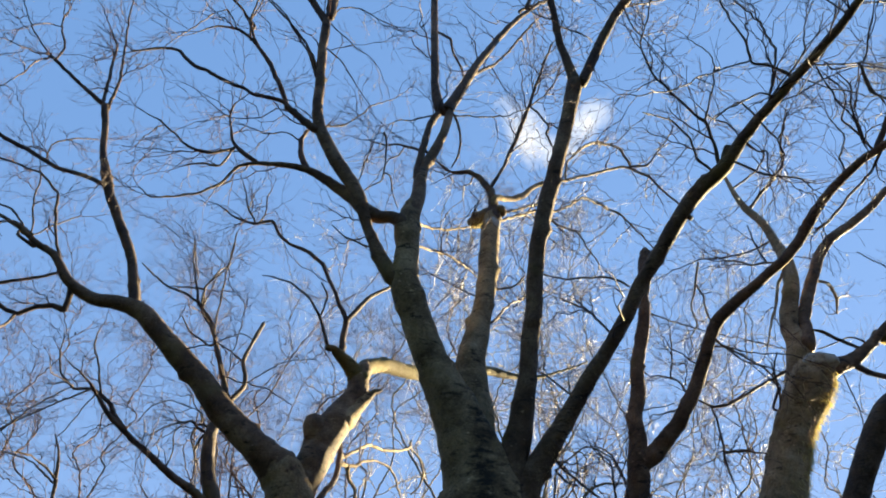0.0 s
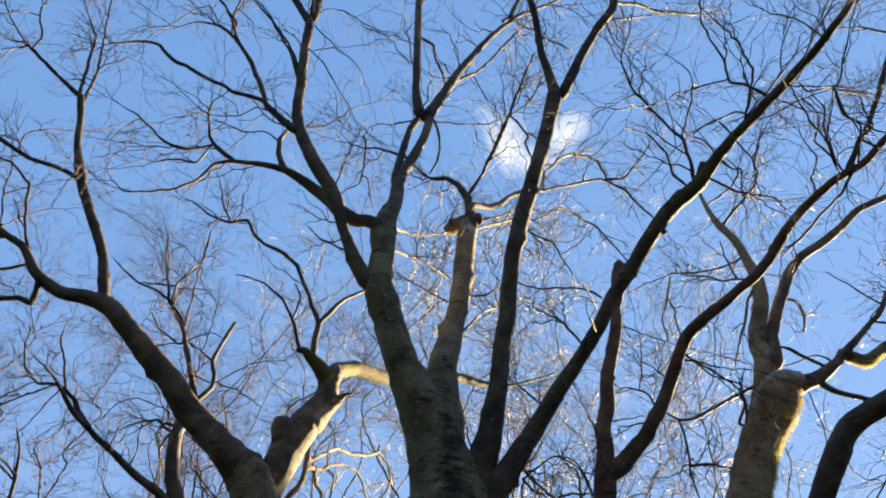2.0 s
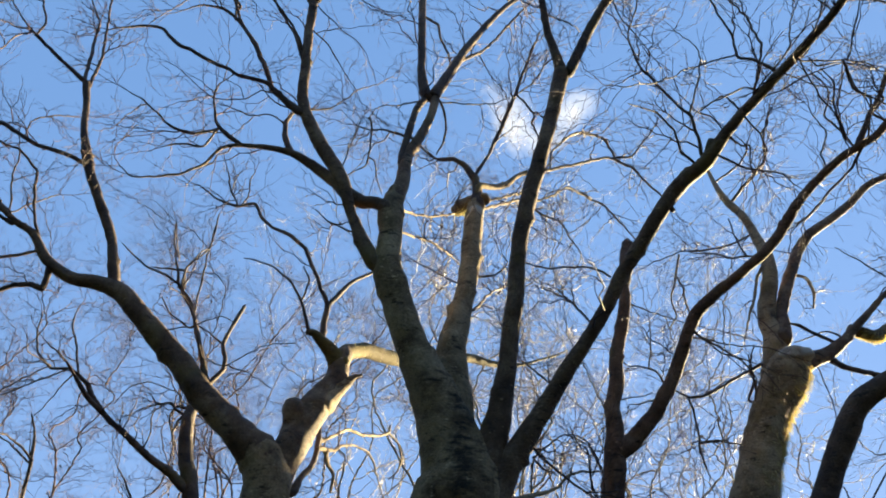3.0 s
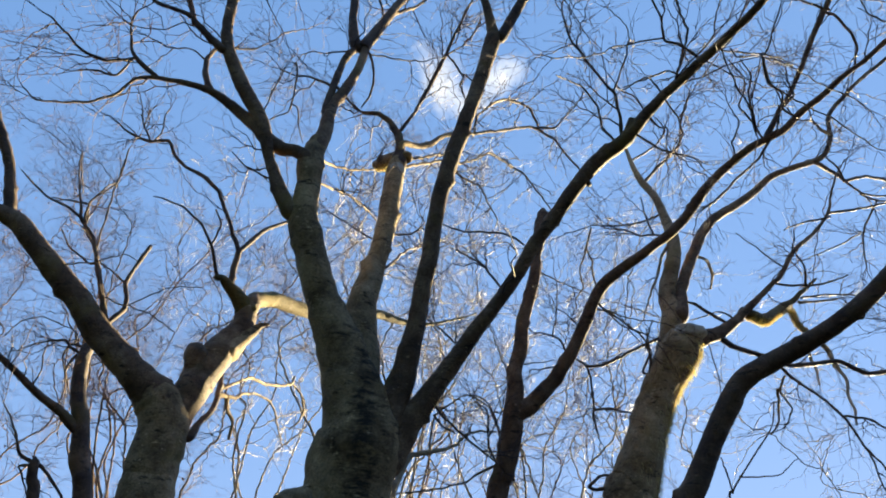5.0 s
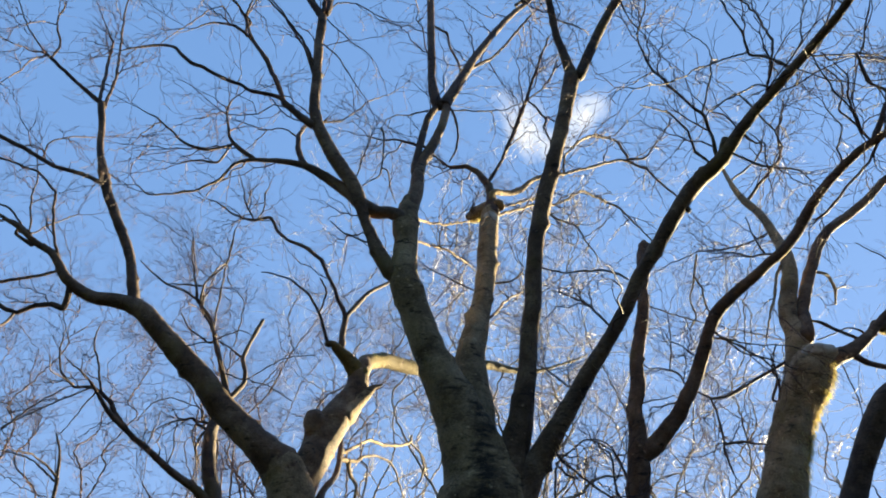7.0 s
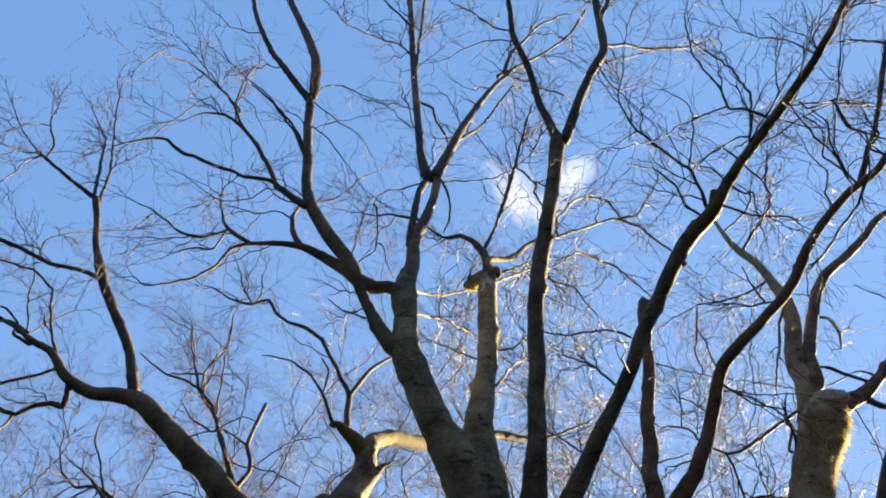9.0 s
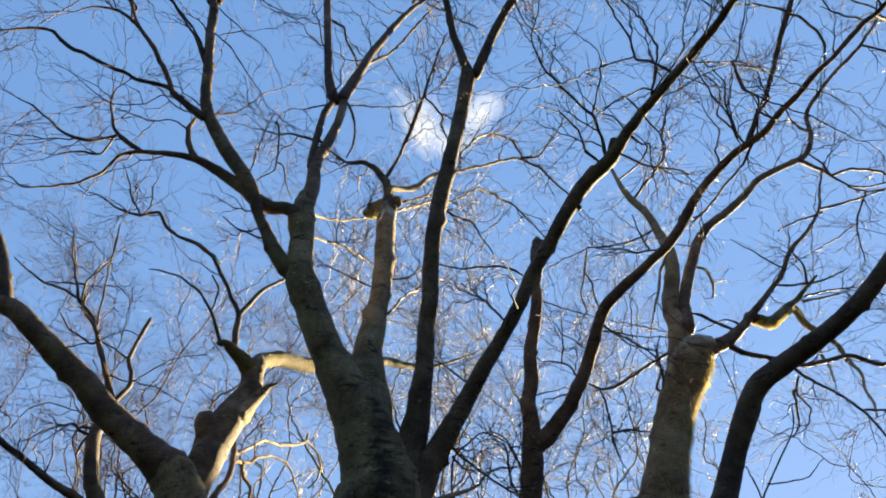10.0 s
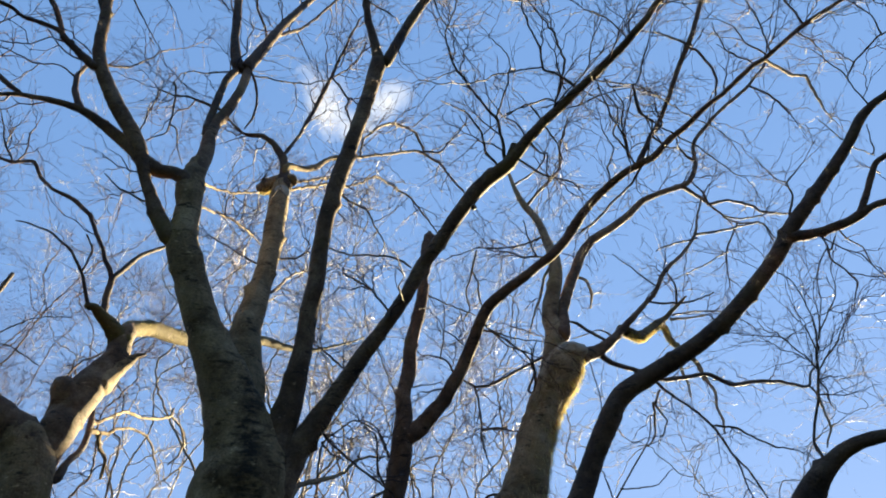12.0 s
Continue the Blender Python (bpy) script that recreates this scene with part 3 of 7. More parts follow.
a2_a = bough(beech_a, beech_a, "limb", [(0.23, 4.94, 3.59, 0.087), (0.25, 4.95, 3.71, 0.094), (0.26, 4.98, 3.95, 0.114), (0.22, 5.03, 4.22, 0.119), (0.21, 5.07, 4.48, 0.112), (0.26, 5.11, 4.71, 0.099), (0.32, 5.16, 5.00, 0.084), (0.37, 5.21, 5.31, 0.087), (0.40, 5.26, 5.65, 0.086), (0.43, 5.31, 5.98, 0.086), (0.46, 5.34, 6.16, 0.070)], mat=BARK)
bough(beech_a, a2_a, "branch", [(0.45, 5.32, 6.05, 0.064), (0.46, 5.33, 6.10, 0.074), (0.47, 5.35, 6.34, 0.046), (0.45, 5.38, 6.52, 0.038), (0.36, 5.42, 6.71, 0.030), (0.25, 5.45, 6.82, 0.022), (0.09, 5.50, 6.88, 0.0140), (-0.08, 5.55, 7.08, 0.0096)])
bough(beech_a, a2_a, "branch", [(0.45, 5.38, 6.51, 0.0194), (0.45, 5.38, 6.53, 0.021), (0.58, 5.40, 6.81, 0.0162), (0.72, 5.43, 7.20, 0.022), (0.84, 5.46, 7.57, 0.023), (0.95, 5.49, 7.93, 0.0179), (1.13, 5.53, 8.53, 0.0159), (1.27, 5.55, 8.97, 0.0110)])
bough(beech_a, a2_a, "stub", [(0.52, 5.30, 6.17, 0.054), (0.53, 5.33, 6.21, 0.059), (0.43, 5.45, 6.27, 0.071), (0.34, 5.59, 6.33, 0.067), (0.27, 5.70, 6.38, 0.042)], mat=BARK)
# slim wood with mat=BARK, here and below: paler colour stands for sun on it
a2r_a = bough(beech_a, beech_a, "limb", [(0.46, 5.31, 6.25, 0.029), (0.49, 5.33, 6.37, 0.031), (0.67, 5.56, 6.57, 0.030), (0.80, 5.71, 6.74, 0.031), (0.93, 5.86, 6.99, 0.026), (1.07, 5.99, 7.17, 0.024), (1.37, 6.24, 7.46, 0.0185), (1.61, 6.41, 7.67, 0.0162), (1.86, 6.57, 7.89, 0.0167), (2.18, 6.76, 8.16, 0.0173), (2.37, 6.86, 8.21, 0.0175), (2.61, 7.01, 8.22, 0.0147), (2.79, 7.17, 8.16, 0.0148), (3.03, 7.36, 8.08, 0.0121)], mat=BARK)
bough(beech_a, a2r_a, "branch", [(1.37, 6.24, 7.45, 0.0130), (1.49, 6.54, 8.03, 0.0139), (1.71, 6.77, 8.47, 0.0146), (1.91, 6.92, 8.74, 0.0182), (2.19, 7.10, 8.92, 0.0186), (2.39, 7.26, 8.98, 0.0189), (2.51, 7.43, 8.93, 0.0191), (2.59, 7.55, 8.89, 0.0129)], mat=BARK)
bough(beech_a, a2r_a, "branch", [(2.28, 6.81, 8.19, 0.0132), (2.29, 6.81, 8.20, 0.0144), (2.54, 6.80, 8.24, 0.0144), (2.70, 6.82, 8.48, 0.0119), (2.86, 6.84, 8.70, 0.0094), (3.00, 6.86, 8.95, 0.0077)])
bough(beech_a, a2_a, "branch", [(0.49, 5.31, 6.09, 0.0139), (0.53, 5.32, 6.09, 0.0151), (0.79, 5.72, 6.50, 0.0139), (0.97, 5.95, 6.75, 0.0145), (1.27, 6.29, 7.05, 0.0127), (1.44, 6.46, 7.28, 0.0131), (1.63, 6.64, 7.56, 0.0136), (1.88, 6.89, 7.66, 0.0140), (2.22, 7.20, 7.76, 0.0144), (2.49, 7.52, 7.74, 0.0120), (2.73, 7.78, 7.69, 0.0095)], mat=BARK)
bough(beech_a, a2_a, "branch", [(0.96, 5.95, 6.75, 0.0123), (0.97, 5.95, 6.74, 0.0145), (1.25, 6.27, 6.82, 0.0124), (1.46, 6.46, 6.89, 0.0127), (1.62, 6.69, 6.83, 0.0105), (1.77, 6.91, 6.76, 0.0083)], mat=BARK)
bough(beech_a, a2_a, "branch", [(0.93, 5.49, 7.86, 0.0093), (0.93, 5.48, 7.85, 0.0101), (1.04, 5.36, 7.47, 0.0120), (1.07, 5.30, 7.31, 0.0117), (1.03, 5.25, 7.14, 0.0115), (1.06, 5.15, 6.87, 0.0071)])
bough(beech_a, beech_a, "limb", [(0.31, 4.99, 3.26, 0.133), (0.42, 4.97, 3.40, 0.144), (0.47, 4.93, 3.64, 0.113), (0.54, 4.88, 3.90, 0.088), (0.61, 4.80, 4.28, 0.066), (0.63, 4.76, 4.49, 0.067), (0.67, 4.71, 4.70, 0.064), (0.69, 4.67, 4.93, 0.063), (0.72, 4.62, 5.16, 0.062), (0.77, 4.56, 5.40, 0.065), (0.83, 4.51, 5.64, 0.069), (0.91, 4.44, 5.89, 0.061), (0.98, 4.38, 6.15, 0.060), (1.05, 4.31, 6.41, 0.063), (1.13, 4.24, 6.72, 0.069)], mat=LIMB_BARK)
a3l_a = bough(beech_a, beech_a, "limb", [(1.14, 4.24, 6.70, 0.045), (1.13, 4.24, 6.74, 0.049), (1.03, 4.15, 7.13, 0.033), (0.96, 4.00, 7.59, 0.031), (0.88, 3.90, 7.91, 0.029), (0.88, 3.78, 8.22, 0.027), (0.89, 3.68, 8.47, 0.024)], True)
a3r_a = bough(beech_a, beech_a, "limb", [(1.16, 4.23, 6.69, 0.045), (1.20, 4.22, 6.73, 0.049), (1.37, 4.13, 7.10, 0.041), (1.52, 4.04, 7.38, 0.039), (1.67, 3.94, 7.58, 0.039), (1.70, 3.90, 7.85, 0.037), (1.72, 3.85, 8.18, 0.038), (1.76, 3.80, 8.56, 0.030)], True)
bough(beech_a, a3r_a, "branch", [(1.67, 3.92, 7.64, 0.0163), (1.69, 3.93, 7.65, 0.0177), (1.98, 4.10, 7.88, 0.0159), (2.25, 4.24, 8.00, 0.0163), (2.71, 4.41, 8.23, 0.0096)])
bough(beech_a, a3r_a, "branch", [(1.70, 3.88, 7.95, 0.0192), (1.71, 3.88, 7.97, 0.021), (1.87, 3.91, 8.35, 0.022), (2.05, 3.94, 8.79, 0.0170)], True)
bough(beech_a, a3l_a, "branch", [(0.88, 3.89, 7.94, 0.0101), (0.87, 3.89, 7.95, 0.0109), (0.68, 3.82, 7.96, 0.0088), (0.48, 3.68, 8.01, 0.0068), (0.32, 3.57, 7.98, 0.0054)])
bough(beech_a, a3r_a, "branch", [(1.56, 4.00, 7.46, 0.0079), (1.56, 4.01, 7.47, 0.0086), (1.80, 4.05, 7.57, 0.0087), (2.07, 4.12, 7.77, 0.0070), (2.33, 4.20, 7.90, 0.0043)])
a4_a = bough(beech_a, beech_a, "limb", [(0.27, 5.01, 3.16, 0.127), (0.43, 4.98, 3.27, 0.138), (0.59, 4.92, 3.52, 0.092), (0.77, 4.84, 3.78, 0.070), (0.96, 4.74, 4.06, 0.060), (1.07, 4.67, 4.21, 0.054), (1.20, 4.59, 4.39, 0.051), (1.32, 4.51, 4.57, 0.051), (1.42, 4.43, 4.76, 0.052), (1.55, 4.33, 4.94, 0.054), (1.81, 4.12, 5.29, 0.057), (2.01, 3.95, 5.42, 0.054), (2.14, 3.82, 5.57, 0.043), (2.28, 3.68, 5.70, 0.037), (2.44, 3.50, 5.81, 0.035), (2.62, 3.28, 5.93, 0.032), (2.75, 3.10, 6.03, 0.029), (2.85, 2.94, 6.12, 0.026)], True, mat=LIMB_BARK)
bough(beech_a, a4_a, "stub", [(2.02, 3.95, 5.40, 0.042), (2.03, 3.94, 5.43, 0.045), (2.05, 3.90, 5.51, 0.040), (2.06, 3.87, 5.57, 0.026)])
bough(beech_a, a4_a, "stub", [(1.72, 4.18, 5.23, 0.028), (1.74, 4.18, 5.21, 0.031), (1.79, 4.18, 5.14, 0.0181)])
bough(beech_a, a4_a, "branch", [(2.50, 3.44, 5.82, 0.0126), (2.49, 3.44, 5.82, 0.0137), (2.40, 3.48, 5.93, 0.0120), (2.31, 3.50, 6.03, 0.0103), (2.25, 3.52, 6.10, 0.0104), (2.22, 3.48, 6.31, 0.0088), (2.16, 3.46, 6.52, 0.0073), (2.13, 3.41, 6.73, 0.0074), (2.14, 3.32, 7.03, 0.0059)])
bough(beech_a, a4_a, "branch", [(2.25, 3.52, 6.10, 0.0064), (2.24, 3.52, 6.10, 0.0070), (1.95, 3.53, 5.97, 0.0054), (1.55, 3.46, 5.68, 0.0051), (1.24, 3.35, 5.52, 0.0040)])
bough(beech_a, a4_a, "branch", [(2.31, 3.65, 5.70, 0.0108), (2.31, 3.65, 5.72, 0.0118), (2.39, 3.63, 5.96, 0.0102), (2.43, 3.62, 6.09, 0.0104), (2.49, 3.61, 6.22, 0.0105), (2.52, 3.61, 6.38, 0.0107), (2.52, 3.66, 6.67, 0.0092), (2.51, 3.72, 6.97, 0.0077), (2.47, 3.78, 7.24, 0.0080)])
bough(beech_a, a4_a, "branch", [(2.01, 3.96, 5.41, 0.0146), (2.00, 3.96, 5.44, 0.0159), (1.98, 3.90, 5.61, 0.0120), (1.93, 3.83, 5.78, 0.0121), (1.82, 3.80, 5.87, 0.0104), (1.69, 3.73, 6.01, 0.0086), (1.55, 3.66, 6.15, 0.0087), (1.50, 3.59, 6.26, 0.0070), (1.48, 3.51, 6.36, 0.0055), (1.52, 3.40, 6.42, 0.0055), (1.53, 3.30, 6.52, 0.0043)])
bough(beech_a, a4_a, "branch", [(1.93, 3.83, 5.77, 0.0078), (1.93, 3.83, 5.78, 0.0085), (2.02, 3.85, 6.03, 0.0071), (2.13, 3.90, 6.35, 0.0074), (2.20, 3.94, 6.60, 0.0060), (2.21, 4.03, 6.91, 0.0050), (2.16, 4.16, 7.21, 0.0039)])
bough(beech_a, a4_a, "branch", [(1.96, 4.01, 5.41, 0.0094), (1.95, 4.00, 5.44, 0.0102), (1.84, 3.94, 5.51, 0.0103), (1.77, 3.81, 5.58, 0.0084), (1.60, 3.66, 5.61, 0.0067), (1.36, 3.50, 5.52, 0.0040)])
bough(beech_a, a4_a, "branch", [(2.25, 3.71, 5.69, 0.0078), (2.24, 3.71, 5.73, 0.0085), (2.23, 3.87, 6.03, 0.0072), (2.15, 4.11, 6.14, 0.0047)])
bough(beech_a, a4_a, "branch", [(2.53, 3.38, 5.86, 0.0061), (2.53, 3.39, 5.86, 0.0067), (2.72, 3.43, 6.04, 0.0054), (3.07, 3.60, 6.60, 0.0047)])
bough(beech_a, a4_a, "branch", [(2.60, 3.30, 5.80, 0.0059), (2.63, 3.29, 5.72, 0.0065), (2.88, 3.34, 5.79, 0.0051), (3.20, 3.45, 5.90, 0.0042)])
bough(beech_a, a4_a, "branch", [(2.76, 3.09, 6.05, 0.0061), (2.75, 3.10, 6.07, 0.0066), (2.58, 3.05, 6.20, 0.0052), (2.38, 3.02, 6.21, 0.0041)])
bough(beech_a, trunk_a, "branch", [(0.33, 4.95, 2.95, 0.038), (0.45, 4.98, 2.96, 0.041), (0.55, 5.31, 3.20, 0.025), (0.62, 5.55, 3.40, 0.023), (0.70, 5.72, 3.54, 0.021), (0.84, 5.92, 3.65, 0.020), (1.01, 6.12, 3.74, 0.0161), (1.17, 6.31, 3.87, 0.0122), (1.32, 6.51, 4.05, 0.0127), (1.64, 6.80, 4.20, 0.0090)], mat=BARK, thin=0.3)
bough(beech_a, trunk_a, "branch", [(0.87, 5.95, 3.66, 0.0086), (0.87, 5.95, 3.67, 0.0094), (0.89, 5.97, 3.84, 0.0096), (0.93, 6.00, 3.99, 0.0079), (1.04, 6.01, 4.11, 0.0080), (1.19, 6.02, 4.20, 0.0063), (1.34, 6.03, 4.16, 0.0063), (1.42, 6.04, 4.11, 0.0063), (1.48, 6.06, 3.97, 0.0063), (1.50, 6.14, 3.71, 0.0050)], thin=0.3)
bough(beech_a, trunk_a, "stub", [(0.21, 5.09, 3.02, 0.116), (0.04, 5.00, 2.99, 0.126), (-0.07, 4.90, 2.95, 0.079), (-0.16, 4.79, 2.91, 0.067), (-0.21, 4.70, 2.85, 0.055)])
bough(beech_a, a4_a, "branch", [(0.70, 4.87, 3.66, 0.0089), (0.72, 4.87, 3.65, 0.0097), (0.86, 4.98, 3.55, 0.0081), (1.10, 5.19, 3.46, 0.0083), (1.32, 5.37, 3.40, 0.0054)])
bough(beech_a, a4_a, "branch", [(1.20, 4.58, 4.41, 0.0091), (1.19, 4.59, 4.43, 0.0099), (1.12, 4.77, 4.69, 0.0104), (1.07, 4.90, 4.85, 0.0089), (0.96, 5.16, 5.13, 0.0060)])
bough(beech_a, a4_a, "branch", [(1.34, 4.47, 4.75, 0.0077), (1.29, 4.48, 4.80, 0.0084), (1.16, 4.60, 4.93, 0.0087), (0.95, 4.82, 5.07, 0.0073), (0.77, 5.01, 5.28, 0.0048)])
bough(beech_a, a4_a, "branch", [(0.92, 4.75, 4.01, 0.0074), (0.92, 4.76, 4.01, 0.0080), (0.82, 4.92, 4.21, 0.0084), (0.73, 5.09, 4.40, 0.0055)])
bough(beech_a, a1r_a, "branch", [(-0.21, 4.80, 6.12, 0.031), (-0.23, 4.80, 6.15, 0.034), (-0.18, 4.87, 6.57, 0.033), (-0.12, 4.94, 6.95, 0.032), (-0.00, 5.01, 7.25, 0.033)])
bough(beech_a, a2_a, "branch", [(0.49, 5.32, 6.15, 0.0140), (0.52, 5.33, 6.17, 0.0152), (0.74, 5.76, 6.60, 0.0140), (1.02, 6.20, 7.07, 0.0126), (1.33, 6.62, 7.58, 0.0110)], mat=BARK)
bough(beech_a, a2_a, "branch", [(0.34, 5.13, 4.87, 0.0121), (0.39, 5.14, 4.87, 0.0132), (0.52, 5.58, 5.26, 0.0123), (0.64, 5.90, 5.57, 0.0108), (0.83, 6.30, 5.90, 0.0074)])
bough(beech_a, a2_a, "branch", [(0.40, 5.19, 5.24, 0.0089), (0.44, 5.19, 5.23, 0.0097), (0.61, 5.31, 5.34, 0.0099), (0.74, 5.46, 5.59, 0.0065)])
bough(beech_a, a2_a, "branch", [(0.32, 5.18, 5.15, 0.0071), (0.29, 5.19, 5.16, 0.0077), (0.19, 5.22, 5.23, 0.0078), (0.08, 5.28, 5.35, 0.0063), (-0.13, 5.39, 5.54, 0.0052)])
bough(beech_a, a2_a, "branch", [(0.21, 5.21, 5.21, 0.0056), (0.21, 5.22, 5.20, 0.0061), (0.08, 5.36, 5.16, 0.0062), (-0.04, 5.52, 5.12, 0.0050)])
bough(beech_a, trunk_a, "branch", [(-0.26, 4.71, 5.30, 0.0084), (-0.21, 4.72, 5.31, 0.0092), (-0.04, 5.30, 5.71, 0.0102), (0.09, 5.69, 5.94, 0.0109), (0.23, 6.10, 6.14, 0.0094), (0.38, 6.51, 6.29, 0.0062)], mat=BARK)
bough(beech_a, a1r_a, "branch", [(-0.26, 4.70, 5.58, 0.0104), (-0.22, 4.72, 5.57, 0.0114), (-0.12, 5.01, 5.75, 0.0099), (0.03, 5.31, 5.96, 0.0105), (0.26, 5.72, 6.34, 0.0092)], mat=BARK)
bough(beech_a, a4_a, "branch", [(2.36, 3.60, 5.77, 0.0076), (2.35, 3.60, 5.79, 0.0083), (2.26, 3.60, 5.82, 0.0067), (2.09, 3.58, 5.71, 0.0066), (1.90, 3.53, 5.54, 0.0050), (1.77, 3.48, 5.36, 0.0039)])
bough(beech_a, a4_a, "branch", [(2.06, 3.90, 5.45, 0.0076), (2.08, 3.89, 5.43, 0.0083), (2.23, 3.92, 5.35, 0.0082), (2.35, 3.94, 5.34, 0.0082), (2.55, 3.97, 5.34, 0.0067), (2.66, 4.02, 5.29, 0.0042)])
bough(beech_a, a4_a, "branch", [(2.15, 3.82, 5.56, 0.0062), (2.16, 3.81, 5.55, 0.0067), (2.24, 3.85, 5.49, 0.0067), (2.32, 3.87, 5.51, 0.0067), (2.37, 4.04, 5.43, 0.0043)])
bough(beech_a, trunk_a, "branch", [(0.93, 5.99, 4.00, 0.0067), (0.92, 6.00, 4.00, 0.0097), (1.01, 6.15, 3.96, 0.0099), (1.16, 6.36, 3.99, 0.0065)], thin=0.3)
bough(beech_a, a1dc_a, "branch", [(-1.95, 4.40, 7.68, 0.0070), (-1.99, 4.36, 7.78, 0.0056), (-2.04, 4.31, 7.84, 0.0056), (-2.12, 4.22, 7.67, 0.0055), (-2.19, 4.11, 7.35, 0.0052), (-2.26, 3.96, 6.93, 0.0037), (-2.29, 3.89, 6.75, 0.0036)], thin=0.8)
bough(beech_a, a1dc_a, "branch", [(-1.88, 4.46, 7.92, 0.0078), (-1.87, 4.47, 7.92, 0.0091), (-1.86, 4.52, 8.19, 0.0074), (-1.85, 4.58, 8.48, 0.0076)], True, thin=0.8)
bough(beech_a, a1l_a, "branch", [(-2.40, 4.51, 6.48, 0.0058), (-2.40, 4.50, 6.47, 0.0063), (-2.42, 4.35, 6.22, 0.0048), (-2.38, 4.17, 5.89, 0.0034)], thin=0.8)
bough(beech_a, a1l_a, "branch", [(-1.91, 4.63, 6.73, 0.0076), (-1.91, 4.63, 6.73, 0.0084), (-1.84, 4.52, 6.78, 0.0065), (-1.70, 4.39, 6.76, 0.0038)], thin=0.8)
bough(beech_a, a1l_a, "branch", [(-1.91, 4.63, 6.74, 0.0060), (-1.92, 4.63, 6.74, 0.0066), (-2.00, 4.49, 6.53, 0.0051), (-2.06, 4.35, 6.35, 0.0037)], thin=0.8)
bough(beech_a, a1d_a, "branch", [(-1.13, 4.43, 7.53, 0.0064), (-1.13, 4.44, 7.53, 0.0069), (-0.98, 4.54, 7.41, 0.0069), (-0.83, 4.68, 7.25, 0.0055), (-0.69, 4.83, 7.09, 0.0042)], thin=0.8)
bough(beech_a, a1d_a, "branch", [(-1.13, 4.41, 7.84, 0.0065), (-1.13, 4.42, 7.86, 0.0071), (-0.90, 4.61, 7.76, 0.0057), (-0.68, 4.81, 7.74, 0.0044)], thin=0.8)
bough(beech_a, a1d_a, "branch", [(-1.11, 4.42, 7.81, 0.0065), (-1.10, 4.43, 7.83, 0.0071), (-1.01, 4.49, 8.15, 0.0073), (-0.85, 4.57, 8.26, 0.0059), (-0.71, 4.64, 8.24, 0.0060), (-0.52, 4.73, 8.21, 0.0045)], thin=0.8)
bough(beech_a, a1d_a, "branch", [(-1.05, 4.52, 6.47, 0.0092), (-1.05, 4.53, 6.48, 0.0100), (-0.90, 4.64, 6.62, 0.0083), (-0.79, 4.74, 6.82, 0.0067), (-0.69, 4.86, 7.12, 0.0070), (-0.50, 5.02, 7.39, 0.0044)], thin=0.8)
bough(beech_a, a2_a, "branch", [(0.90, 5.48, 7.79, 0.0092), (0.91, 5.48, 7.81, 0.0100), (1.09, 5.53, 8.03, 0.0080), (1.24, 5.59, 8.32, 0.0083), (1.37, 5.69, 8.75, 0.0069)])
bough(beech_a, a1rb_a, "branch", [(0.08, 5.00, 7.19, 0.0065), (0.11, 5.00, 7.15, 0.0071), (0.37, 5.13, 7.26, 0.0073), (0.70, 5.32, 7.51, 0.0061), (0.90, 5.43, 7.73, 0.0047)])
bough(beech_a, a1r_a, "branch", [(0.01, 4.98, 7.12, 0.0083), (-0.03, 4.98, 7.13, 0.0090), (-0.23, 4.86, 6.94, 0.0069), (-0.43, 4.69, 6.74, 0.0053), (-0.51, 4.55, 6.43, 0.0038)])
bough(beech_a, a3l_a, "branch", [(1.02, 4.09, 7.28, 0.0076), (1.05, 4.09, 7.28, 0.0083), (1.21, 4.22, 7.39, 0.0085), (1.39, 4.40, 7.54, 0.0055)])
bough(beech_a, a3r_a, "branch", [(1.58, 3.99, 7.45, 0.0076), (1.60, 3.99, 7.43, 0.0083), (1.66, 4.06, 7.24, 0.0064), (1.81, 4.14, 7.09, 0.0051), (1.99, 4.26, 6.94, 0.0038)])
bough(beech_a, a4_a, "branch", [(2.46, 3.47, 5.86, 0.0061), (2.45, 3.48, 5.89, 0.0066), (2.55, 3.46, 6.01, 0.0067), (2.63, 3.45, 6.17, 0.0068), (2.71, 3.48, 6.42, 0.0055), (2.79, 3.47, 6.60, 0.0034)])
bough(beech_a, a4_a, "branch", [(2.64, 3.46, 6.19, 0.0049), (2.64, 3.46, 6.19, 0.0054), (2.76, 3.44, 6.29, 0.0043), (2.93, 3.48, 6.64, 0.0034)])
bough(beech_a, a4_a, "branch", [(2.56, 3.35, 5.86, 0.0060), (2.58, 3.35, 5.84, 0.0065), (2.78, 3.38, 5.87, 0.0065), (2.98, 3.42, 5.95, 0.0066), (3.19, 3.49, 5.98, 0.0053)], True)
bough(beech_a, a4_a, "branch", [(2.98, 3.42, 5.94, 0.0056), (2.98, 3.42, 5.95, 0.0066), (3.01, 3.30, 6.10, 0.0066), (3.02, 3.19, 6.19, 0.0052), (3.03, 3.10, 6.28, 0.0041)], True)
bough(beech_a, a4_a, "branch", [(2.49, 3.44, 5.81, 0.0047), (2.50, 3.44, 5.79, 0.0051), (2.69, 3.47, 5.72, 0.0051), (2.90, 3.51, 5.71, 0.0041), (3.02, 3.53, 5.72, 0.0031)])
bough(beech_a, a4_a, "branch", [(2.95, 3.41, 5.94, 0.0056), (2.95, 3.42, 5.93, 0.0082), (2.99, 3.49, 5.78, 0.0081), (3.03, 3.52, 5.72, 0.0081), (3.13, 3.53, 5.67, 0.0065)], True)
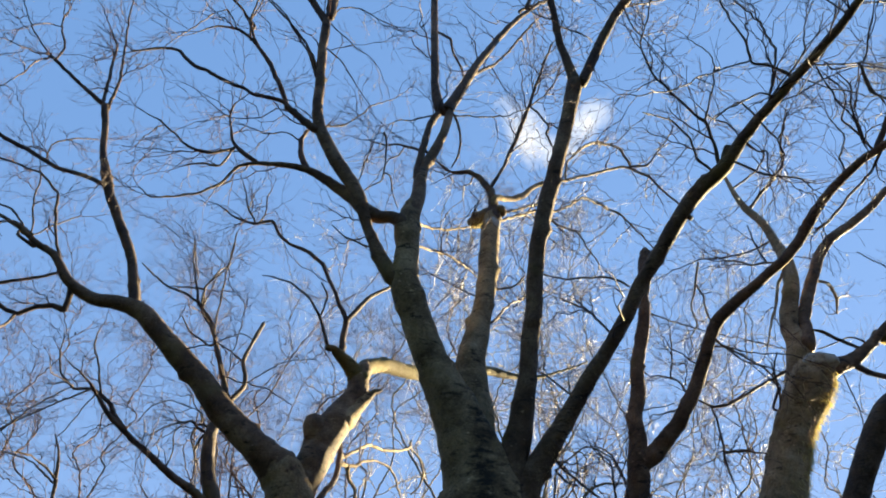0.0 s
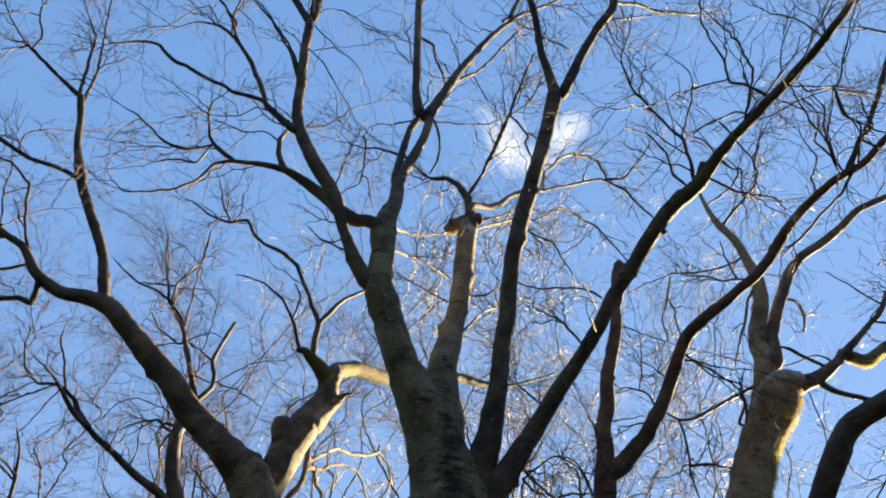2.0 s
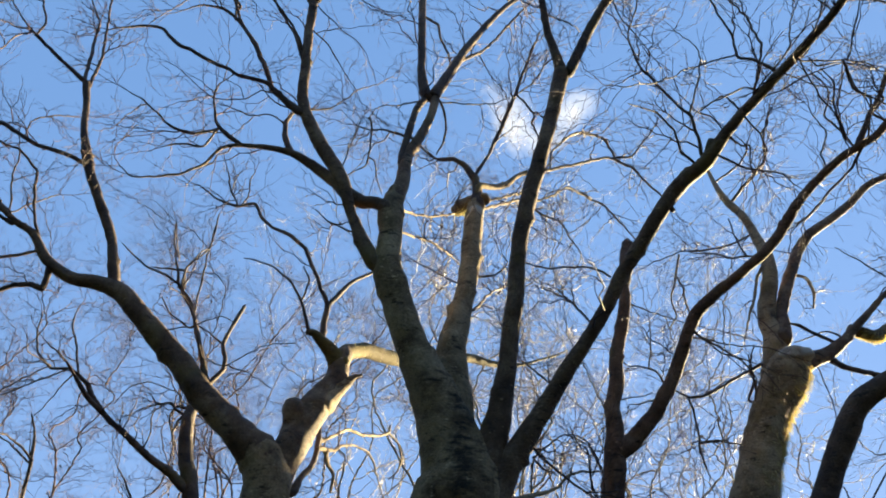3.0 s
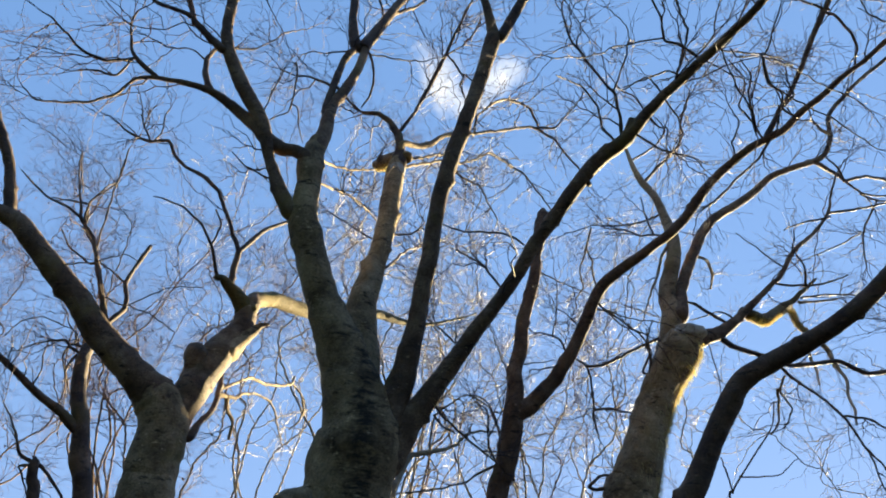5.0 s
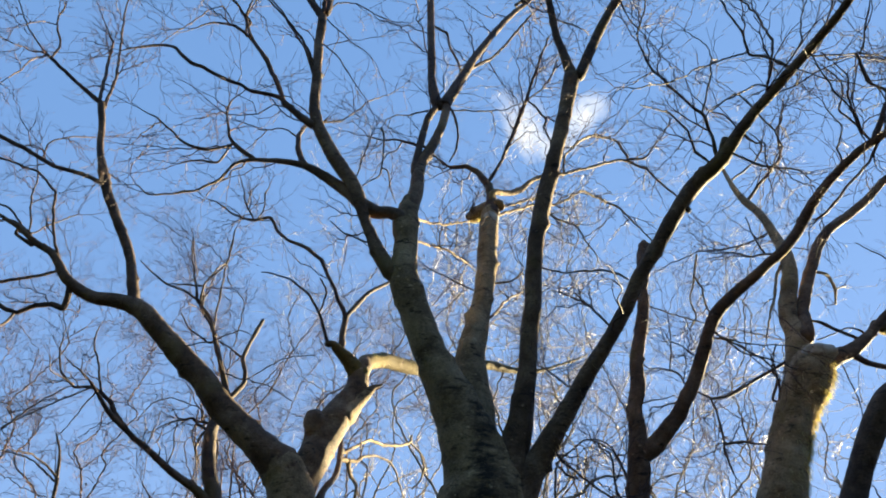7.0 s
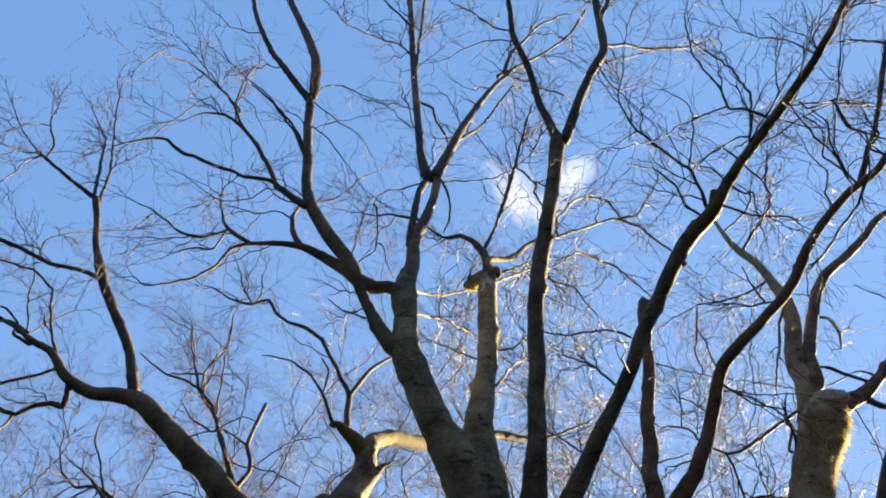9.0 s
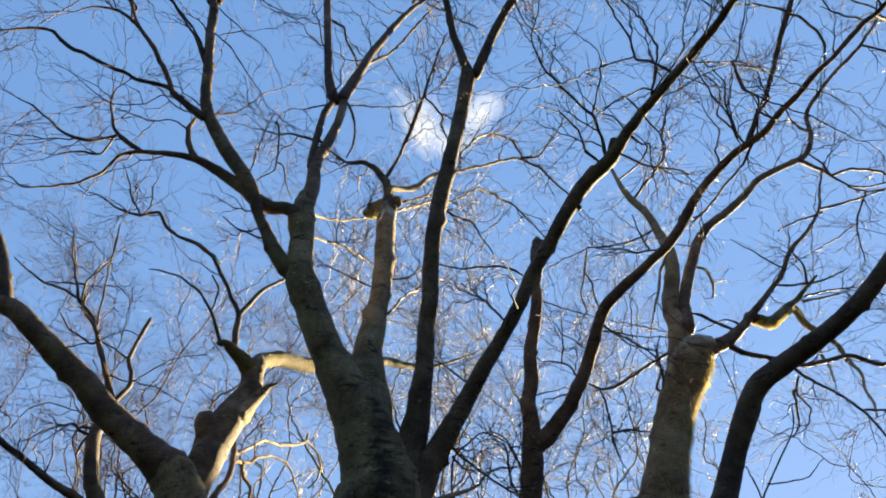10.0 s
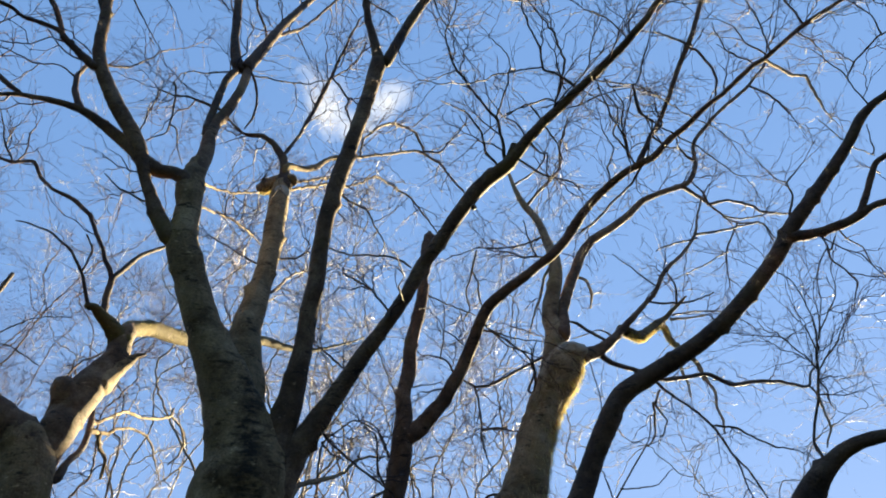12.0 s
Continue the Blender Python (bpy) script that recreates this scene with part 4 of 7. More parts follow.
bough(beech_a, a4_a, "branch", [(2.56, 3.36, 5.85, 0.0047), (2.57, 3.35, 5.82, 0.0051), (2.66, 3.44, 5.68, 0.0064), (2.76, 3.53, 5.60, 0.0065), (2.84, 3.59, 5.55, 0.0065), (2.92, 3.71, 5.49, 0.0066), (2.99, 3.79, 5.44, 0.0041)])
bough(beech_a, a4_a, "branch", [(2.83, 3.59, 5.56, 0.0047), (2.83, 3.59, 5.56, 0.0051), (2.96, 3.60, 5.83, 0.0053), (3.10, 3.62, 6.11, 0.0044)])
bough(beech_a, a4_a, "branch", [(2.25, 3.70, 5.66, 0.0061), (2.26, 3.70, 5.65, 0.0067), (2.37, 3.77, 5.53, 0.0067), (2.47, 3.80, 5.69, 0.0068), (2.58, 3.86, 5.94, 0.0044)])
bough(beech_a, a4_a, "branch", [(2.37, 3.77, 5.53, 0.0057), (2.37, 3.77, 5.53, 0.0067), (2.44, 3.86, 5.48, 0.0067), (2.45, 3.95, 5.48, 0.0043)])

beech_b = tree(1.36, 6.87, "slender brown beech tree with one broken-off stem")
b0_b = bough(beech_b, beech_b, "trunk", [(1.36, 6.87, -0.12, 0.182), (1.37, 6.87, 0.35, 0.127), (1.50, 6.84, 1.92, 0.112), (1.62, 6.81, 3.50, 0.104), (1.69, 6.79, 3.78, 0.101), (1.76, 6.78, 4.05, 0.103), (1.80, 6.77, 4.30, 0.105), (1.84, 6.76, 4.65, 0.082), (1.84, 6.77, 4.82, 0.078), (1.92, 6.76, 5.09, 0.074), (1.95, 6.76, 5.37, 0.068), (2.05, 6.75, 5.70, 0.065), (2.13, 6.74, 6.04, 0.063), (2.16, 6.74, 6.29, 0.046), (2.21, 6.73, 6.55, 0.047), (2.27, 6.73, 6.85, 0.037)], mat=BROWN_BARK, thin=0.3)
bough(beech_b, b0_b, "stub", [(2.15, 6.74, 6.22, 0.042), (2.16, 6.74, 6.25, 0.053), (2.20, 6.73, 6.44, 0.069), (2.23, 6.73, 6.63, 0.077), (2.27, 6.72, 6.80, 0.067)])
b2_b = bough(beech_b, beech_b, "limb", [(1.77, 6.78, 4.29, 0.078), (1.81, 6.76, 4.34, 0.085), (1.95, 6.74, 4.44, 0.089), (2.09, 6.67, 4.57, 0.079), (2.20, 6.63, 4.69, 0.072), (2.29, 6.57, 4.84, 0.067), (2.41, 6.52, 5.04, 0.065), (2.51, 6.45, 5.24, 0.063), (2.59, 6.36, 5.45, 0.060), (2.69, 6.27, 5.63, 0.061), (2.86, 6.18, 5.77, 0.055), (3.01, 6.08, 5.86, 0.052), (3.15, 5.96, 5.95, 0.049), (3.30, 5.86, 6.05, 0.049), (3.46, 5.77, 6.21, 0.051), (3.56, 5.65, 6.36, 0.051), (3.68, 5.53, 6.51, 0.045), (3.85, 5.39, 6.66, 0.042), (4.01, 5.21, 6.75, 0.039), (4.16, 5.08, 6.80, 0.039), (4.26, 4.99, 6.83, 0.036), (4.37, 4.84, 6.93, 0.033), (4.50, 4.67, 7.00, 0.030), (4.64, 4.46, 7.10, 0.026), (4.77, 4.30, 7.16, 0.023), (4.95, 4.01, 7.27, 0.025), (5.06, 3.83, 7.29, 0.022), (5.23, 3.50, 7.37, 0.022), (5.39, 3.14, 7.34, 0.018), (5.48, 2.91, 7.32, 0.015)], True, mat=BROWN_BARK)
bough(beech_b, b2_b, "branch", [(4.12, 5.11, 6.78, 0.0330), (4.13, 5.10, 6.81, 0.0350), (4.25, 4.98, 7.05, 0.0240), (4.40, 4.81, 7.32, 0.0240), (4.59, 4.56, 7.79, 0.0280), (4.74, 4.33, 8.14, 0.0280), (4.86, 4.15, 8.53, 0.0220), (4.91, 4.04, 8.72, 0.0186)], True)
bough(beech_b, b2_b, "branch", [(4.68, 4.42, 8.01, 0.0142), (4.69, 4.41, 7.99, 0.0154), (4.76, 4.39, 7.93, 0.0154), (4.87, 4.42, 7.79, 0.0153), (4.98, 4.49, 7.64, 0.0153), (5.03, 4.64, 7.53, 0.0103)])
bough(beech_b, b2_b, "branch", [(4.72, 4.39, 8.02, 0.0167), (4.71, 4.39, 8.01, 0.0182), (4.55, 4.40, 8.08, 0.0128), (4.37, 4.39, 8.13, 0.0103), (4.15, 4.38, 8.09, 0.0064)])
bough(beech_b, b2_b, "branch", [(4.15, 5.08, 6.79, 0.0136), (4.15, 5.09, 6.78, 0.0148), (4.07, 5.24, 6.63, 0.0123), (3.97, 5.43, 6.58, 0.0124), (3.85, 5.66, 6.47, 0.0126), (3.74, 5.88, 6.42, 0.0103)])
bough(beech_b, b2_b, "branch", [(4.10, 5.13, 6.82, 0.0114), (4.09, 5.14, 6.86, 0.0124), (4.03, 5.13, 7.05, 0.0125), (3.94, 5.12, 7.24, 0.0102), (3.98, 4.97, 7.44, 0.0080), (3.85, 4.94, 7.69, 0.0065)])
bough(beech_b, b2_b, "branch", [(4.35, 4.88, 6.89, 0.0112), (4.34, 4.88, 6.89, 0.0122), (4.23, 4.87, 7.00, 0.0123), (4.25, 4.72, 7.02, 0.0098), (4.16, 4.63, 7.13, 0.0061)])
bough(beech_b, b2_b, "branch", [(5.06, 3.82, 7.28, 0.0107), (5.06, 3.82, 7.29, 0.0116), (5.13, 3.85, 7.61, 0.0097), (5.23, 3.90, 8.02, 0.0101), (5.31, 3.99, 8.46, 0.0082)])
bough(beech_b, b2_b, "branch", [(5.01, 3.89, 7.28, 0.0153), (5.02, 3.89, 7.28, 0.0166), (5.36, 4.03, 7.38, 0.0172), (5.59, 4.12, 7.43, 0.0175), (5.85, 4.17, 7.52, 0.0179), (6.05, 4.30, 7.53, 0.0155), (6.27, 4.46, 7.52, 0.0158), (6.49, 4.60, 7.51, 0.0084)], mat=BARK)
bough(beech_b, b2_b, "branch", [(5.25, 3.47, 7.36, 0.0104), (5.24, 3.48, 7.36, 0.0114), (5.15, 3.45, 7.49, 0.0114), (5.04, 3.40, 7.58, 0.0092), (4.98, 3.32, 7.65, 0.0072)], True)
bough(beech_b, b2_b, "branch", [(3.91, 5.32, 6.66, 0.0092), (3.91, 5.33, 6.66, 0.0100), (3.94, 5.40, 6.94, 0.0103), (4.14, 5.46, 7.36, 0.0084), (4.18, 5.63, 7.81, 0.0070)])
bough(beech_b, b0_b, "branch", [(1.73, 6.78, 4.14, 0.0101), (1.69, 6.79, 4.16, 0.0110), (1.64, 7.17, 4.65, 0.0096), (1.57, 7.33, 4.78, 0.0077)])
bough(beech_b, b2_b, "branch", [(2.53, 6.40, 5.41, 0.0104), (2.52, 6.41, 5.42, 0.0113), (2.80, 6.45, 5.42, 0.0092), (3.09, 6.53, 5.40, 0.0072), (3.47, 6.62, 5.43, 0.0059)])
bough(beech_b, b0_b, "branch", [(1.66, 6.81, 3.91, 0.0100), (1.61, 6.81, 3.94, 0.0109), (1.54, 6.72, 4.07, 0.0108), (1.48, 6.48, 4.27, 0.0086), (1.34, 6.36, 4.30, 0.0053)])
bough(beech_b, b2_b, "branch", [(2.61, 6.34, 5.47, 0.0103), (2.63, 6.34, 5.45, 0.0112), (2.86, 6.41, 5.27, 0.0090), (3.02, 6.45, 5.23, 0.0090), (3.24, 6.50, 5.19, 0.0057)])
bough(beech_b, b2_b, "branch", [(3.24, 5.89, 6.02, 0.0104), (3.23, 5.90, 6.04, 0.0113), (3.09, 6.12, 6.18, 0.0117), (3.03, 6.30, 6.36, 0.0097), (2.90, 6.53, 6.54, 0.0063)])
bough(beech_b, b0_b, "branch", [(1.73, 6.79, 3.92, 0.0142), (1.71, 6.79, 3.91, 0.0154), (1.43, 6.77, 3.76, 0.0106), (1.27, 6.74, 3.66, 0.0085), (0.95, 6.66, 3.56, 0.0083), (0.64, 6.57, 3.49, 0.0063)])
bough(beech_b, b2_b, "branch", [(2.35, 6.54, 4.92, 0.0122), (2.34, 6.55, 4.93, 0.0133), (2.30, 6.64, 5.14, 0.0113), (2.25, 6.72, 5.24, 0.0093), (2.11, 6.91, 5.36, 0.0060)])
bough(beech_b, b2_b, "branch", [(2.25, 6.71, 5.23, 0.0067), (2.25, 6.71, 5.23, 0.0073), (2.29, 6.60, 5.48, 0.0073), (2.27, 6.49, 5.74, 0.0044)])
bough(beech_b, b2_b, "branch", [(2.29, 6.57, 4.82, 0.0081), (2.29, 6.58, 4.82, 0.0088), (2.18, 6.71, 4.86, 0.0090), (2.06, 6.94, 4.94, 0.0058)])
bough(beech_b, b2_b, "branch", [(5.09, 3.84, 7.43, 0.0069), (5.10, 3.83, 7.43, 0.0075), (5.20, 3.76, 7.60, 0.0075), (5.31, 3.71, 7.89, 0.0046)])
bough(beech_b, b2_b, "branch", [(5.04, 3.86, 7.30, 0.0087), (5.04, 3.86, 7.32, 0.0094), (4.91, 3.91, 7.54, 0.0096), (4.85, 3.90, 7.73, 0.0076), (4.73, 3.93, 7.87, 0.0046)])
bough(beech_b, b2_b, "branch", [(4.99, 3.96, 7.26, 0.0068), (4.98, 3.96, 7.26, 0.0074), (4.82, 4.01, 7.43, 0.0075), (4.66, 4.03, 7.57, 0.0045)])
bough(beech_b, b2_b, "branch", [(5.19, 3.55, 7.34, 0.0085), (5.20, 3.55, 7.33, 0.0092), (5.42, 3.61, 7.28, 0.0073), (5.59, 3.69, 7.27, 0.0044)])

beech_c = tree(2.75, 7.52, "grey beech tree with a healed wound and mossy trunk")
c0_c = bough(beech_c, beech_c, "trunk", [(2.75, 7.52, -0.12, 0.453), (2.77, 7.52, 0.35, 0.316), (2.95, 7.44, 2.05, 0.280), (3.12, 7.37, 3.72, 0.259), (3.19, 7.34, 3.92, 0.251), (3.29, 7.29, 4.20, 0.220), (3.39, 7.25, 4.50, 0.200), (3.50, 7.20, 4.80, 0.195), (3.64, 7.14, 5.11, 0.183), (3.73, 7.12, 5.35, 0.160), (3.83, 7.11, 5.83, 0.118), (3.82, 7.13, 6.04, 0.104), (3.86, 7.13, 6.26, 0.100), (3.97, 7.10, 6.59, 0.086), (4.02, 7.10, 6.91, 0.078), (4.00, 7.15, 7.25, 0.059), (3.95, 7.21, 7.64, 0.049), (3.85, 7.30, 7.95, 0.046), (3.79, 7.35, 8.24, 0.033), (3.76, 7.40, 8.59, 0.022)], thin=0.3)
bough(beech_c, c0_c, "stub", [(3.38, 7.25, 4.48, 0.169), (3.42, 7.23, 4.58, 0.184), (3.61, 7.15, 5.01, 0.194), (3.77, 7.07, 5.27, 0.221), (3.86, 7.02, 5.46, 0.204), (3.92, 7.00, 5.59, 0.141)])
bough(beech_c, c0_c, "branch", [(3.85, 7.30, 7.90, 0.0193), (3.87, 7.28, 7.92, 0.021), (4.01, 7.16, 8.07, 0.021), (4.16, 7.01, 8.19, 0.0177), (4.28, 6.88, 8.34, 0.0176), (4.28, 6.80, 8.61, 0.0148), (4.38, 6.63, 8.90, 0.0075)])
bough(beech_c, c0_c, "branch", [(4.01, 7.15, 7.37, 0.0156), (4.00, 7.16, 7.37, 0.0169), (3.84, 7.32, 7.33, 0.0142), (3.60, 7.60, 7.41, 0.0118), (3.35, 7.88, 7.58, 0.0096), (3.12, 8.12, 7.62, 0.0078)])
bough(beech_c, c0_c, "branch", [(3.78, 7.38, 8.34, 0.0140), (3.79, 7.36, 8.35, 0.0152), (4.03, 7.05, 8.40, 0.0120), (4.09, 6.88, 8.53, 0.0094), (3.95, 6.82, 8.68, 0.0056)])
c2_c = bough(beech_c, beech_c, "limb", [(3.86, 7.07, 5.77, 0.086), (3.91, 7.06, 5.83, 0.093), (4.01, 7.13, 6.19, 0.072), (4.16, 7.14, 6.53, 0.070), (4.29, 7.14, 6.78, 0.065), (4.46, 7.13, 7.09, 0.062), (4.65, 7.10, 7.31, 0.056), (4.92, 7.07, 7.50, 0.053), (5.18, 7.01, 7.68, 0.050), (5.43, 6.88, 7.90, 0.043), (5.65, 6.77, 7.98, 0.039), (5.91, 6.66, 8.04, 0.039), (6.08, 6.59, 8.13, 0.035), (6.22, 6.55, 8.39, 0.032), (6.30, 6.52, 8.79, 0.028), (6.53, 6.43, 9.07, 0.029), (6.75, 6.30, 9.30, 0.025), (7.14, 6.04, 9.60, 0.024), (7.37, 5.88, 9.84, 0.017), (7.49, 5.80, 10.02, 0.011)], mat=LIMB_BARK)
bough(beech_c, c2_c, "branch", [(5.95, 6.63, 8.05, 0.0280), (5.96, 6.64, 8.03, 0.0300), (6.35, 6.82, 8.05, 0.0270), (6.58, 6.91, 8.04, 0.0240), (6.99, 6.97, 8.21, 0.0200), (7.46, 7.06, 8.24, 0.0210), (7.69, 7.13, 8.21, 0.0210), (8.24, 7.17, 8.28, 0.0144)])
bough(beech_c, c2_c, "branch", [(6.26, 6.54, 8.46, 0.0182), (6.24, 6.54, 8.47, 0.0198), (6.12, 6.54, 8.53, 0.0197), (5.98, 6.47, 8.61, 0.0163), (5.86, 6.46, 8.58, 0.0103)])
bough(beech_c, c2_c, "branch", [(6.49, 6.88, 8.05, 0.0152), (6.49, 6.88, 8.03, 0.0165), (6.68, 6.86, 7.80, 0.0132), (6.90, 6.81, 7.73, 0.0132), (7.22, 6.71, 7.77, 0.0104)])
bough(beech_c, c2_c, "branch", [(7.20, 6.00, 9.66, 0.0158), (7.21, 6.00, 9.64, 0.0171), (7.38, 5.94, 9.46, 0.0170), (7.51, 5.93, 9.30, 0.0169), (7.65, 5.95, 9.14, 0.0136), (7.74, 5.97, 9.03, 0.0085)])
c3_c = bough(beech_c, beech_c, "limb", [(3.77, 7.07, 5.43, 0.103), (3.93, 7.02, 5.44, 0.112), (4.14, 7.00, 5.53, 0.088), (4.29, 7.00, 5.59, 0.076), (4.55, 6.98, 5.78, 0.054), (4.90, 6.91, 6.11, 0.034), (5.17, 6.87, 6.37, 0.028), (5.35, 6.83, 6.64, 0.029), (5.50, 6.79, 6.80, 0.025), (5.70, 6.74, 6.97, 0.022), (5.93, 6.68, 7.24, 0.019), (6.02, 6.65, 7.51, 0.015), (6.20, 6.61, 7.88, 0.012)], mat=LIMB_BARK)
bough(beech_c, c3_c, "branch", [(4.63, 7.00, 5.91, 0.055), (4.73, 7.02, 5.89, 0.062), (4.88, 7.10, 5.90, 0.066), (5.04, 7.20, 5.94, 0.063), (5.33, 7.40, 6.16, 0.055), (5.63, 7.60, 6.39, 0.054), (5.83, 7.65, 6.53, 0.036), (6.00, 7.65, 6.68, 0.029), (6.14, 7.65, 6.80, 0.026), (6.27, 7.65, 6.91, 0.015)], mat=MOSSY_BARK, thin=0.7)
bough(beech_c, c3_c, "branch", [(5.59, 7.57, 6.36, 0.039), (5.80, 7.75, 6.49, 0.051), (6.04, 8.00, 6.56, 0.053), (6.24, 8.25, 6.60, 0.050), (6.50, 8.50, 6.63, 0.047), (6.83, 8.75, 6.68, 0.045), (7.13, 9.00, 6.70, 0.042), (7.38, 9.20, 6.66, 0.034), (7.46, 9.30, 6.49, 0.025)], mat=BARK, thin=0.7)
# branch ends that catch the sun, its light put into the pale colour
bough(beech_c, c3_c, "branch", [(7.26, 9.10, 6.69, 0.029), (7.42, 9.25, 6.60, 0.030), (7.59, 9.40, 6.55, 0.028), (7.76, 9.50, 6.40, 0.026), (7.78, 9.60, 6.18, 0.023), (7.90, 9.70, 6.00, 0.021), (7.89, 9.75, 5.79, 0.017)], mat=SUNLIT_TWIG, thin=0.7)
bough(beech_c, c3_c, "branch", [(6.74, 8.70, 6.65, 0.024), (6.70, 8.75, 6.56, 0.028), (6.72, 8.80, 6.35, 0.024), (6.83, 8.90, 6.21, 0.020), (6.82, 8.90, 5.98, 0.016)], mat=SUNLIT_TWIG, thin=0.7)
bough(beech_c, c3_c, "branch", [(5.07, 6.88, 6.25, 0.0131), (5.09, 6.86, 6.23, 0.0142), (5.38, 6.72, 6.16, 0.0141), (5.55, 6.63, 6.16, 0.0114), (5.76, 6.52, 6.22, 0.0072)])
bough(beech_c, c3_c, "branch", [(5.73, 7.36, 6.39, 0.0141), (5.75, 7.36, 6.40, 0.0153), (6.05, 7.30, 6.45, 0.0124), (6.46, 7.26, 6.44, 0.0098), (6.78, 7.27, 6.32, 0.0059)])
bough(beech_c, c3_c, "branch", [(5.35, 6.71, 6.16, 0.0120), (5.34, 6.71, 6.16, 0.0171), (5.31, 6.61, 6.34, 0.0142), (5.21, 6.56, 6.47, 0.0072)])
c4_c = bough(beech_c, beech_c, "limb", [(4.24, 6.98, 5.58, 0.0390), (4.28, 7.00, 5.56, 0.0420), (4.52, 7.16, 5.53, 0.0330), (4.80, 7.27, 5.53, 0.0300), (5.09, 7.38, 5.54, 0.0270), (5.42, 7.50, 5.52, 0.0280), (5.83, 7.58, 5.61, 0.0280), (6.19, 7.63, 5.70, 0.0290), (6.47, 7.70, 5.64, 0.0290), (6.66, 7.74, 5.62, 0.0290), (7.07, 7.76, 5.70, 0.0260), (7.45, 7.77, 5.72, 0.0230), (7.72, 7.78, 5.68, 0.0230), (7.93, 7.78, 5.68, 0.0194), (8.11, 7.85, 5.92, 0.0164), (8.24, 7.85, 6.04, 0.0134)])
bough(beech_c, c4_c, "branch", [(7.92, 7.79, 5.69, 0.0119), (7.93, 7.78, 5.68, 0.0130), (7.99, 7.76, 5.53, 0.0159), (8.03, 7.79, 5.30, 0.0158), (8.06, 7.84, 5.08, 0.0157), (8.02, 7.98, 4.88, 0.0099)], mat=BARK)
bough(beech_c, c0_c, "branch", [(3.79, 7.11, 5.59, 0.0187), (3.76, 7.12, 5.59, 0.020), (3.51, 7.19, 5.48, 0.0175), (3.31, 7.22, 5.38, 0.0174), (3.12, 7.25, 5.28, 0.0173), (2.96, 7.26, 5.21, 0.0173), (2.82, 7.27, 5.19, 0.0146), (2.68, 7.27, 5.26, 0.0099)])
bough(beech_c, c0_c, "branch", [(2.81, 7.27, 5.20, 0.0112), (2.81, 7.27, 5.19, 0.0121), (2.85, 7.32, 4.99, 0.0120), (2.88, 7.39, 4.81, 0.0119), (2.90, 7.48, 4.60, 0.0118), (2.96, 7.54, 4.44, 0.0074)])
bough(beech_c, c4_c, "branch", [(4.89, 7.32, 5.54, 0.0185), (4.90, 7.32, 5.53, 0.020), (5.17, 7.33, 5.38, 0.020), (5.43, 7.34, 5.19, 0.0170), (5.69, 7.34, 4.98, 0.0169), (5.84, 7.36, 4.82, 0.0168), (5.99, 7.40, 4.59, 0.0138), (6.10, 7.45, 4.39, 0.0111), (6.24, 7.57, 4.04, 0.0086)])
bough(beech_c, c4_c, "branch", [(5.81, 7.35, 4.85, 0.0128), (5.82, 7.35, 4.85, 0.0139), (6.17, 7.41, 4.87, 0.0142), (6.43, 7.47, 4.79, 0.0115), (6.76, 7.53, 4.69, 0.0116), (7.11, 7.55, 4.65, 0.0074)])
bough(beech_c, c4_c, "branch", [(5.22, 7.34, 5.30, 0.0129), (5.20, 7.37, 5.27, 0.0141), (5.19, 7.46, 5.13, 0.0140), (5.31, 7.51, 4.97, 0.0113), (5.30, 7.66, 4.85, 0.0089)], mat=BARK)
bough(beech_c, c0_c, "branch", [(3.51, 7.21, 5.11, 0.0145), (3.43, 7.24, 5.17, 0.0158), (3.46, 7.08, 5.30, 0.0130), (3.40, 6.98, 5.39, 0.0105), (3.38, 6.71, 5.52, 0.0065)], thin=0.3)
bough(beech_c, c0_c, "branch", [(3.53, 7.20, 4.99, 0.0156), (3.48, 7.21, 5.04, 0.0169), (3.46, 7.08, 5.22, 0.0144), (3.42, 6.98, 5.33, 0.0119), (3.38, 6.90, 5.42, 0.0096), (3.36, 6.83, 5.48, 0.0060)], thin=0.3)
bough(beech_c, c0_c, "branch", [(3.13, 7.38, 3.91, 0.029), (3.04, 7.40, 3.93, 0.031), (2.79, 7.36, 3.87, 0.0194), (2.70, 7.33, 3.89, 0.0166), (2.77, 7.17, 3.94, 0.0139), (2.83, 7.06, 3.92, 0.0092)], thin=0.3)
bough(beech_c, c3_c, "branch", [(4.46, 6.99, 5.70, 0.0179), (4.44, 6.98, 5.70, 0.0195), (4.25, 6.95, 5.78, 0.0194), (4.00, 6.86, 5.85, 0.0192), (3.89, 6.82, 5.85, 0.0108)], thin=0.3)
# hanging shoots in the sun: the light is put into the paler BARK
bough(beech_c, c0_c, "branch", [(3.32, 7.92, 7.56, 0.0078), (3.32, 7.91, 7.53, 0.0151), (3.26, 8.00, 7.30, 0.0150), (3.19, 8.13, 7.04, 0.0120), (3.22, 8.21, 6.79, 0.0119), (3.15, 8.31, 6.67, 0.0075)], mat=BARK)
bough(beech_c, c0_c, "branch", [(3.26, 8.01, 7.29, 0.0111), (3.27, 8.01, 7.28, 0.0121), (3.32, 8.01, 7.09, 0.0120), (3.33, 8.05, 6.86, 0.0118), (3.35, 8.08, 6.65, 0.0073)], mat=BARK)
bough(beech_c, c0_c, "branch", [(4.01, 7.11, 6.87, 0.0177), (3.98, 7.12, 6.85, 0.0192), (3.86, 7.12, 6.68, 0.0190), (3.71, 7.06, 6.32, 0.0156), (3.53, 6.98, 5.98, 0.0125), (3.37, 6.88, 5.63, 0.0061)], mat=BARK)
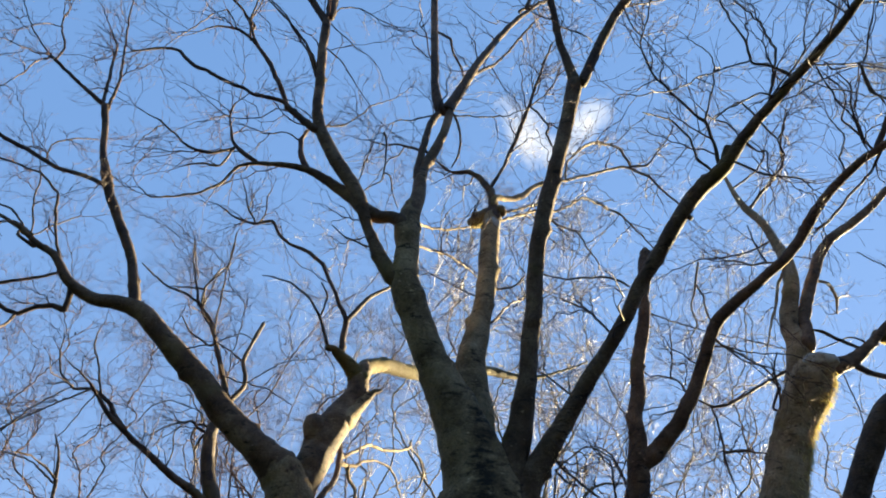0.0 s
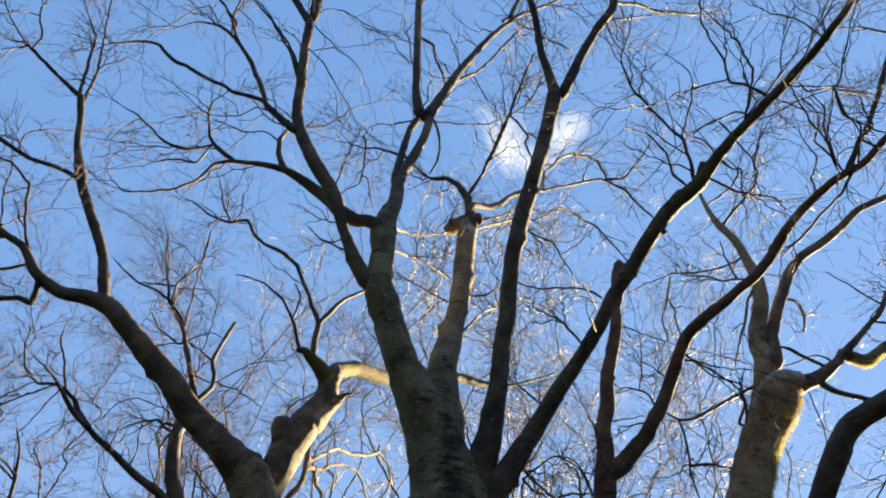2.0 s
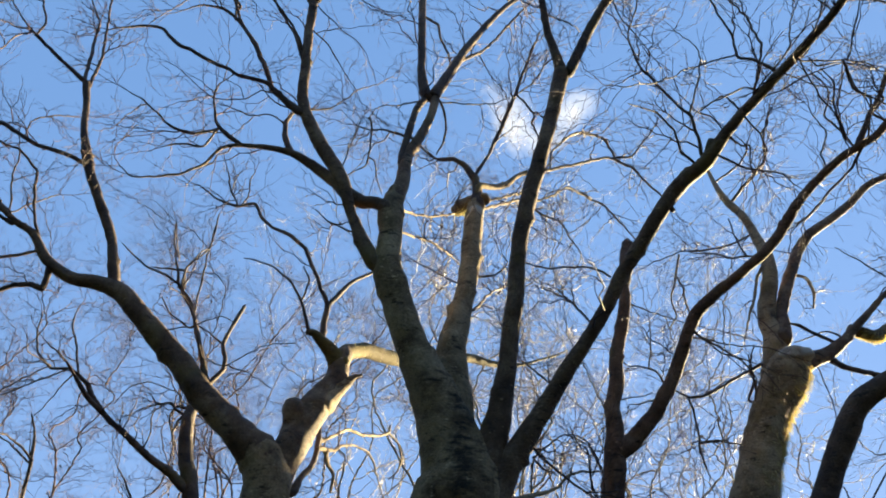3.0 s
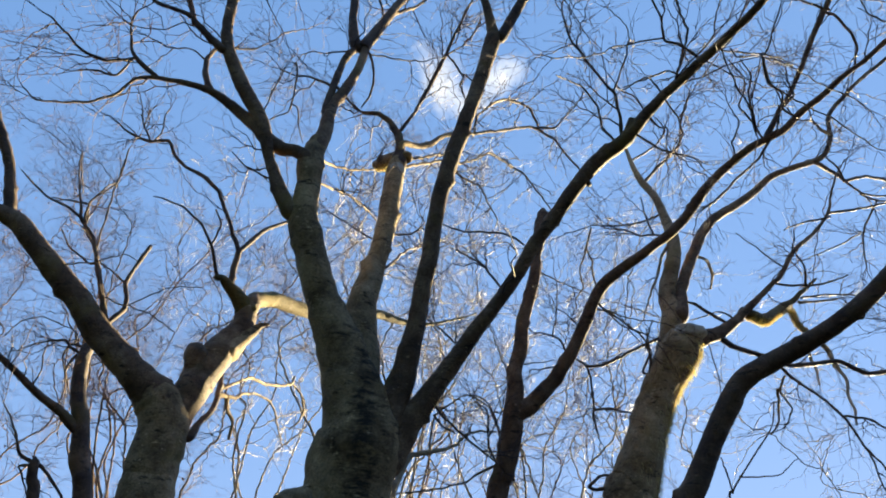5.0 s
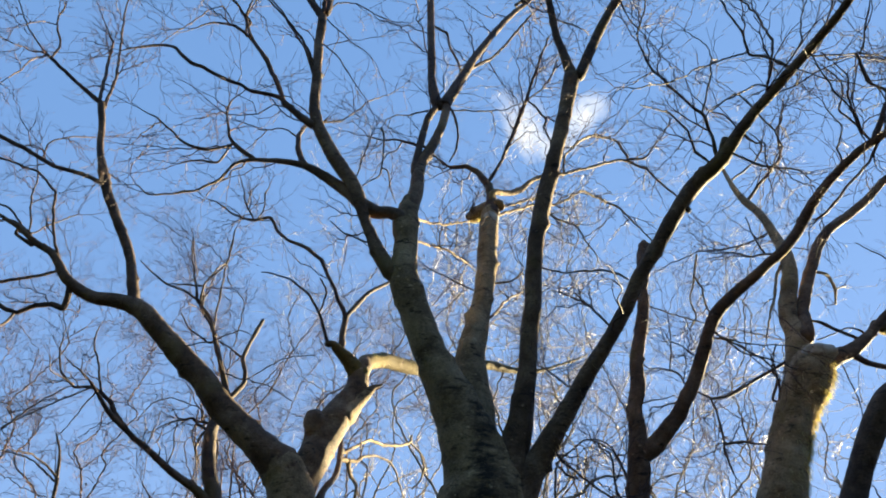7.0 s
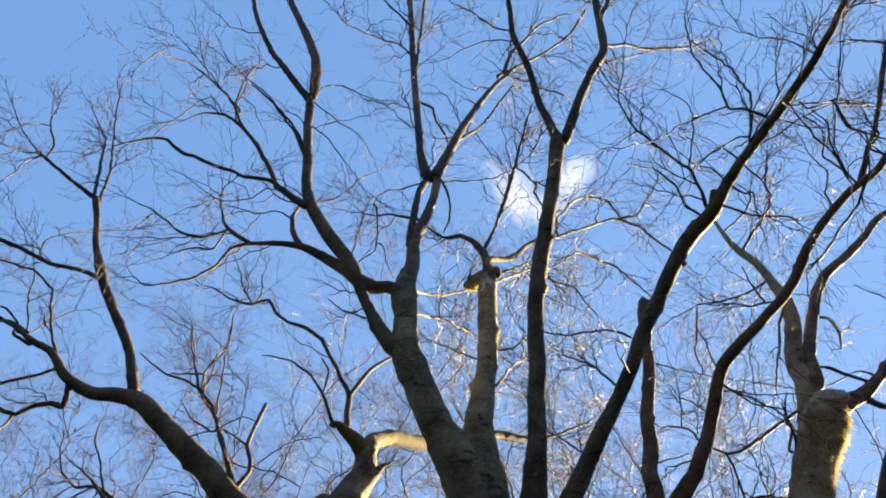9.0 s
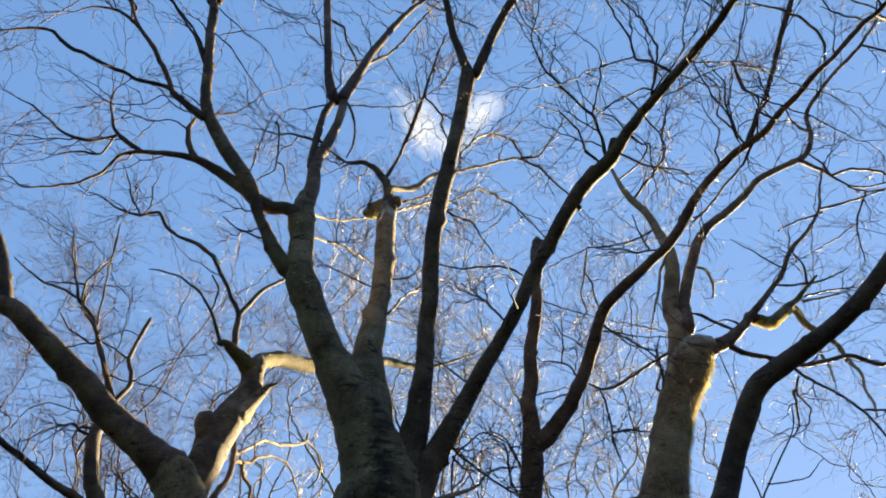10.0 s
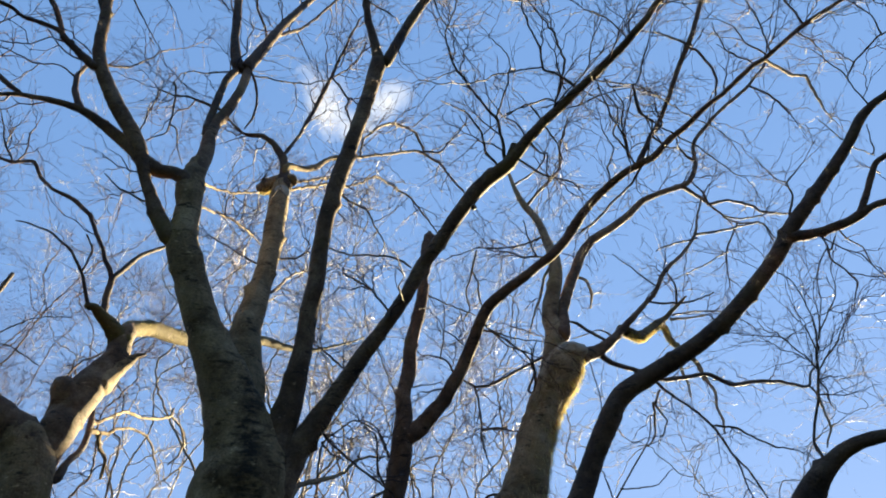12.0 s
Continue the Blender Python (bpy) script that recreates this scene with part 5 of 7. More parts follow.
bough(beech_c, c2_c, "branch", [(4.26, 7.12, 6.72, 0.0175), (4.28, 7.13, 6.72, 0.0190), (4.55, 7.33, 6.80, 0.0195), (4.77, 7.63, 6.80, 0.0200), (4.91, 7.94, 6.78, 0.0117)], mat=BARK)
bough(beech_c, c2_c, "branch", [(6.67, 6.87, 7.79, 0.0112), (6.68, 6.87, 7.78, 0.0132), (6.87, 6.82, 7.65, 0.0131), (7.18, 6.73, 7.63, 0.0131), (7.31, 6.79, 7.47, 0.0082)])
bough(beech_c, c4_c, "branch", [(5.99, 7.41, 4.58, 0.0112), (6.17, 7.38, 4.27, 0.0110), (6.31, 7.40, 3.96, 0.0085)])
bough(beech_c, c3_c, "branch", [(5.93, 6.68, 7.20, 0.0113), (5.93, 6.67, 7.18, 0.0123), (5.62, 6.71, 7.10, 0.0122), (5.29, 6.74, 6.94, 0.0075)])
bough(beech_c, c2_c, "branch", [(6.84, 6.82, 7.67, 0.0112), (6.84, 6.83, 7.65, 0.0131), (6.72, 7.03, 7.40, 0.0131), (6.70, 7.12, 7.22, 0.0102), (6.71, 7.23, 6.87, 0.0081)])
bough(beech_c, c2_c, "branch", [(6.72, 7.06, 7.33, 0.0094), (6.71, 7.06, 7.33, 0.0102), (6.39, 7.24, 7.18, 0.0102), (6.03, 7.39, 7.04, 0.0061)])

beech_d = tree(1.97, 6.02, "dark leaning beech tree with one bent forking stem")
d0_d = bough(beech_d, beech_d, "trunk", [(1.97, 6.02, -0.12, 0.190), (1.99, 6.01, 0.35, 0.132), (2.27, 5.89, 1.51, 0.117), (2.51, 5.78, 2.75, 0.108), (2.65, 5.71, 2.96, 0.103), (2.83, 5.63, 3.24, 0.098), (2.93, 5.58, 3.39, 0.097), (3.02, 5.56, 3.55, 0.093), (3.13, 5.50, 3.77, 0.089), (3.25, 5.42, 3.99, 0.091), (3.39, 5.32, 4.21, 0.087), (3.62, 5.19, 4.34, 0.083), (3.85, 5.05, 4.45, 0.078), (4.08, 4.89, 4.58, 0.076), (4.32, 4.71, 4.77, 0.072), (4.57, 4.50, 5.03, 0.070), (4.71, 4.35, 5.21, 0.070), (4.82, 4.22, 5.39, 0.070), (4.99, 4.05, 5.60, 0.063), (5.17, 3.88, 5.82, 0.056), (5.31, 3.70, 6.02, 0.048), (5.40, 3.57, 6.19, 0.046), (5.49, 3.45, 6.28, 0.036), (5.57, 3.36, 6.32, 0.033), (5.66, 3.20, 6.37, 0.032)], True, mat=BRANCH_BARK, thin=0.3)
d2_d = bough(beech_d, beech_d, "limb", [(4.75, 4.28, 5.29, 0.057), (4.80, 4.25, 5.29, 0.060), (5.00, 4.15, 5.29, 0.042), (5.22, 4.02, 5.33, 0.040), (5.33, 3.95, 5.38, 0.042), (5.43, 3.88, 5.43, 0.032), (5.54, 3.82, 5.45, 0.030), (5.70, 3.71, 5.46, 0.022)], True)
bough(beech_d, d2_d, "branch", [(5.31, 3.97, 5.35, 0.0340), (5.32, 3.96, 5.37, 0.0370), (5.43, 3.85, 5.59, 0.0300), (5.54, 3.74, 5.83, 0.0270), (5.66, 3.62, 5.89, 0.0250)], True)
bough(beech_d, d0_d, "branch", [(4.83, 4.21, 5.42, 0.0115), (4.82, 4.22, 5.45, 0.0125), (4.82, 4.09, 5.61, 0.0104), (4.76, 4.04, 5.73, 0.0084), (4.78, 3.89, 5.77, 0.0065), (4.78, 3.81, 5.77, 0.0039)])
bough(beech_d, d0_d, "branch", [(5.47, 3.48, 6.25, 0.0078), (5.47, 3.47, 6.26, 0.0085), (5.39, 3.46, 6.45, 0.0067), (5.32, 3.43, 6.59, 0.0067), (5.15, 3.42, 6.82, 0.0055)])
bough(beech_d, d0_d, "branch", [(5.33, 3.43, 6.57, 0.0057), (5.33, 3.43, 6.58, 0.0067), (5.42, 3.35, 6.73, 0.0087), (5.53, 3.25, 6.83, 0.0087), (5.65, 3.15, 6.92, 0.0087), (5.81, 3.00, 6.95, 0.0068)], True)
bough(beech_d, d0_d, "branch", [(5.65, 3.15, 6.91, 0.0074), (5.65, 3.15, 6.92, 0.0087), (5.57, 3.10, 7.10, 0.0068), (5.46, 3.09, 7.23, 0.0069)])
bough(beech_d, d2_d, "branch", [(5.00, 4.15, 5.29, 0.0076), (5.00, 4.15, 5.27, 0.0083), (5.04, 4.17, 5.14, 0.0082), (5.06, 4.20, 5.03, 0.0082), (5.16, 4.19, 4.92, 0.0081), (5.22, 4.20, 4.82, 0.0081), (5.24, 4.30, 4.71, 0.0051)])
bough(beech_d, d2_d, "branch", [(5.03, 4.16, 5.15, 0.0059), (5.03, 4.17, 5.14, 0.0064), (4.91, 4.27, 4.92, 0.0063), (4.85, 4.28, 4.66, 0.0049), (4.75, 4.33, 4.41, 0.0036)])

beech_e = tree(3.40, 4.99, "dark beech tree bent low beside a leaning stem")
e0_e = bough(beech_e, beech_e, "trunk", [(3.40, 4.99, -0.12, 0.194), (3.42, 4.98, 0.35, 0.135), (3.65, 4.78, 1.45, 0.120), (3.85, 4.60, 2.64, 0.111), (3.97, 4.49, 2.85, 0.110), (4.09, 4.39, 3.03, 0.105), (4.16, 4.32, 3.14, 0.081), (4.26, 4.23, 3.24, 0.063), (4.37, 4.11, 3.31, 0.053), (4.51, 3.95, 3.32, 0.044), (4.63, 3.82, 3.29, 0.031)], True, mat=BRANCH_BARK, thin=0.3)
bough(beech_e, e0_e, "branch", [(4.23, 4.25, 3.23, 0.0108), (4.22, 4.26, 3.25, 0.0117), (4.22, 4.29, 3.38, 0.0119), (4.25, 4.28, 3.49, 0.0102), (4.33, 4.24, 3.68, 0.0104), (4.42, 4.21, 3.92, 0.0107), (4.50, 4.18, 4.16, 0.0073), (4.56, 4.15, 4.29, 0.0058), (4.61, 4.14, 4.50, 0.0047)])
bough(beech_e, e0_e, "branch", [(4.42, 4.20, 3.94, 0.0066), (4.42, 4.21, 3.95, 0.0072), (4.41, 4.25, 4.09, 0.0057), (4.37, 4.36, 4.30, 0.0059), (4.31, 4.46, 4.38, 0.0036)])
bough(beech_e, e0_e, "branch", [(4.44, 4.20, 3.98, 0.0052), (4.44, 4.20, 3.99, 0.0056), (4.39, 4.10, 4.16, 0.0056), (4.30, 4.06, 4.27, 0.0034)])
bough(beech_e, e0_e, "branch", [(4.42, 4.20, 3.94, 0.0066), (4.43, 4.20, 3.94, 0.0072), (4.63, 4.12, 4.16, 0.0057), (4.81, 4.08, 4.37, 0.0035)])
bough(beech_e, e0_e, "branch", [(4.40, 4.21, 3.88, 0.0051), (4.41, 4.21, 3.88, 0.0056), (4.51, 4.28, 3.82, 0.0056), (4.62, 4.41, 3.76, 0.0057)])
bough(beech_e, e0_e, "stub", [(4.15, 4.33, 3.18, 0.041), (4.16, 4.33, 3.13, 0.045), (4.17, 4.32, 3.07, 0.021)])
bough(beech_e, e0_e, "branch", [(4.50, 4.18, 4.15, 0.0057), (4.49, 4.13, 4.31, 0.0058), (4.45, 4.08, 4.53, 0.0047), (4.39, 4.07, 4.67, 0.0047), (4.30, 4.10, 4.77, 0.0036)])
bough(beech_e, e0_e, "branch", [(4.52, 4.17, 4.22, 0.0053), (4.53, 4.17, 4.23, 0.0058), (4.67, 4.10, 4.43, 0.0059), (4.77, 4.06, 4.57, 0.0048), (4.87, 4.08, 4.87, 0.0037)])

beech_l = tree(-1.43, 6.85, "grey beech tree with sawn stubs and a wide low fork")
bough(beech_l, beech_l, "trunk", [(-1.43, 6.85, -0.12, 0.414), (-1.43, 6.85, 0.35, 0.289), (-1.42, 6.85, 1.85, 0.256), (-1.42, 6.85, 3.36, 0.237), (-1.42, 6.86, 3.52, 0.233), (-1.42, 6.86, 3.77, 0.230), (-1.39, 6.86, 4.01, 0.215), (-1.46, 6.85, 4.26, 0.205), (-1.72, 6.78, 4.50, 0.125)], mat=BARK, thin=0.3)
l0_l = bough(beech_l, beech_l, "limb", [(-1.41, 6.86, 4.10, 0.150), (-1.47, 6.85, 4.27, 0.200), (-1.76, 6.77, 4.53, 0.146), (-2.13, 6.73, 4.88, 0.133), (-2.36, 6.69, 5.16, 0.119), (-2.62, 6.65, 5.42, 0.113), (-2.86, 6.60, 5.67, 0.103), (-3.10, 6.55, 5.90, 0.096), (-3.33, 6.51, 5.98, 0.078), (-3.62, 6.44, 6.01, 0.064), (-3.87, 6.35, 6.17, 0.052), (-4.05, 6.29, 6.43, 0.041), (-4.22, 6.25, 6.53, 0.033), (-4.39, 6.12, 6.65, 0.029), (-4.53, 6.06, 6.71, 0.020), (-4.71, 5.96, 6.79, 0.015)], True, mat=LIMB_BARK, thin=0.3)
l1u_l = bough(beech_l, beech_l, "limb", [(-3.18, 6.55, 5.92, 0.0570), (-3.19, 6.54, 5.99, 0.0620), (-3.27, 6.51, 6.32, 0.0520), (-3.36, 6.48, 6.59, 0.0530), (-3.55, 6.40, 6.96, 0.0540), (-3.72, 6.32, 7.30, 0.0550), (-3.81, 6.27, 7.56, 0.0560), (-3.92, 6.22, 7.88, 0.0390), (-4.00, 6.19, 8.31, 0.0400), (-4.08, 6.15, 8.61, 0.0440)], thin=0.7)
bough(beech_l, l1u_l, "branch", [(-4.07, 6.15, 8.60, 0.031), (-4.09, 6.14, 8.61, 0.033), (-4.30, 6.01, 8.74, 0.023), (-4.51, 5.88, 8.90, 0.0198), (-4.65, 5.79, 9.01, 0.0198), (-4.75, 5.72, 9.08, 0.0112), (-4.92, 5.59, 9.30, 0.0088), (-5.11, 5.46, 9.68, 0.0072)], thin=0.7)
bough(beech_l, l1u_l, "branch", [(-4.64, 5.79, 8.99, 0.0128), (-4.64, 5.79, 9.00, 0.0139), (-4.65, 5.84, 9.33, 0.0143), (-4.80, 5.81, 9.71, 0.0118), (-4.86, 5.87, 10.22, 0.0077)], thin=0.7)
bough(beech_l, l1u_l, "branch", [(-4.09, 6.14, 8.60, 0.021), (-4.10, 6.14, 8.63, 0.023), (-4.15, 6.16, 9.05, 0.021), (-4.21, 6.19, 9.42, 0.0179), (-4.28, 6.23, 9.87, 0.0153), (-4.45, 6.19, 10.18, 0.0098), (-4.60, 6.15, 10.51, 0.0060)], thin=0.7)
bough(beech_l, l1u_l, "branch", [(-4.05, 6.16, 8.54, 0.021), (-4.04, 6.17, 8.57, 0.023), (-4.06, 6.23, 8.97, 0.021), (-4.11, 6.27, 9.35, 0.0179), (-4.24, 6.33, 10.00, 0.0155), (-4.38, 6.38, 10.71, 0.0131), (-4.51, 6.46, 11.51, 0.0087)], True, thin=0.7)
bough(beech_l, l1u_l, "branch", [(-3.76, 6.29, 7.42, 0.026), (-3.80, 6.27, 7.41, 0.028), (-4.00, 6.19, 7.48, 0.025), (-4.28, 6.07, 7.49, 0.024), (-4.58, 5.94, 7.63, 0.024), (-4.86, 5.81, 7.72, 0.024), (-5.09, 5.69, 7.82, 0.021)], True, thin=0.7)
bough(beech_l, l0_l, "branch", [(-3.81, 6.37, 6.15, 0.0370), (-3.81, 6.38, 6.12, 0.0400), (-3.81, 6.41, 5.97, 0.0310), (-3.83, 6.43, 5.84, 0.0340), (-3.95, 6.40, 5.88, 0.0280), (-4.10, 6.37, 5.83, 0.0250), (-4.24, 6.36, 5.75, 0.0220), (-4.42, 6.33, 5.83, 0.0220), (-4.60, 6.29, 5.91, 0.0192)], True, thin=0.7)
bough(beech_l, l0_l, "branch", [(-3.94, 6.33, 6.28, 0.0158), (-3.95, 6.33, 6.30, 0.0171), (-4.09, 6.26, 6.63, 0.0148), (-4.19, 6.23, 7.00, 0.0152), (-4.24, 6.21, 7.23, 0.0154), (-4.45, 6.11, 7.43, 0.0128), (-4.67, 5.99, 7.46, 0.0127), (-4.87, 5.87, 7.50, 0.0102)], True, thin=0.7)
bough(beech_l, l0_l, "branch", [(-2.11, 6.74, 4.95, 0.030), (-2.10, 6.74, 5.00, 0.033), (-2.19, 6.72, 5.26, 0.028), (-2.29, 6.71, 5.54, 0.025), (-2.36, 6.69, 5.73, 0.023), (-2.41, 6.68, 5.85, 0.023), (-2.51, 6.66, 6.00, 0.020), (-2.57, 6.64, 6.09, 0.0174), (-2.63, 6.63, 6.32, 0.0100), (-2.74, 6.60, 6.69, 0.0081), (-2.76, 6.61, 6.89, 0.0049)], thin=0.7)
bough(beech_l, l0_l, "branch", [(-2.56, 6.65, 6.08, 0.0135), (-2.56, 6.64, 6.08, 0.0147), (-2.68, 6.54, 6.12, 0.0121), (-2.79, 6.43, 6.11, 0.0120), (-2.92, 6.27, 6.14, 0.0095), (-3.03, 6.11, 6.20, 0.0059)], thin=0.7)
bough(beech_l, l0_l, "stub", [(-2.11, 6.73, 4.93, 0.025), (-2.08, 6.74, 4.98, 0.027), (-1.99, 6.82, 5.18, 0.025), (-2.00, 6.85, 5.33, 0.022), (-2.06, 6.89, 5.51, 0.023), (-2.03, 6.97, 5.76, 0.020), (-2.00, 7.02, 5.92, 0.024), (-1.97, 7.09, 6.10, 0.021)], thin=0.7)
bough(beech_l, l0_l, "branch", [(-2.05, 6.89, 5.50, 0.0110), (-2.06, 6.89, 5.51, 0.0120), (-2.24, 6.93, 5.67, 0.0098), (-2.43, 6.98, 5.80, 0.0063)], thin=0.7)
bough(beech_l, l0_l, "branch", [(-2.51, 6.65, 5.99, 0.0135), (-2.51, 6.66, 6.00, 0.0147), (-2.56, 6.70, 6.29, 0.0125), (-2.52, 6.79, 6.54, 0.0104), (-2.44, 6.89, 6.73, 0.0066)], thin=0.7)
l2_l = bough(beech_l, beech_l, "limb", [(-1.43, 6.84, 4.02, 0.131), (-1.36, 6.87, 4.13, 0.143), (-1.29, 6.90, 4.29, 0.156), (-1.24, 6.92, 4.44, 0.164), (-1.20, 6.99, 4.58, 0.164), (-1.16, 7.01, 4.70, 0.166), (-1.10, 7.04, 4.86, 0.163), (-0.99, 7.08, 5.07, 0.138), (-0.90, 7.11, 5.24, 0.117), (-0.88, 7.13, 5.43, 0.104), (-0.83, 7.15, 5.58, 0.084)], thin=0.7, mat=LIMB_BARK)
bough(beech_l, l2_l, "stub", [(-1.16, 6.99, 4.46, 0.1170), (-1.18, 6.98, 4.54, 0.1270), (-1.22, 6.97, 4.70, 0.1290), (-1.25, 6.95, 4.78, 0.1210), (-1.27, 6.94, 4.86, 0.1060), (-1.28, 6.94, 4.92, 0.0700), (-1.285, 6.94, 4.94, 0.0300)], mat=LIMB_BARK)
bough(beech_l, l2_l, "stub", [(-1.08, 7.05, 4.90, 0.1220), (-1.00, 7.06, 4.95, 0.1330), (-0.89, 7.08, 5.10, 0.0940), (-0.79, 7.10, 5.20, 0.0580), (-0.71, 7.11, 5.28, 0.0290), (-0.63, 7.13, 5.31, 0.0097)], thin=0.7)
l2d_l = bough(beech_l, beech_l, "limb", [(-0.85, 7.16, 5.41, 0.0820), (-0.89, 7.13, 5.45, 0.1030), (-0.99, 7.06, 5.57, 0.0790), (-1.09, 6.97, 5.64, 0.0590), (-1.15, 6.92, 5.68, 0.0410), (-1.21, 6.87, 5.66, 0.0320)], thin=0.7, mat=MOSSY_BARK)
bough(beech_l, l2d_l, "branch", [(-1.08, 6.99, 5.60, 0.035), (-1.07, 6.99, 5.63, 0.038), (-1.07, 6.99, 5.84, 0.033), (-1.05, 6.99, 6.07, 0.030), (-1.15, 6.97, 6.28, 0.024), (-1.26, 6.95, 6.56, 0.022), (-1.38, 6.93, 6.80, 0.022), (-1.55, 6.90, 6.95, 0.022), (-1.76, 6.84, 7.02, 0.0190), (-1.89, 6.81, 7.14, 0.0191), (-1.99, 6.78, 7.30, 0.0192), (-2.17, 6.73, 7.22, 0.0161), (-2.36, 6.66, 7.24, 0.0133), (-2.59, 6.57, 7.39, 0.0068)], thin=0.7)
bough(beech_l, l2d_l, "branch", [(-1.06, 6.98, 6.04, 0.025), (-1.05, 6.99, 6.06, 0.027), (-0.97, 7.05, 6.23, 0.028), (-0.86, 7.16, 6.47, 0.025), (-0.63, 7.34, 6.77, 0.0195)], thin=0.7)
bough(beech_l, l2d_l, "branch", [(-1.20, 6.89, 5.64, 0.021), (-1.20, 6.88, 5.66, 0.023), (-1.28, 6.81, 5.93, 0.0175), (-1.41, 6.71, 6.16, 0.0149), (-1.59, 6.60, 6.28, 0.0123), (-1.88, 6.42, 6.28, 0.0061)], thin=0.7)
bough(beech_l, l2d_l, "branch", [(-1.31, 6.78, 6.01, 0.0113), (-1.30, 6.78, 6.03, 0.0123), (-1.25, 6.83, 6.26, 0.0126), (-1.34, 6.87, 6.50, 0.0081)], thin=0.7)
l2l_l = bough(beech_l, beech_l, "limb", [(-0.90, 7.09, 5.41, 0.0820), (-0.91, 7.13, 5.45, 0.0910), (-0.84, 7.41, 5.73, 0.0890), (-0.68, 7.73, 5.94, 0.0840), (-0.53, 7.98, 6.03, 0.0860), (-0.27, 8.37, 6.17, 0.0860), (0.04, 8.78, 6.37, 0.0820), (0.60, 9.38, 6.78, 0.0680), (0.98, 9.75, 6.90, 0.0480), (1.40, 10.09, 7.06, 0.0290), (1.89, 10.45, 7.38, 0.0180), (2.32, 10.73, 7.69, 0.0118)], mat=MOSSY_BARK, thin=0.7)
bough(beech_l, l0_l, "branch", [(-1.27, 6.86, 3.96, 0.041), (-1.16, 6.90, 4.00, 0.044), (-1.13, 6.97, 4.14, 0.031), (-1.08, 7.05, 4.25, 0.029), (-1.04, 7.14, 4.37, 0.029), (-1.04, 7.24, 4.54, 0.027), (-1.04, 7.34, 4.70, 0.028), (-1.05, 7.43, 4.85, 0.0169)], thin=0.3)
# BARK on these side shoots: their sunlit look is in the colour
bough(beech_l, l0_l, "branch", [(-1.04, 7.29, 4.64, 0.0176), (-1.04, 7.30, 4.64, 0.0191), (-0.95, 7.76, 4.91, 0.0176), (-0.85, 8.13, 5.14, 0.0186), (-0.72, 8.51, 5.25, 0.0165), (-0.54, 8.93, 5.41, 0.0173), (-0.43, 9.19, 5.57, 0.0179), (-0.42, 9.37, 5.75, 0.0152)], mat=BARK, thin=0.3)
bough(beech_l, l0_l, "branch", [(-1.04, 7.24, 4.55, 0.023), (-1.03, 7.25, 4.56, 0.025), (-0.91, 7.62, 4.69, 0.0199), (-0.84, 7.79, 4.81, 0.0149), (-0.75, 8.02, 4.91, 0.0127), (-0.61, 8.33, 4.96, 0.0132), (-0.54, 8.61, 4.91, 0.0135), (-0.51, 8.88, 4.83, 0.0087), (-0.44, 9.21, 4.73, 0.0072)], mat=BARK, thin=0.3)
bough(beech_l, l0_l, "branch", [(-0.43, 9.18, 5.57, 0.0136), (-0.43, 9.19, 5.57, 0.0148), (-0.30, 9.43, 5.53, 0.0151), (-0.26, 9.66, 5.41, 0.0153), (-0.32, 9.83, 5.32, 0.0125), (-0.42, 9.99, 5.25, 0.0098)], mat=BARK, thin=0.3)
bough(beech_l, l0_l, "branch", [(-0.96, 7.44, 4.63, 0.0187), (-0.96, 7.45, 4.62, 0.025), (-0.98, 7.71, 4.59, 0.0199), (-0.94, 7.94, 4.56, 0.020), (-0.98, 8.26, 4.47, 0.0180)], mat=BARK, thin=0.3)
bough(beech_l, l1u_l, "branch", [(-4.70, 5.75, 9.07, 0.0104), (-4.71, 5.75, 9.07, 0.0113), (-4.77, 5.59, 8.90, 0.0086), (-4.83, 5.40, 8.77, 0.0067), (-4.87, 5.21, 8.64, 0.0049)], thin=0.7)
bough(beech_l, l1u_l, "branch", [(-4.68, 5.77, 9.03, 0.0103), (-4.68, 5.76, 9.01, 0.0112), (-4.74, 5.66, 8.85, 0.0086), (-4.74, 5.55, 8.51, 0.0083), (-4.73, 5.45, 8.24, 0.0065), (-4.73, 5.33, 7.95, 0.0047)], thin=0.7)
bough(beech_l, l1u_l, "branch", [(-4.79, 5.82, 9.69, 0.0068), (-4.79, 5.81, 9.68, 0.0074), (-4.86, 5.66, 9.54, 0.0072), (-4.89, 5.46, 9.20, 0.0052)], thin=0.7)
bough(beech_l, l1u_l, "branch", [(-4.39, 6.02, 7.53, 0.0095), (-4.39, 6.02, 7.53, 0.0104), (-4.42, 6.04, 7.79, 0.0083), (-4.39, 6.10, 7.93, 0.0084), (-4.28, 6.25, 8.14, 0.0086), (-4.14, 6.43, 8.30, 0.0053)], thin=0.7)
bough(beech_l, l0_l, "branch", [(-4.28, 6.17, 6.62, 0.0112), (-4.29, 6.17, 6.63, 0.0121), (-4.48, 6.12, 6.74, 0.0099), (-4.64, 6.09, 6.73, 0.0077), (-4.75, 6.08, 6.73, 0.0061)], True, thin=0.7)
bough(beech_l, l0_l, "branch", [(-4.30, 6.16, 6.61, 0.0090), (-4.30, 6.16, 6.63, 0.0098), (-4.43, 6.16, 7.08, 0.0101), (-4.50, 6.20, 7.49, 0.0082), (-4.60, 6.19, 7.75, 0.0050)], thin=0.7)
bough(beech_l, l0_l, "branch", [(-4.42, 6.14, 6.72, 0.0089), (-4.42, 6.14, 6.73, 0.0122), (-4.58, 6.11, 6.90, 0.0123), (-4.71, 6.08, 6.96, 0.0100), (-4.85, 6.06, 7.03, 0.0078)], True, thin=0.7)
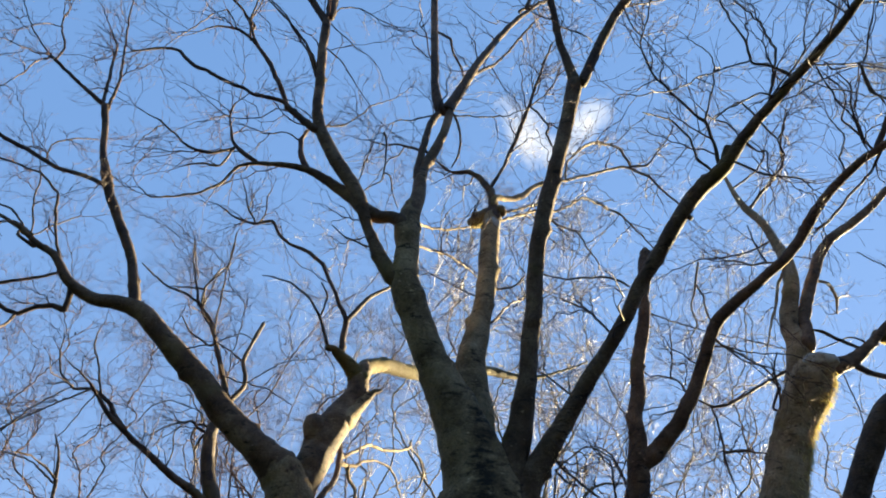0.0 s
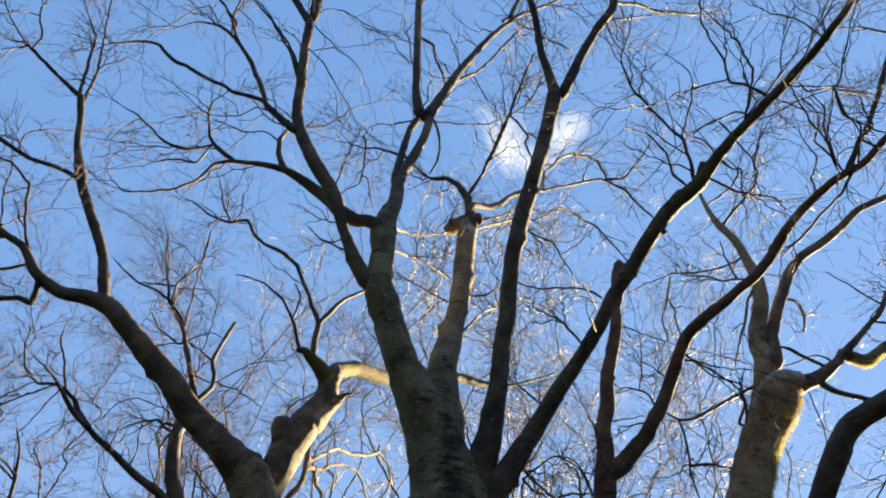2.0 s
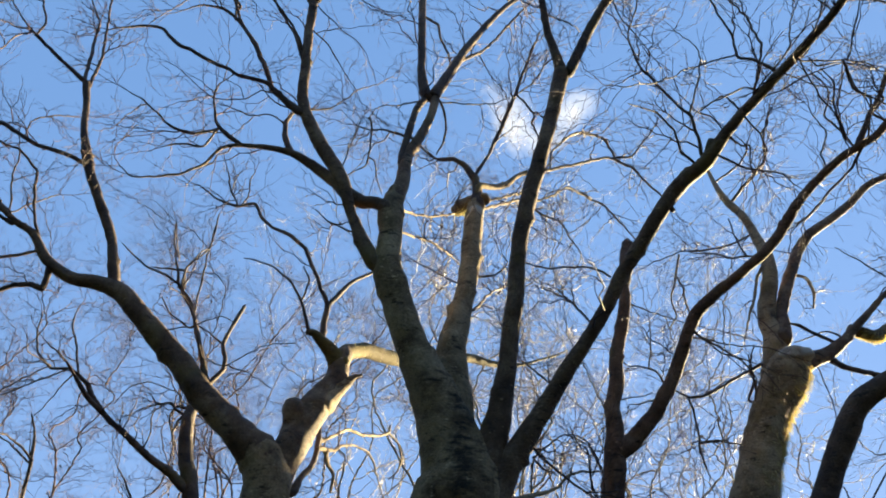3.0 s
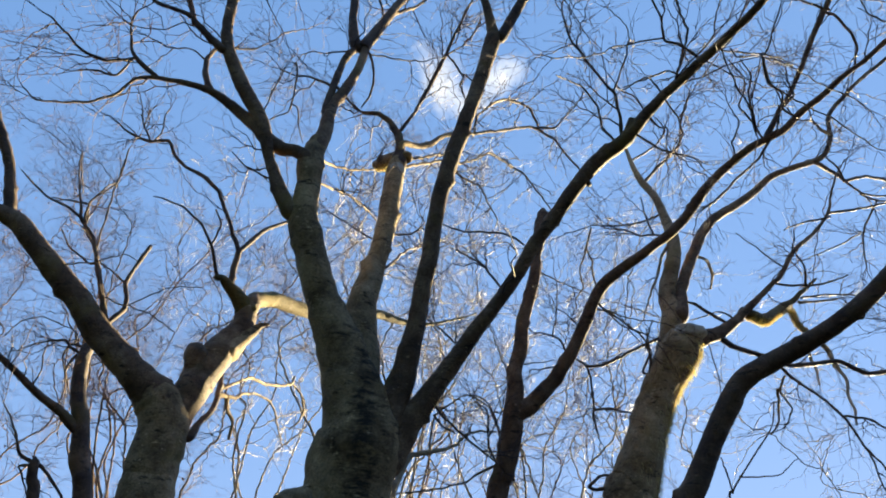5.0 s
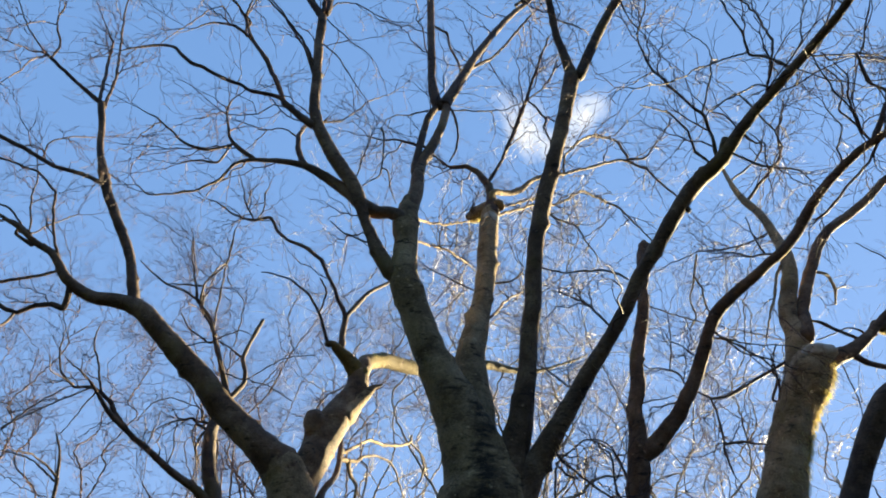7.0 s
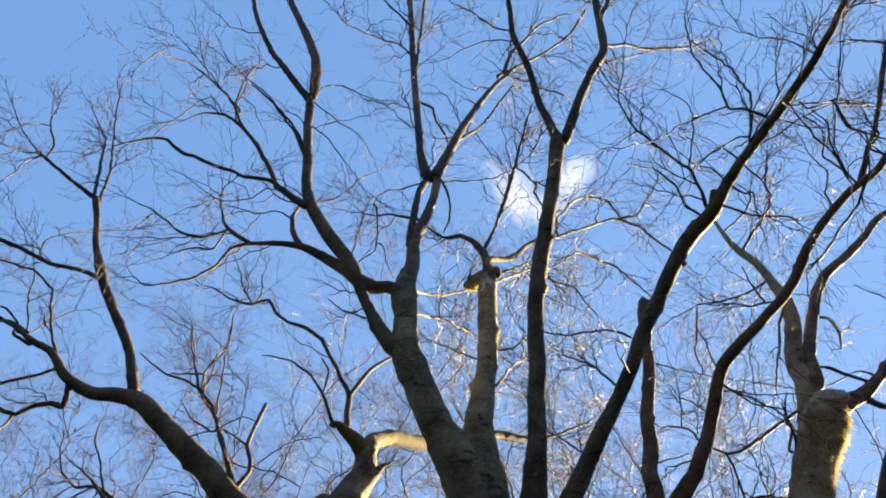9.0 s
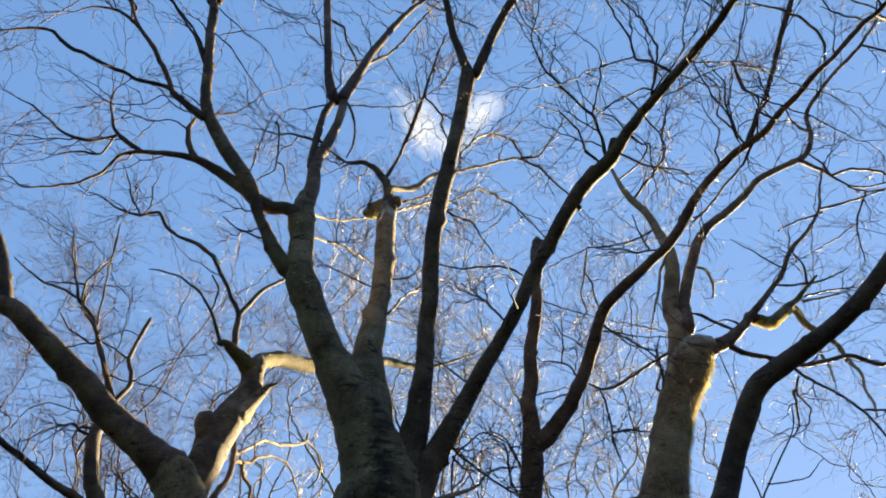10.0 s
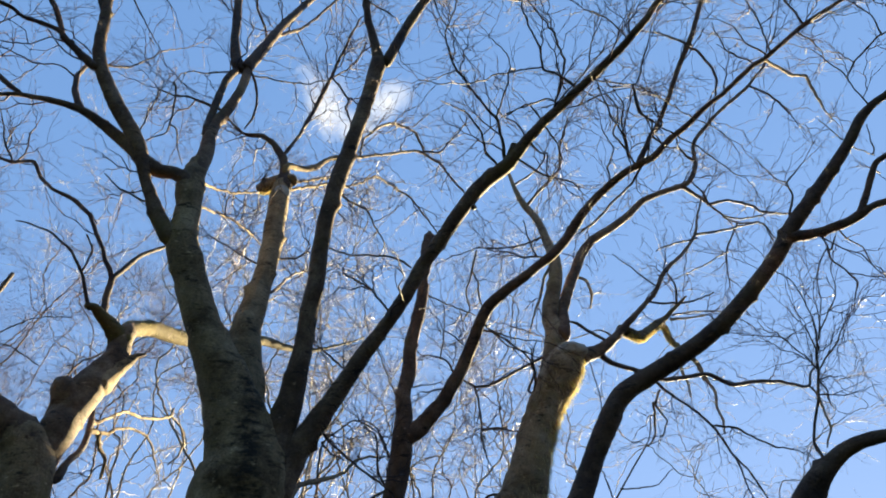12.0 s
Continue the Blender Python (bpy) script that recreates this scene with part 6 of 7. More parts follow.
bough(beech_l, l0_l, "branch", [(-4.28, 6.17, 6.61, 0.0071), (-4.28, 6.17, 6.62, 0.0077), (-4.22, 6.37, 6.92, 0.0080), (-4.16, 6.61, 7.25, 0.0067)], thin=0.7)
bough(beech_l, l0_l, "stub", [(-4.26, 6.23, 6.52, 0.0240), (-4.27, 6.23, 6.51, 0.0260), (-4.36, 6.18, 6.55, 0.0172), (-4.43, 6.15, 6.60, 0.0172), (-4.44, 6.17, 6.72, 0.0099)], thin=0.7)
bough(beech_l, l0_l, "branch", [(-3.93, 6.33, 6.26, 0.0133), (-3.95, 6.33, 6.25, 0.0145), (-4.21, 6.33, 6.16, 0.0169), (-4.55, 6.36, 6.13, 0.0169), (-4.72, 6.36, 6.12, 0.0144)], True, thin=0.7)
bough(beech_l, l0_l, "branch", [(-4.26, 6.36, 5.76, 0.0151), (-4.26, 6.36, 5.75, 0.0164), (-4.26, 6.30, 5.61, 0.0137), (-4.29, 6.22, 5.48, 0.0111)], True, thin=0.7)
bough(beech_l, l0_l, "branch", [(-2.56, 6.71, 6.29, 0.0093), (-2.56, 6.70, 6.29, 0.0101), (-2.68, 6.57, 6.22, 0.0099), (-2.79, 6.39, 6.12, 0.0060)], thin=0.7)
bough(beech_l, l0_l, "branch", [(-2.37, 6.69, 5.77, 0.0089), (-2.36, 6.69, 5.78, 0.0097), (-2.38, 6.74, 6.18, 0.0100), (-2.39, 6.79, 6.60, 0.0081), (-2.41, 6.89, 7.24, 0.0052)], thin=0.7)
bough(beech_l, l2d_l, "branch", [(-2.16, 6.73, 7.22, 0.0099), (-2.16, 6.73, 7.22, 0.0108), (-2.25, 6.64, 7.38, 0.0108), (-2.27, 6.57, 7.53, 0.0085), (-2.34, 6.46, 7.70, 0.0051)], thin=0.7)
bough(beech_l, l2d_l, "branch", [(-2.13, 6.74, 7.23, 0.0078), (-2.13, 6.74, 7.25, 0.0085), (-2.09, 6.80, 7.45, 0.0087), (-2.13, 6.88, 7.77, 0.0089), (-2.12, 6.95, 7.97, 0.0054)], thin=0.7)

beech_m = tree(-2.38, 9.72, "thin beech tree with a broken sunlit top")
m0_m = bough(beech_m, beech_m, "trunk", [(-2.38, 9.72, -0.12, 0.190), (-2.39, 9.72, 0.35, 0.132), (-2.55, 9.67, 2.22, 0.117), (-2.69, 9.63, 4.03, 0.108), (-2.84, 9.59, 4.59, 0.111), (-2.92, 9.56, 5.00, 0.103), (-3.05, 9.52, 5.42, 0.091), (-3.10, 9.51, 5.84, 0.086), (-3.07, 9.52, 6.06, 0.073)], mat=BRANCH_BARK, thin=0.3)
m1_m = bough(beech_m, beech_m, "limb", [(-2.87, 9.60, 4.86, 0.071), (-2.91, 9.57, 4.89, 0.078), (-3.14, 9.41, 5.08, 0.056), (-3.37, 9.23, 5.20, 0.047), (-3.61, 8.99, 5.37, 0.040), (-3.84, 8.75, 5.52, 0.036), (-4.06, 8.48, 5.70, 0.029)], True)
bough(beech_m, m1_m, "branch", [(-3.89, 8.68, 5.56, 0.029), (-3.90, 8.67, 5.57, 0.044), (-4.02, 8.58, 5.72, 0.037), (-4.08, 8.51, 5.84, 0.027), (-4.19, 8.42, 5.92, 0.023), (-4.29, 8.33, 5.95, 0.020), (-4.42, 8.20, 5.89, 0.0168), (-4.55, 8.06, 6.02, 0.0138), (-4.60, 7.94, 6.26, 0.0113), (-4.57, 7.88, 6.46, 0.0071)])
bough(beech_m, m1_m, "branch", [(-4.19, 8.41, 5.92, 0.0131), (-4.19, 8.41, 5.94, 0.0142), (-4.31, 8.42, 6.30, 0.0145), (-4.46, 8.43, 6.63, 0.0120), (-4.49, 8.49, 6.92, 0.0077)])
bough(beech_m, m1_m, "branch", [(-4.28, 8.34, 5.95, 0.0105), (-4.28, 8.33, 5.94, 0.0114), (-4.56, 7.98, 5.53, 0.0107), (-4.75, 7.61, 5.11, 0.0079)])
bough(beech_m, m0_m, "branch", [(-3.08, 9.51, 5.99, 0.0167), (-3.11, 9.50, 6.00, 0.0182), (-3.30, 9.53, 6.03, 0.0151), (-3.39, 9.62, 5.91, 0.0122), (-3.36, 9.84, 5.73, 0.0077)])
bough(beech_m, m0_m, "branch", [(-3.09, 9.52, 5.89, 0.020), (-3.13, 9.50, 5.90, 0.022), (-3.25, 9.40, 5.93, 0.0186), (-3.32, 9.33, 6.00, 0.0153), (-3.45, 9.19, 5.91, 0.0122), (-3.57, 9.05, 5.79, 0.0094), (-3.68, 8.87, 5.58, 0.0055)])
bough(beech_m, m0_m, "branch", [(-3.12, 9.50, 5.90, 0.0172), (-3.16, 9.49, 5.89, 0.0187), (-3.23, 9.49, 5.80, 0.0185), (-3.26, 9.51, 5.65, 0.0152), (-3.23, 9.57, 5.50, 0.0077)])
bough(beech_m, m1_m, "branch", [(-3.45, 9.15, 5.22, 0.0107), (-3.46, 9.15, 5.22, 0.0116), (-3.46, 9.25, 5.50, 0.0094), (-3.52, 9.35, 5.81, 0.0096), (-3.55, 9.44, 6.06, 0.0059)])

beech_n = tree(-2.59, 8.63, "small bare beech tree with crooked sunlit branches")
n0_n = bough(beech_n, beech_n, "trunk", [(-2.59, 8.63, -0.12, 0.114), (-2.60, 8.62, 0.35, 0.080), (-2.74, 8.58, 2.05, 0.070), (-2.86, 8.53, 3.73, 0.065), (-2.93, 8.51, 4.01, 0.055), (-2.95, 8.50, 4.19, 0.052)], mat=BRANCH_BARK, thin=0.3)
bough(beech_n, n0_n, "branch", [(-2.93, 8.52, 4.16, 0.024), (-2.95, 8.50, 4.17, 0.027), (-3.09, 8.41, 4.24, 0.0174), (-3.15, 8.33, 4.40, 0.0147), (-3.22, 8.25, 4.55, 0.0099), (-3.30, 8.16, 4.66, 0.0062)])
bough(beech_n, n0_n, "branch", [(-2.96, 8.50, 4.21, 0.022), (-2.93, 8.51, 4.19, 0.023), (-2.78, 8.60, 4.05, 0.020), (-2.64, 8.71, 3.87, 0.0149)])
bough(beech_n, n0_n, "branch", [(-2.93, 8.50, 4.15, 0.0187), (-2.96, 8.50, 4.15, 0.020), (-3.09, 8.52, 4.13, 0.0122), (-3.03, 8.69, 3.97, 0.0100)])

beech_o = tree(-4.85, 9.88, "thin bare beech sapling with fine reddish twigs")
o0_o = bough(beech_o, beech_o, "trunk", [(-4.85, 9.88, -0.12, 0.044), (-4.86, 9.87, 0.35, 0.030), (-4.97, 9.81, 2.81, 0.027), (-5.07, 9.76, 5.10, 0.025), (-5.10, 9.75, 5.36, 0.025), (-5.12, 9.74, 5.55, 0.022), (-5.16, 9.72, 5.74, 0.0156), (-5.25, 9.67, 5.96, 0.0100)], mat=BRANCH_BARK, thin=0.3)
bough(beech_o, o0_o, "branch", [(-5.10, 9.76, 5.35, 0.0200), (-5.10, 9.75, 5.36, 0.022), (-5.20, 9.58, 5.48, 0.0152), (-5.31, 9.35, 5.54, 0.0121), (-5.43, 9.10, 5.48, 0.0074)])

beech_s = tree(4.14, 8.00, "thin forked sapling with bare upright twigs")
s0_s = bough(beech_s, beech_s, "trunk", [(4.14, 8.00, -0.12, 0.022), (4.15, 8.00, 0.35, 0.0154), (4.32, 7.90, 2.13, 0.0136), (4.47, 7.81, 3.88, 0.0126), (4.52, 7.78, 4.06, 0.0128), (4.64, 7.71, 4.24, 0.0104), (4.80, 7.61, 4.46, 0.0105), (4.99, 7.49, 4.73, 0.0083), (5.06, 7.44, 5.01, 0.0067)], mat=BRANCH_BARK, thin=0.3)
bough(beech_s, s0_s, "branch", [(4.52, 7.78, 4.05, 0.0095), (4.52, 7.78, 4.06, 0.0103), (4.58, 7.95, 4.36, 0.0107), (4.63, 8.07, 4.55, 0.0069)], thin=0.55)
bough(beech_s, s0_s, "branch", [(4.62, 7.73, 4.22, 0.0075), (4.62, 7.72, 4.22, 0.0081), (4.73, 7.60, 4.17, 0.0080), (4.88, 7.36, 4.14, 0.0063), (4.97, 7.14, 4.25, 0.0046)], thin=0.55)

# slighter side branches of the near trees
bough(beech_l, l0_l, "branch", [(-2.76, 6.61, 6.89, 0.0094), (-2.79, 6.90, 6.75, 0.0085), (-2.79, 7.04, 6.68, 0.0075), (-2.95, 7.16, 6.65, 0.0065), (-3.16, 7.24, 6.68, 0.0054)], thin=0.35)
bough(beech_l, l0_l, "branch", [(-2.12, 6.73, 5.08, 0.0138), (-2.24, 6.68, 5.39, 0.0131), (-2.37, 6.62, 5.75, 0.0123), (-2.49, 6.59, 5.92, 0.0113), (-2.49, 6.53, 6.19, 0.0104), (-2.30, 6.51, 6.46, 0.0094), (-2.25, 6.43, 6.84, 0.0085)], thin=0.35)
bough(beech_l, l0_l, "branch", [(-2.31, 6.65, 5.58, 0.0114), (-2.37, 6.65, 5.57, 0.0114), (-2.56, 6.57, 5.68, 0.0089), (-2.65, 6.48, 5.81, 0.0063)], thin=0.35)
bough(beech_l, l0_l, "branch", [(-2.66, 6.64, 5.46, 0.0085), (-2.61, 6.60, 5.48, 0.0085), (-2.31, 6.48, 5.47, 0.0071), (-1.97, 6.33, 5.49, 0.0058), (-1.83, 6.31, 5.43, 0.0045)], thin=0.35)
bough(beech_l, l0_l, "branch", [(-2.18, 6.72, 5.24, 0.0070), (-2.14, 6.70, 5.23, 0.0070), (-1.90, 6.60, 5.12, 0.0060), (-1.47, 6.21, 5.12, 0.0050), (-1.14, 5.99, 5.03, 0.0041)], thin=0.35)
bough(beech_l, l0_l, "branch", [(-1.90, 6.60, 5.12, 0.0068), (-1.66, 6.61, 5.03, 0.0056), (-1.45, 6.65, 4.91, 0.0043)], thin=0.35)
bough(beech_m, m1_m, "branch", [(-4.23, 8.39, 5.93, 0.0103), (-4.64, 8.62, 5.46, 0.0056)], thin=0.35)
bough(beech_m, m1_m, "branch", [(-4.75, 7.62, 5.10, 0.0121), (-4.21, 7.17, 5.15, 0.0090), (-3.64, 6.73, 5.15, 0.0061)], thin=0.35)
bough(beech_m, m1_m, "branch", [(-3.64, 6.73, 5.15, 0.0083), (-3.76, 6.47, 5.17, 0.0063), (-3.71, 6.27, 5.23, 0.0044)], thin=0.35)
bough(beech_o, o0_o, "branch", [(-5.10, 9.75, 5.33, 0.0148), (-5.16, 9.78, 5.35, 0.0149), (-5.59, 9.91, 5.69, 0.0119), (-6.22, 10.15, 5.94, 0.0087)], thin=0.35)
bough(beech_m, m0_m, "branch", [(-3.26, 9.52, 6.02, 0.0095), (-3.25, 9.46, 6.18, 0.0095), (-3.71, 9.46, 6.36, 0.0085), (-4.02, 9.56, 6.33, 0.0074), (-4.24, 9.78, 6.18, 0.0063)], thin=0.35)
bough(beech_a, a1r_a, "branch", [(-0.51, 4.55, 6.43, 0.0097), (-0.49, 4.56, 6.40, 0.0097), (-0.49, 4.64, 6.11, 0.0081), (-0.52, 4.67, 5.99, 0.0066), (-0.66, 4.67, 5.86, 0.0052)], thin=0.35)
bough(beech_a, a1d_a, "branch", [(-0.76, 4.63, 5.89, 0.0070), (-0.71, 4.62, 5.90, 0.0070), (-0.62, 4.45, 6.07, 0.0054), (-0.55, 4.34, 6.19, 0.0038)], thin=0.35)
bough(beech_a, a1r_a, "branch", [(-0.50, 4.65, 6.05, 0.0071), (-0.46, 4.69, 6.06, 0.0072), (-0.44, 4.87, 6.02, 0.0057), (-0.40, 5.03, 5.98, 0.0041)], thin=0.35)
bough(beech_a, a1d_a, "branch", [(-0.54, 4.72, 5.33, 0.0089), (-0.60, 4.76, 5.34, 0.0090), (-0.78, 4.80, 5.47, 0.0071), (-0.92, 4.82, 5.62, 0.0051)], thin=0.35)
bough(beech_b, b0_b, "branch", [(2.12, 6.74, 6.01, 0.0089), (2.15, 6.75, 6.02, 0.0090), (2.55, 6.99, 6.04, 0.0078), (3.07, 7.27, 6.08, 0.0066), (4.09, 7.76, 6.16, 0.0055)], thin=0.35)
bough(beech_b, b0_b, "branch", [(1.86, 6.77, 4.89, 0.0082), (1.90, 6.76, 4.89, 0.0082), (2.23, 6.66, 4.92, 0.0045)], thin=0.35)
bough(beech_b, b2_b, "branch", [(2.63, 6.35, 5.44, 0.0109), (2.92, 6.44, 5.31, 0.0097), (3.17, 6.54, 5.19, 0.0085), (3.26, 6.61, 5.09, 0.0072), (3.26, 6.75, 4.91, 0.0060)], thin=0.35)
bough(beech_b, b2_b, "branch", [(3.18, 5.98, 6.09, 0.0111), (3.18, 5.97, 6.11, 0.0111), (3.11, 5.92, 6.26, 0.0087), (3.04, 5.84, 6.46, 0.0062)], thin=0.35)
bough(beech_c, c0_c, "branch", [(2.89, 7.42, 4.75, 0.0145), (3.01, 7.28, 4.72, 0.0142), (3.19, 7.13, 4.61, 0.0076)], thin=0.35)
bough(beech_c, c3_c, "branch", [(4.51, 6.97, 5.77, 0.0120), (4.44, 6.95, 5.81, 0.0120), (4.31, 6.95, 5.83, 0.0093), (4.01, 7.04, 5.76, 0.0066)], thin=0.35)
bough(beech_c, c3_c, "branch", [(4.14, 7.00, 5.53, 0.0074), (4.15, 7.02, 5.45, 0.0073), (4.24, 7.11, 5.09, 0.0059), (4.22, 7.19, 4.80, 0.0045)], thin=0.35)
bough(beech_c, c4_c, "branch", [(5.19, 7.45, 5.15, 0.0171), (5.17, 7.47, 5.18, 0.0172), (5.34, 7.86, 4.96, 0.0136), (5.35, 8.08, 4.87, 0.0098)], mat=BARK, thin=0.35)
bough(beech_c, c3_c, "branch", [(5.70, 7.35, 6.35, 0.0185), (5.70, 7.35, 6.32, 0.0185), (5.92, 6.98, 6.18, 0.0098)], mat=BARK, thin=0.35)
bough(beech_c, c3_c, "branch", [(5.93, 6.68, 7.24, 0.0186), (6.49, 6.59, 7.35, 0.0146), (6.89, 6.50, 7.45, 0.0105)], thin=0.35)
bough(beech_b, b2_b, "branch", [(4.94, 3.98, 7.31, 0.0086), (4.79, 4.06, 7.56, 0.0075), (4.75, 4.05, 7.76, 0.0062), (4.73, 4.03, 7.96, 0.0049)], thin=0.35)
bough(beech_d, d0_d, "branch", [(4.77, 4.04, 5.73, 0.0076), (4.60, 4.00, 5.75, 0.0058), (4.38, 3.90, 5.83, 0.0041)], thin=0.35)
bough(beech_d, d0_d, "branch", [(5.30, 3.71, 6.01, 0.0064), (5.29, 3.72, 6.03, 0.0064), (5.18, 3.79, 6.35, 0.0042)], thin=0.35)
bough(beech_d, d0_d, "branch", [(5.29, 3.73, 6.01, 0.0077), (5.67, 3.80, 6.00, 0.0043)], thin=0.35)
bough(beech_d, d0_d, "branch", [(5.64, 3.80, 6.01, 0.0078), (5.63, 3.76, 6.01, 0.0078), (5.41, 3.54, 6.08, 0.0042)], thin=0.35)
bough(beech_d, d2_d, "branch", [(5.04, 4.18, 5.12, 0.0099), (5.08, 4.17, 5.13, 0.0099), (5.13, 4.12, 5.25, 0.0055)], thin=0.35)
bough(beech_c, c2_c, "branch", [(6.51, 6.88, 7.98, 0.0200), (6.33, 6.71, 8.03, 0.0153), (6.07, 6.55, 8.06, 0.0107)], thin=0.35)
bough(beech_a, a4_a, "branch", [(2.87, 3.34, 5.79, 0.0107), (2.92, 3.43, 5.65, 0.0091), (3.03, 3.45, 5.57, 0.0075), (3.01, 3.65, 5.32, 0.0059)], thin=0.35)
bough(beech_a, a4_a, "branch", [(2.96, 3.75, 5.46, 0.0088), (2.86, 3.59, 5.68, 0.0075), (2.86, 3.50, 5.77, 0.0061), (2.76, 3.44, 5.87, 0.0048)], thin=0.35)
bough(beech_c, c3_c, "branch", [(5.25, 6.85, 6.49, 0.0106), (5.16, 6.84, 6.49, 0.0106), (4.83, 6.68, 6.60, 0.0081), (4.51, 6.55, 6.67, 0.0056)], thin=0.35)

# the healed wound: a swollen collar round a pale bare face, and moss below it
lump(c0_c, "wound", (3.9, 6.9, 5.51), (0.19, 0.12, 0.1), WOUND, "pale bare healed wound face")
moss_on(c0_c, [(3.12, 7.37, 3.72, 0.259), (3.19, 7.34, 3.92, 0.251), (3.29, 7.29, 4.20, 0.220), (3.39, 7.25, 4.50, 0.200), (3.50, 7.20, 4.80, 0.195)], (0.9, -0.2, 0), 700, 0.1)
moss_on(c0_c, [(3.38, 7.25, 4.48, 0.169), (3.42, 7.23, 4.58, 0.184), (3.61, 7.15, 5.01, 0.194), (3.77, 7.07, 5.27, 0.221), (3.86, 7.02, 5.46, 0.204), (3.92, 7.00, 5.59, 0.141)], (0.9, -0.2, -0.2), 1100, 0.09)
moss_on(c3_c, [(4.73, 7.02, 5.89, 0.062), (4.88, 7.10, 5.90, 0.066), (5.04, 7.20, 5.94, 0.063), (5.33, 7.40, 6.16, 0.055), (5.63, 7.60, 6.39, 0.054)], (0.6, 0.2, -0.8), 1500, 0.04)
moss_on(c3_c, [(5.80, 7.75, 6.49, 0.051), (6.04, 8.00, 6.56, 0.053), (6.24, 8.25, 6.60, 0.050), (6.50, 8.50, 6.63, 0.047), (6.83, 8.75, 6.68, 0.045)], (0.6, 0.2, -0.8), 700, 0.03)
# bright tufts stand in for the stub's sunlit underside
moss_on(a2_a, [(0.47, 5.40, 6.24, 0.068), (0.34, 5.59, 6.33, 0.067), (0.27, 5.70, 6.38, 0.042)], (0.3, 0.2, -0.9), 1200, 0.03)
moss_on(a4_a, [(0.59, 4.92, 3.52, 0.092), (0.77, 4.84, 3.78, 0.070), (0.96, 4.74, 4.06, 0.060), (1.07, 4.67, 4.21, 0.054)], (0.8, 0.3, -0.5), 1200, 0.013)
moss_on(l2l_l, [(-0.85, 7.40, 5.73, 0.089), (-0.68, 7.73, 5.94, 0.084), (-0.53, 7.98, 6.03, 0.086), (-0.27, 8.37, 6.17, 0.086), (0.04, 8.78, 6.37, 0.082)], (-0.5, -0.3, 0.9), 2600, 0.03)
lump(a2_a, "wound", (0.44, 5.28, 5.97), (0.075, 0.06, 0.12), WOUND, "pale bare healed wound face")

# ---- an unseen evergreen hedge beyond the wood, added towards the sun: keeps the foot of the trees in shade ----
LEAF, nt, b = material("dark evergreen leaf", 0.5, 0.4)
nt.links.new(ramp(nt, tex(nt, 3, 3), [(0.3, (0.015, 0.03, 0.01)), (0.7, (0.05, 0.08, 0.025))]), b.inputs["Base Color"])


def hedge(x, y, turn_deg, length, tall, deep, leaves, label):
    """A dense row of evergreen shrubs along its own x: many small leaves on stems."""
    whole = new("unseen_shade_hedge")
    whole.location = (x, y, 0)
    tagged(whole, label, "hedge")
    n = leaves
    u = rng.uniform(-0.5, 0.5, n) * length
    v = rng.normal(size=n) * deep
    z = rng.uniform(0, 1, n) ** 0.8 * tall * (1 + 0.06 * np.sin(u * 0.9) + 0.07 * np.sin(u * 2.3 + 1))
    ca, sa = math.cos(radians(turn_deg)), math.sin(radians(turn_deg))
    c = np.stack([ca * u - sa * v, sa * u + ca * v, z], -1)
    a, e = unit(rng.normal(size=(n, 3))), rng.normal(size=(n, 3))
    e = unit(np.cross(a, e))
    size = rng.uniform(0.02, 0.05, (n, 1)) * tall
    quad = np.stack([c - a * size, c + e * size * 0.5, c + a * size, c - e * size * 0.5], 1).reshape(-1, 3)
    me = bpy.data.meshes.new("foliage")
    me.from_pydata(quad.tolist(), [], np.arange(4 * n).reshape(-1, 4).tolist())
    part("foliage", me, LEAF, whole, kind="stuff")
    for s in range(7):
        w = (s - 3) * length / 7.2
        stem = spline([(ca * w, sa * w, -0.1, 0.09), (ca * w + 0.1, sa * w, 0.35 * tall, 0.06), (ca * w, sa * w + 0.1, 0.7 * tall, 0.02)], 0.2)
        part("stem", tube_mesh("stem", stem, 8, np.zeros(3)), BROWN_BARK, whole)


hedge(0.5 + 24 * math.sin(radians(SUN_AZ)), 5.5 + 24 * math.cos(radians(SUN_AZ)), -SUN_AZ, 26, 6.3, 1.1, 24000, "tall dark evergreen hedge out of view, added to shade the trees")
# and more unseen hedges, added at the camera's back to cut the sky's fill light
for az in (118, 148, 178, 208, 238, 268, 292):
    hedge(14 * math.sin(radians(az)), 14 * math.cos(radians(az)), -az, 8.5, 11.5, 1.2, 9000, "high dark evergreen hedge out of view, added to dim fill light")

# ---- the wood behind: slighter trees, crowns showing between the near stems ----


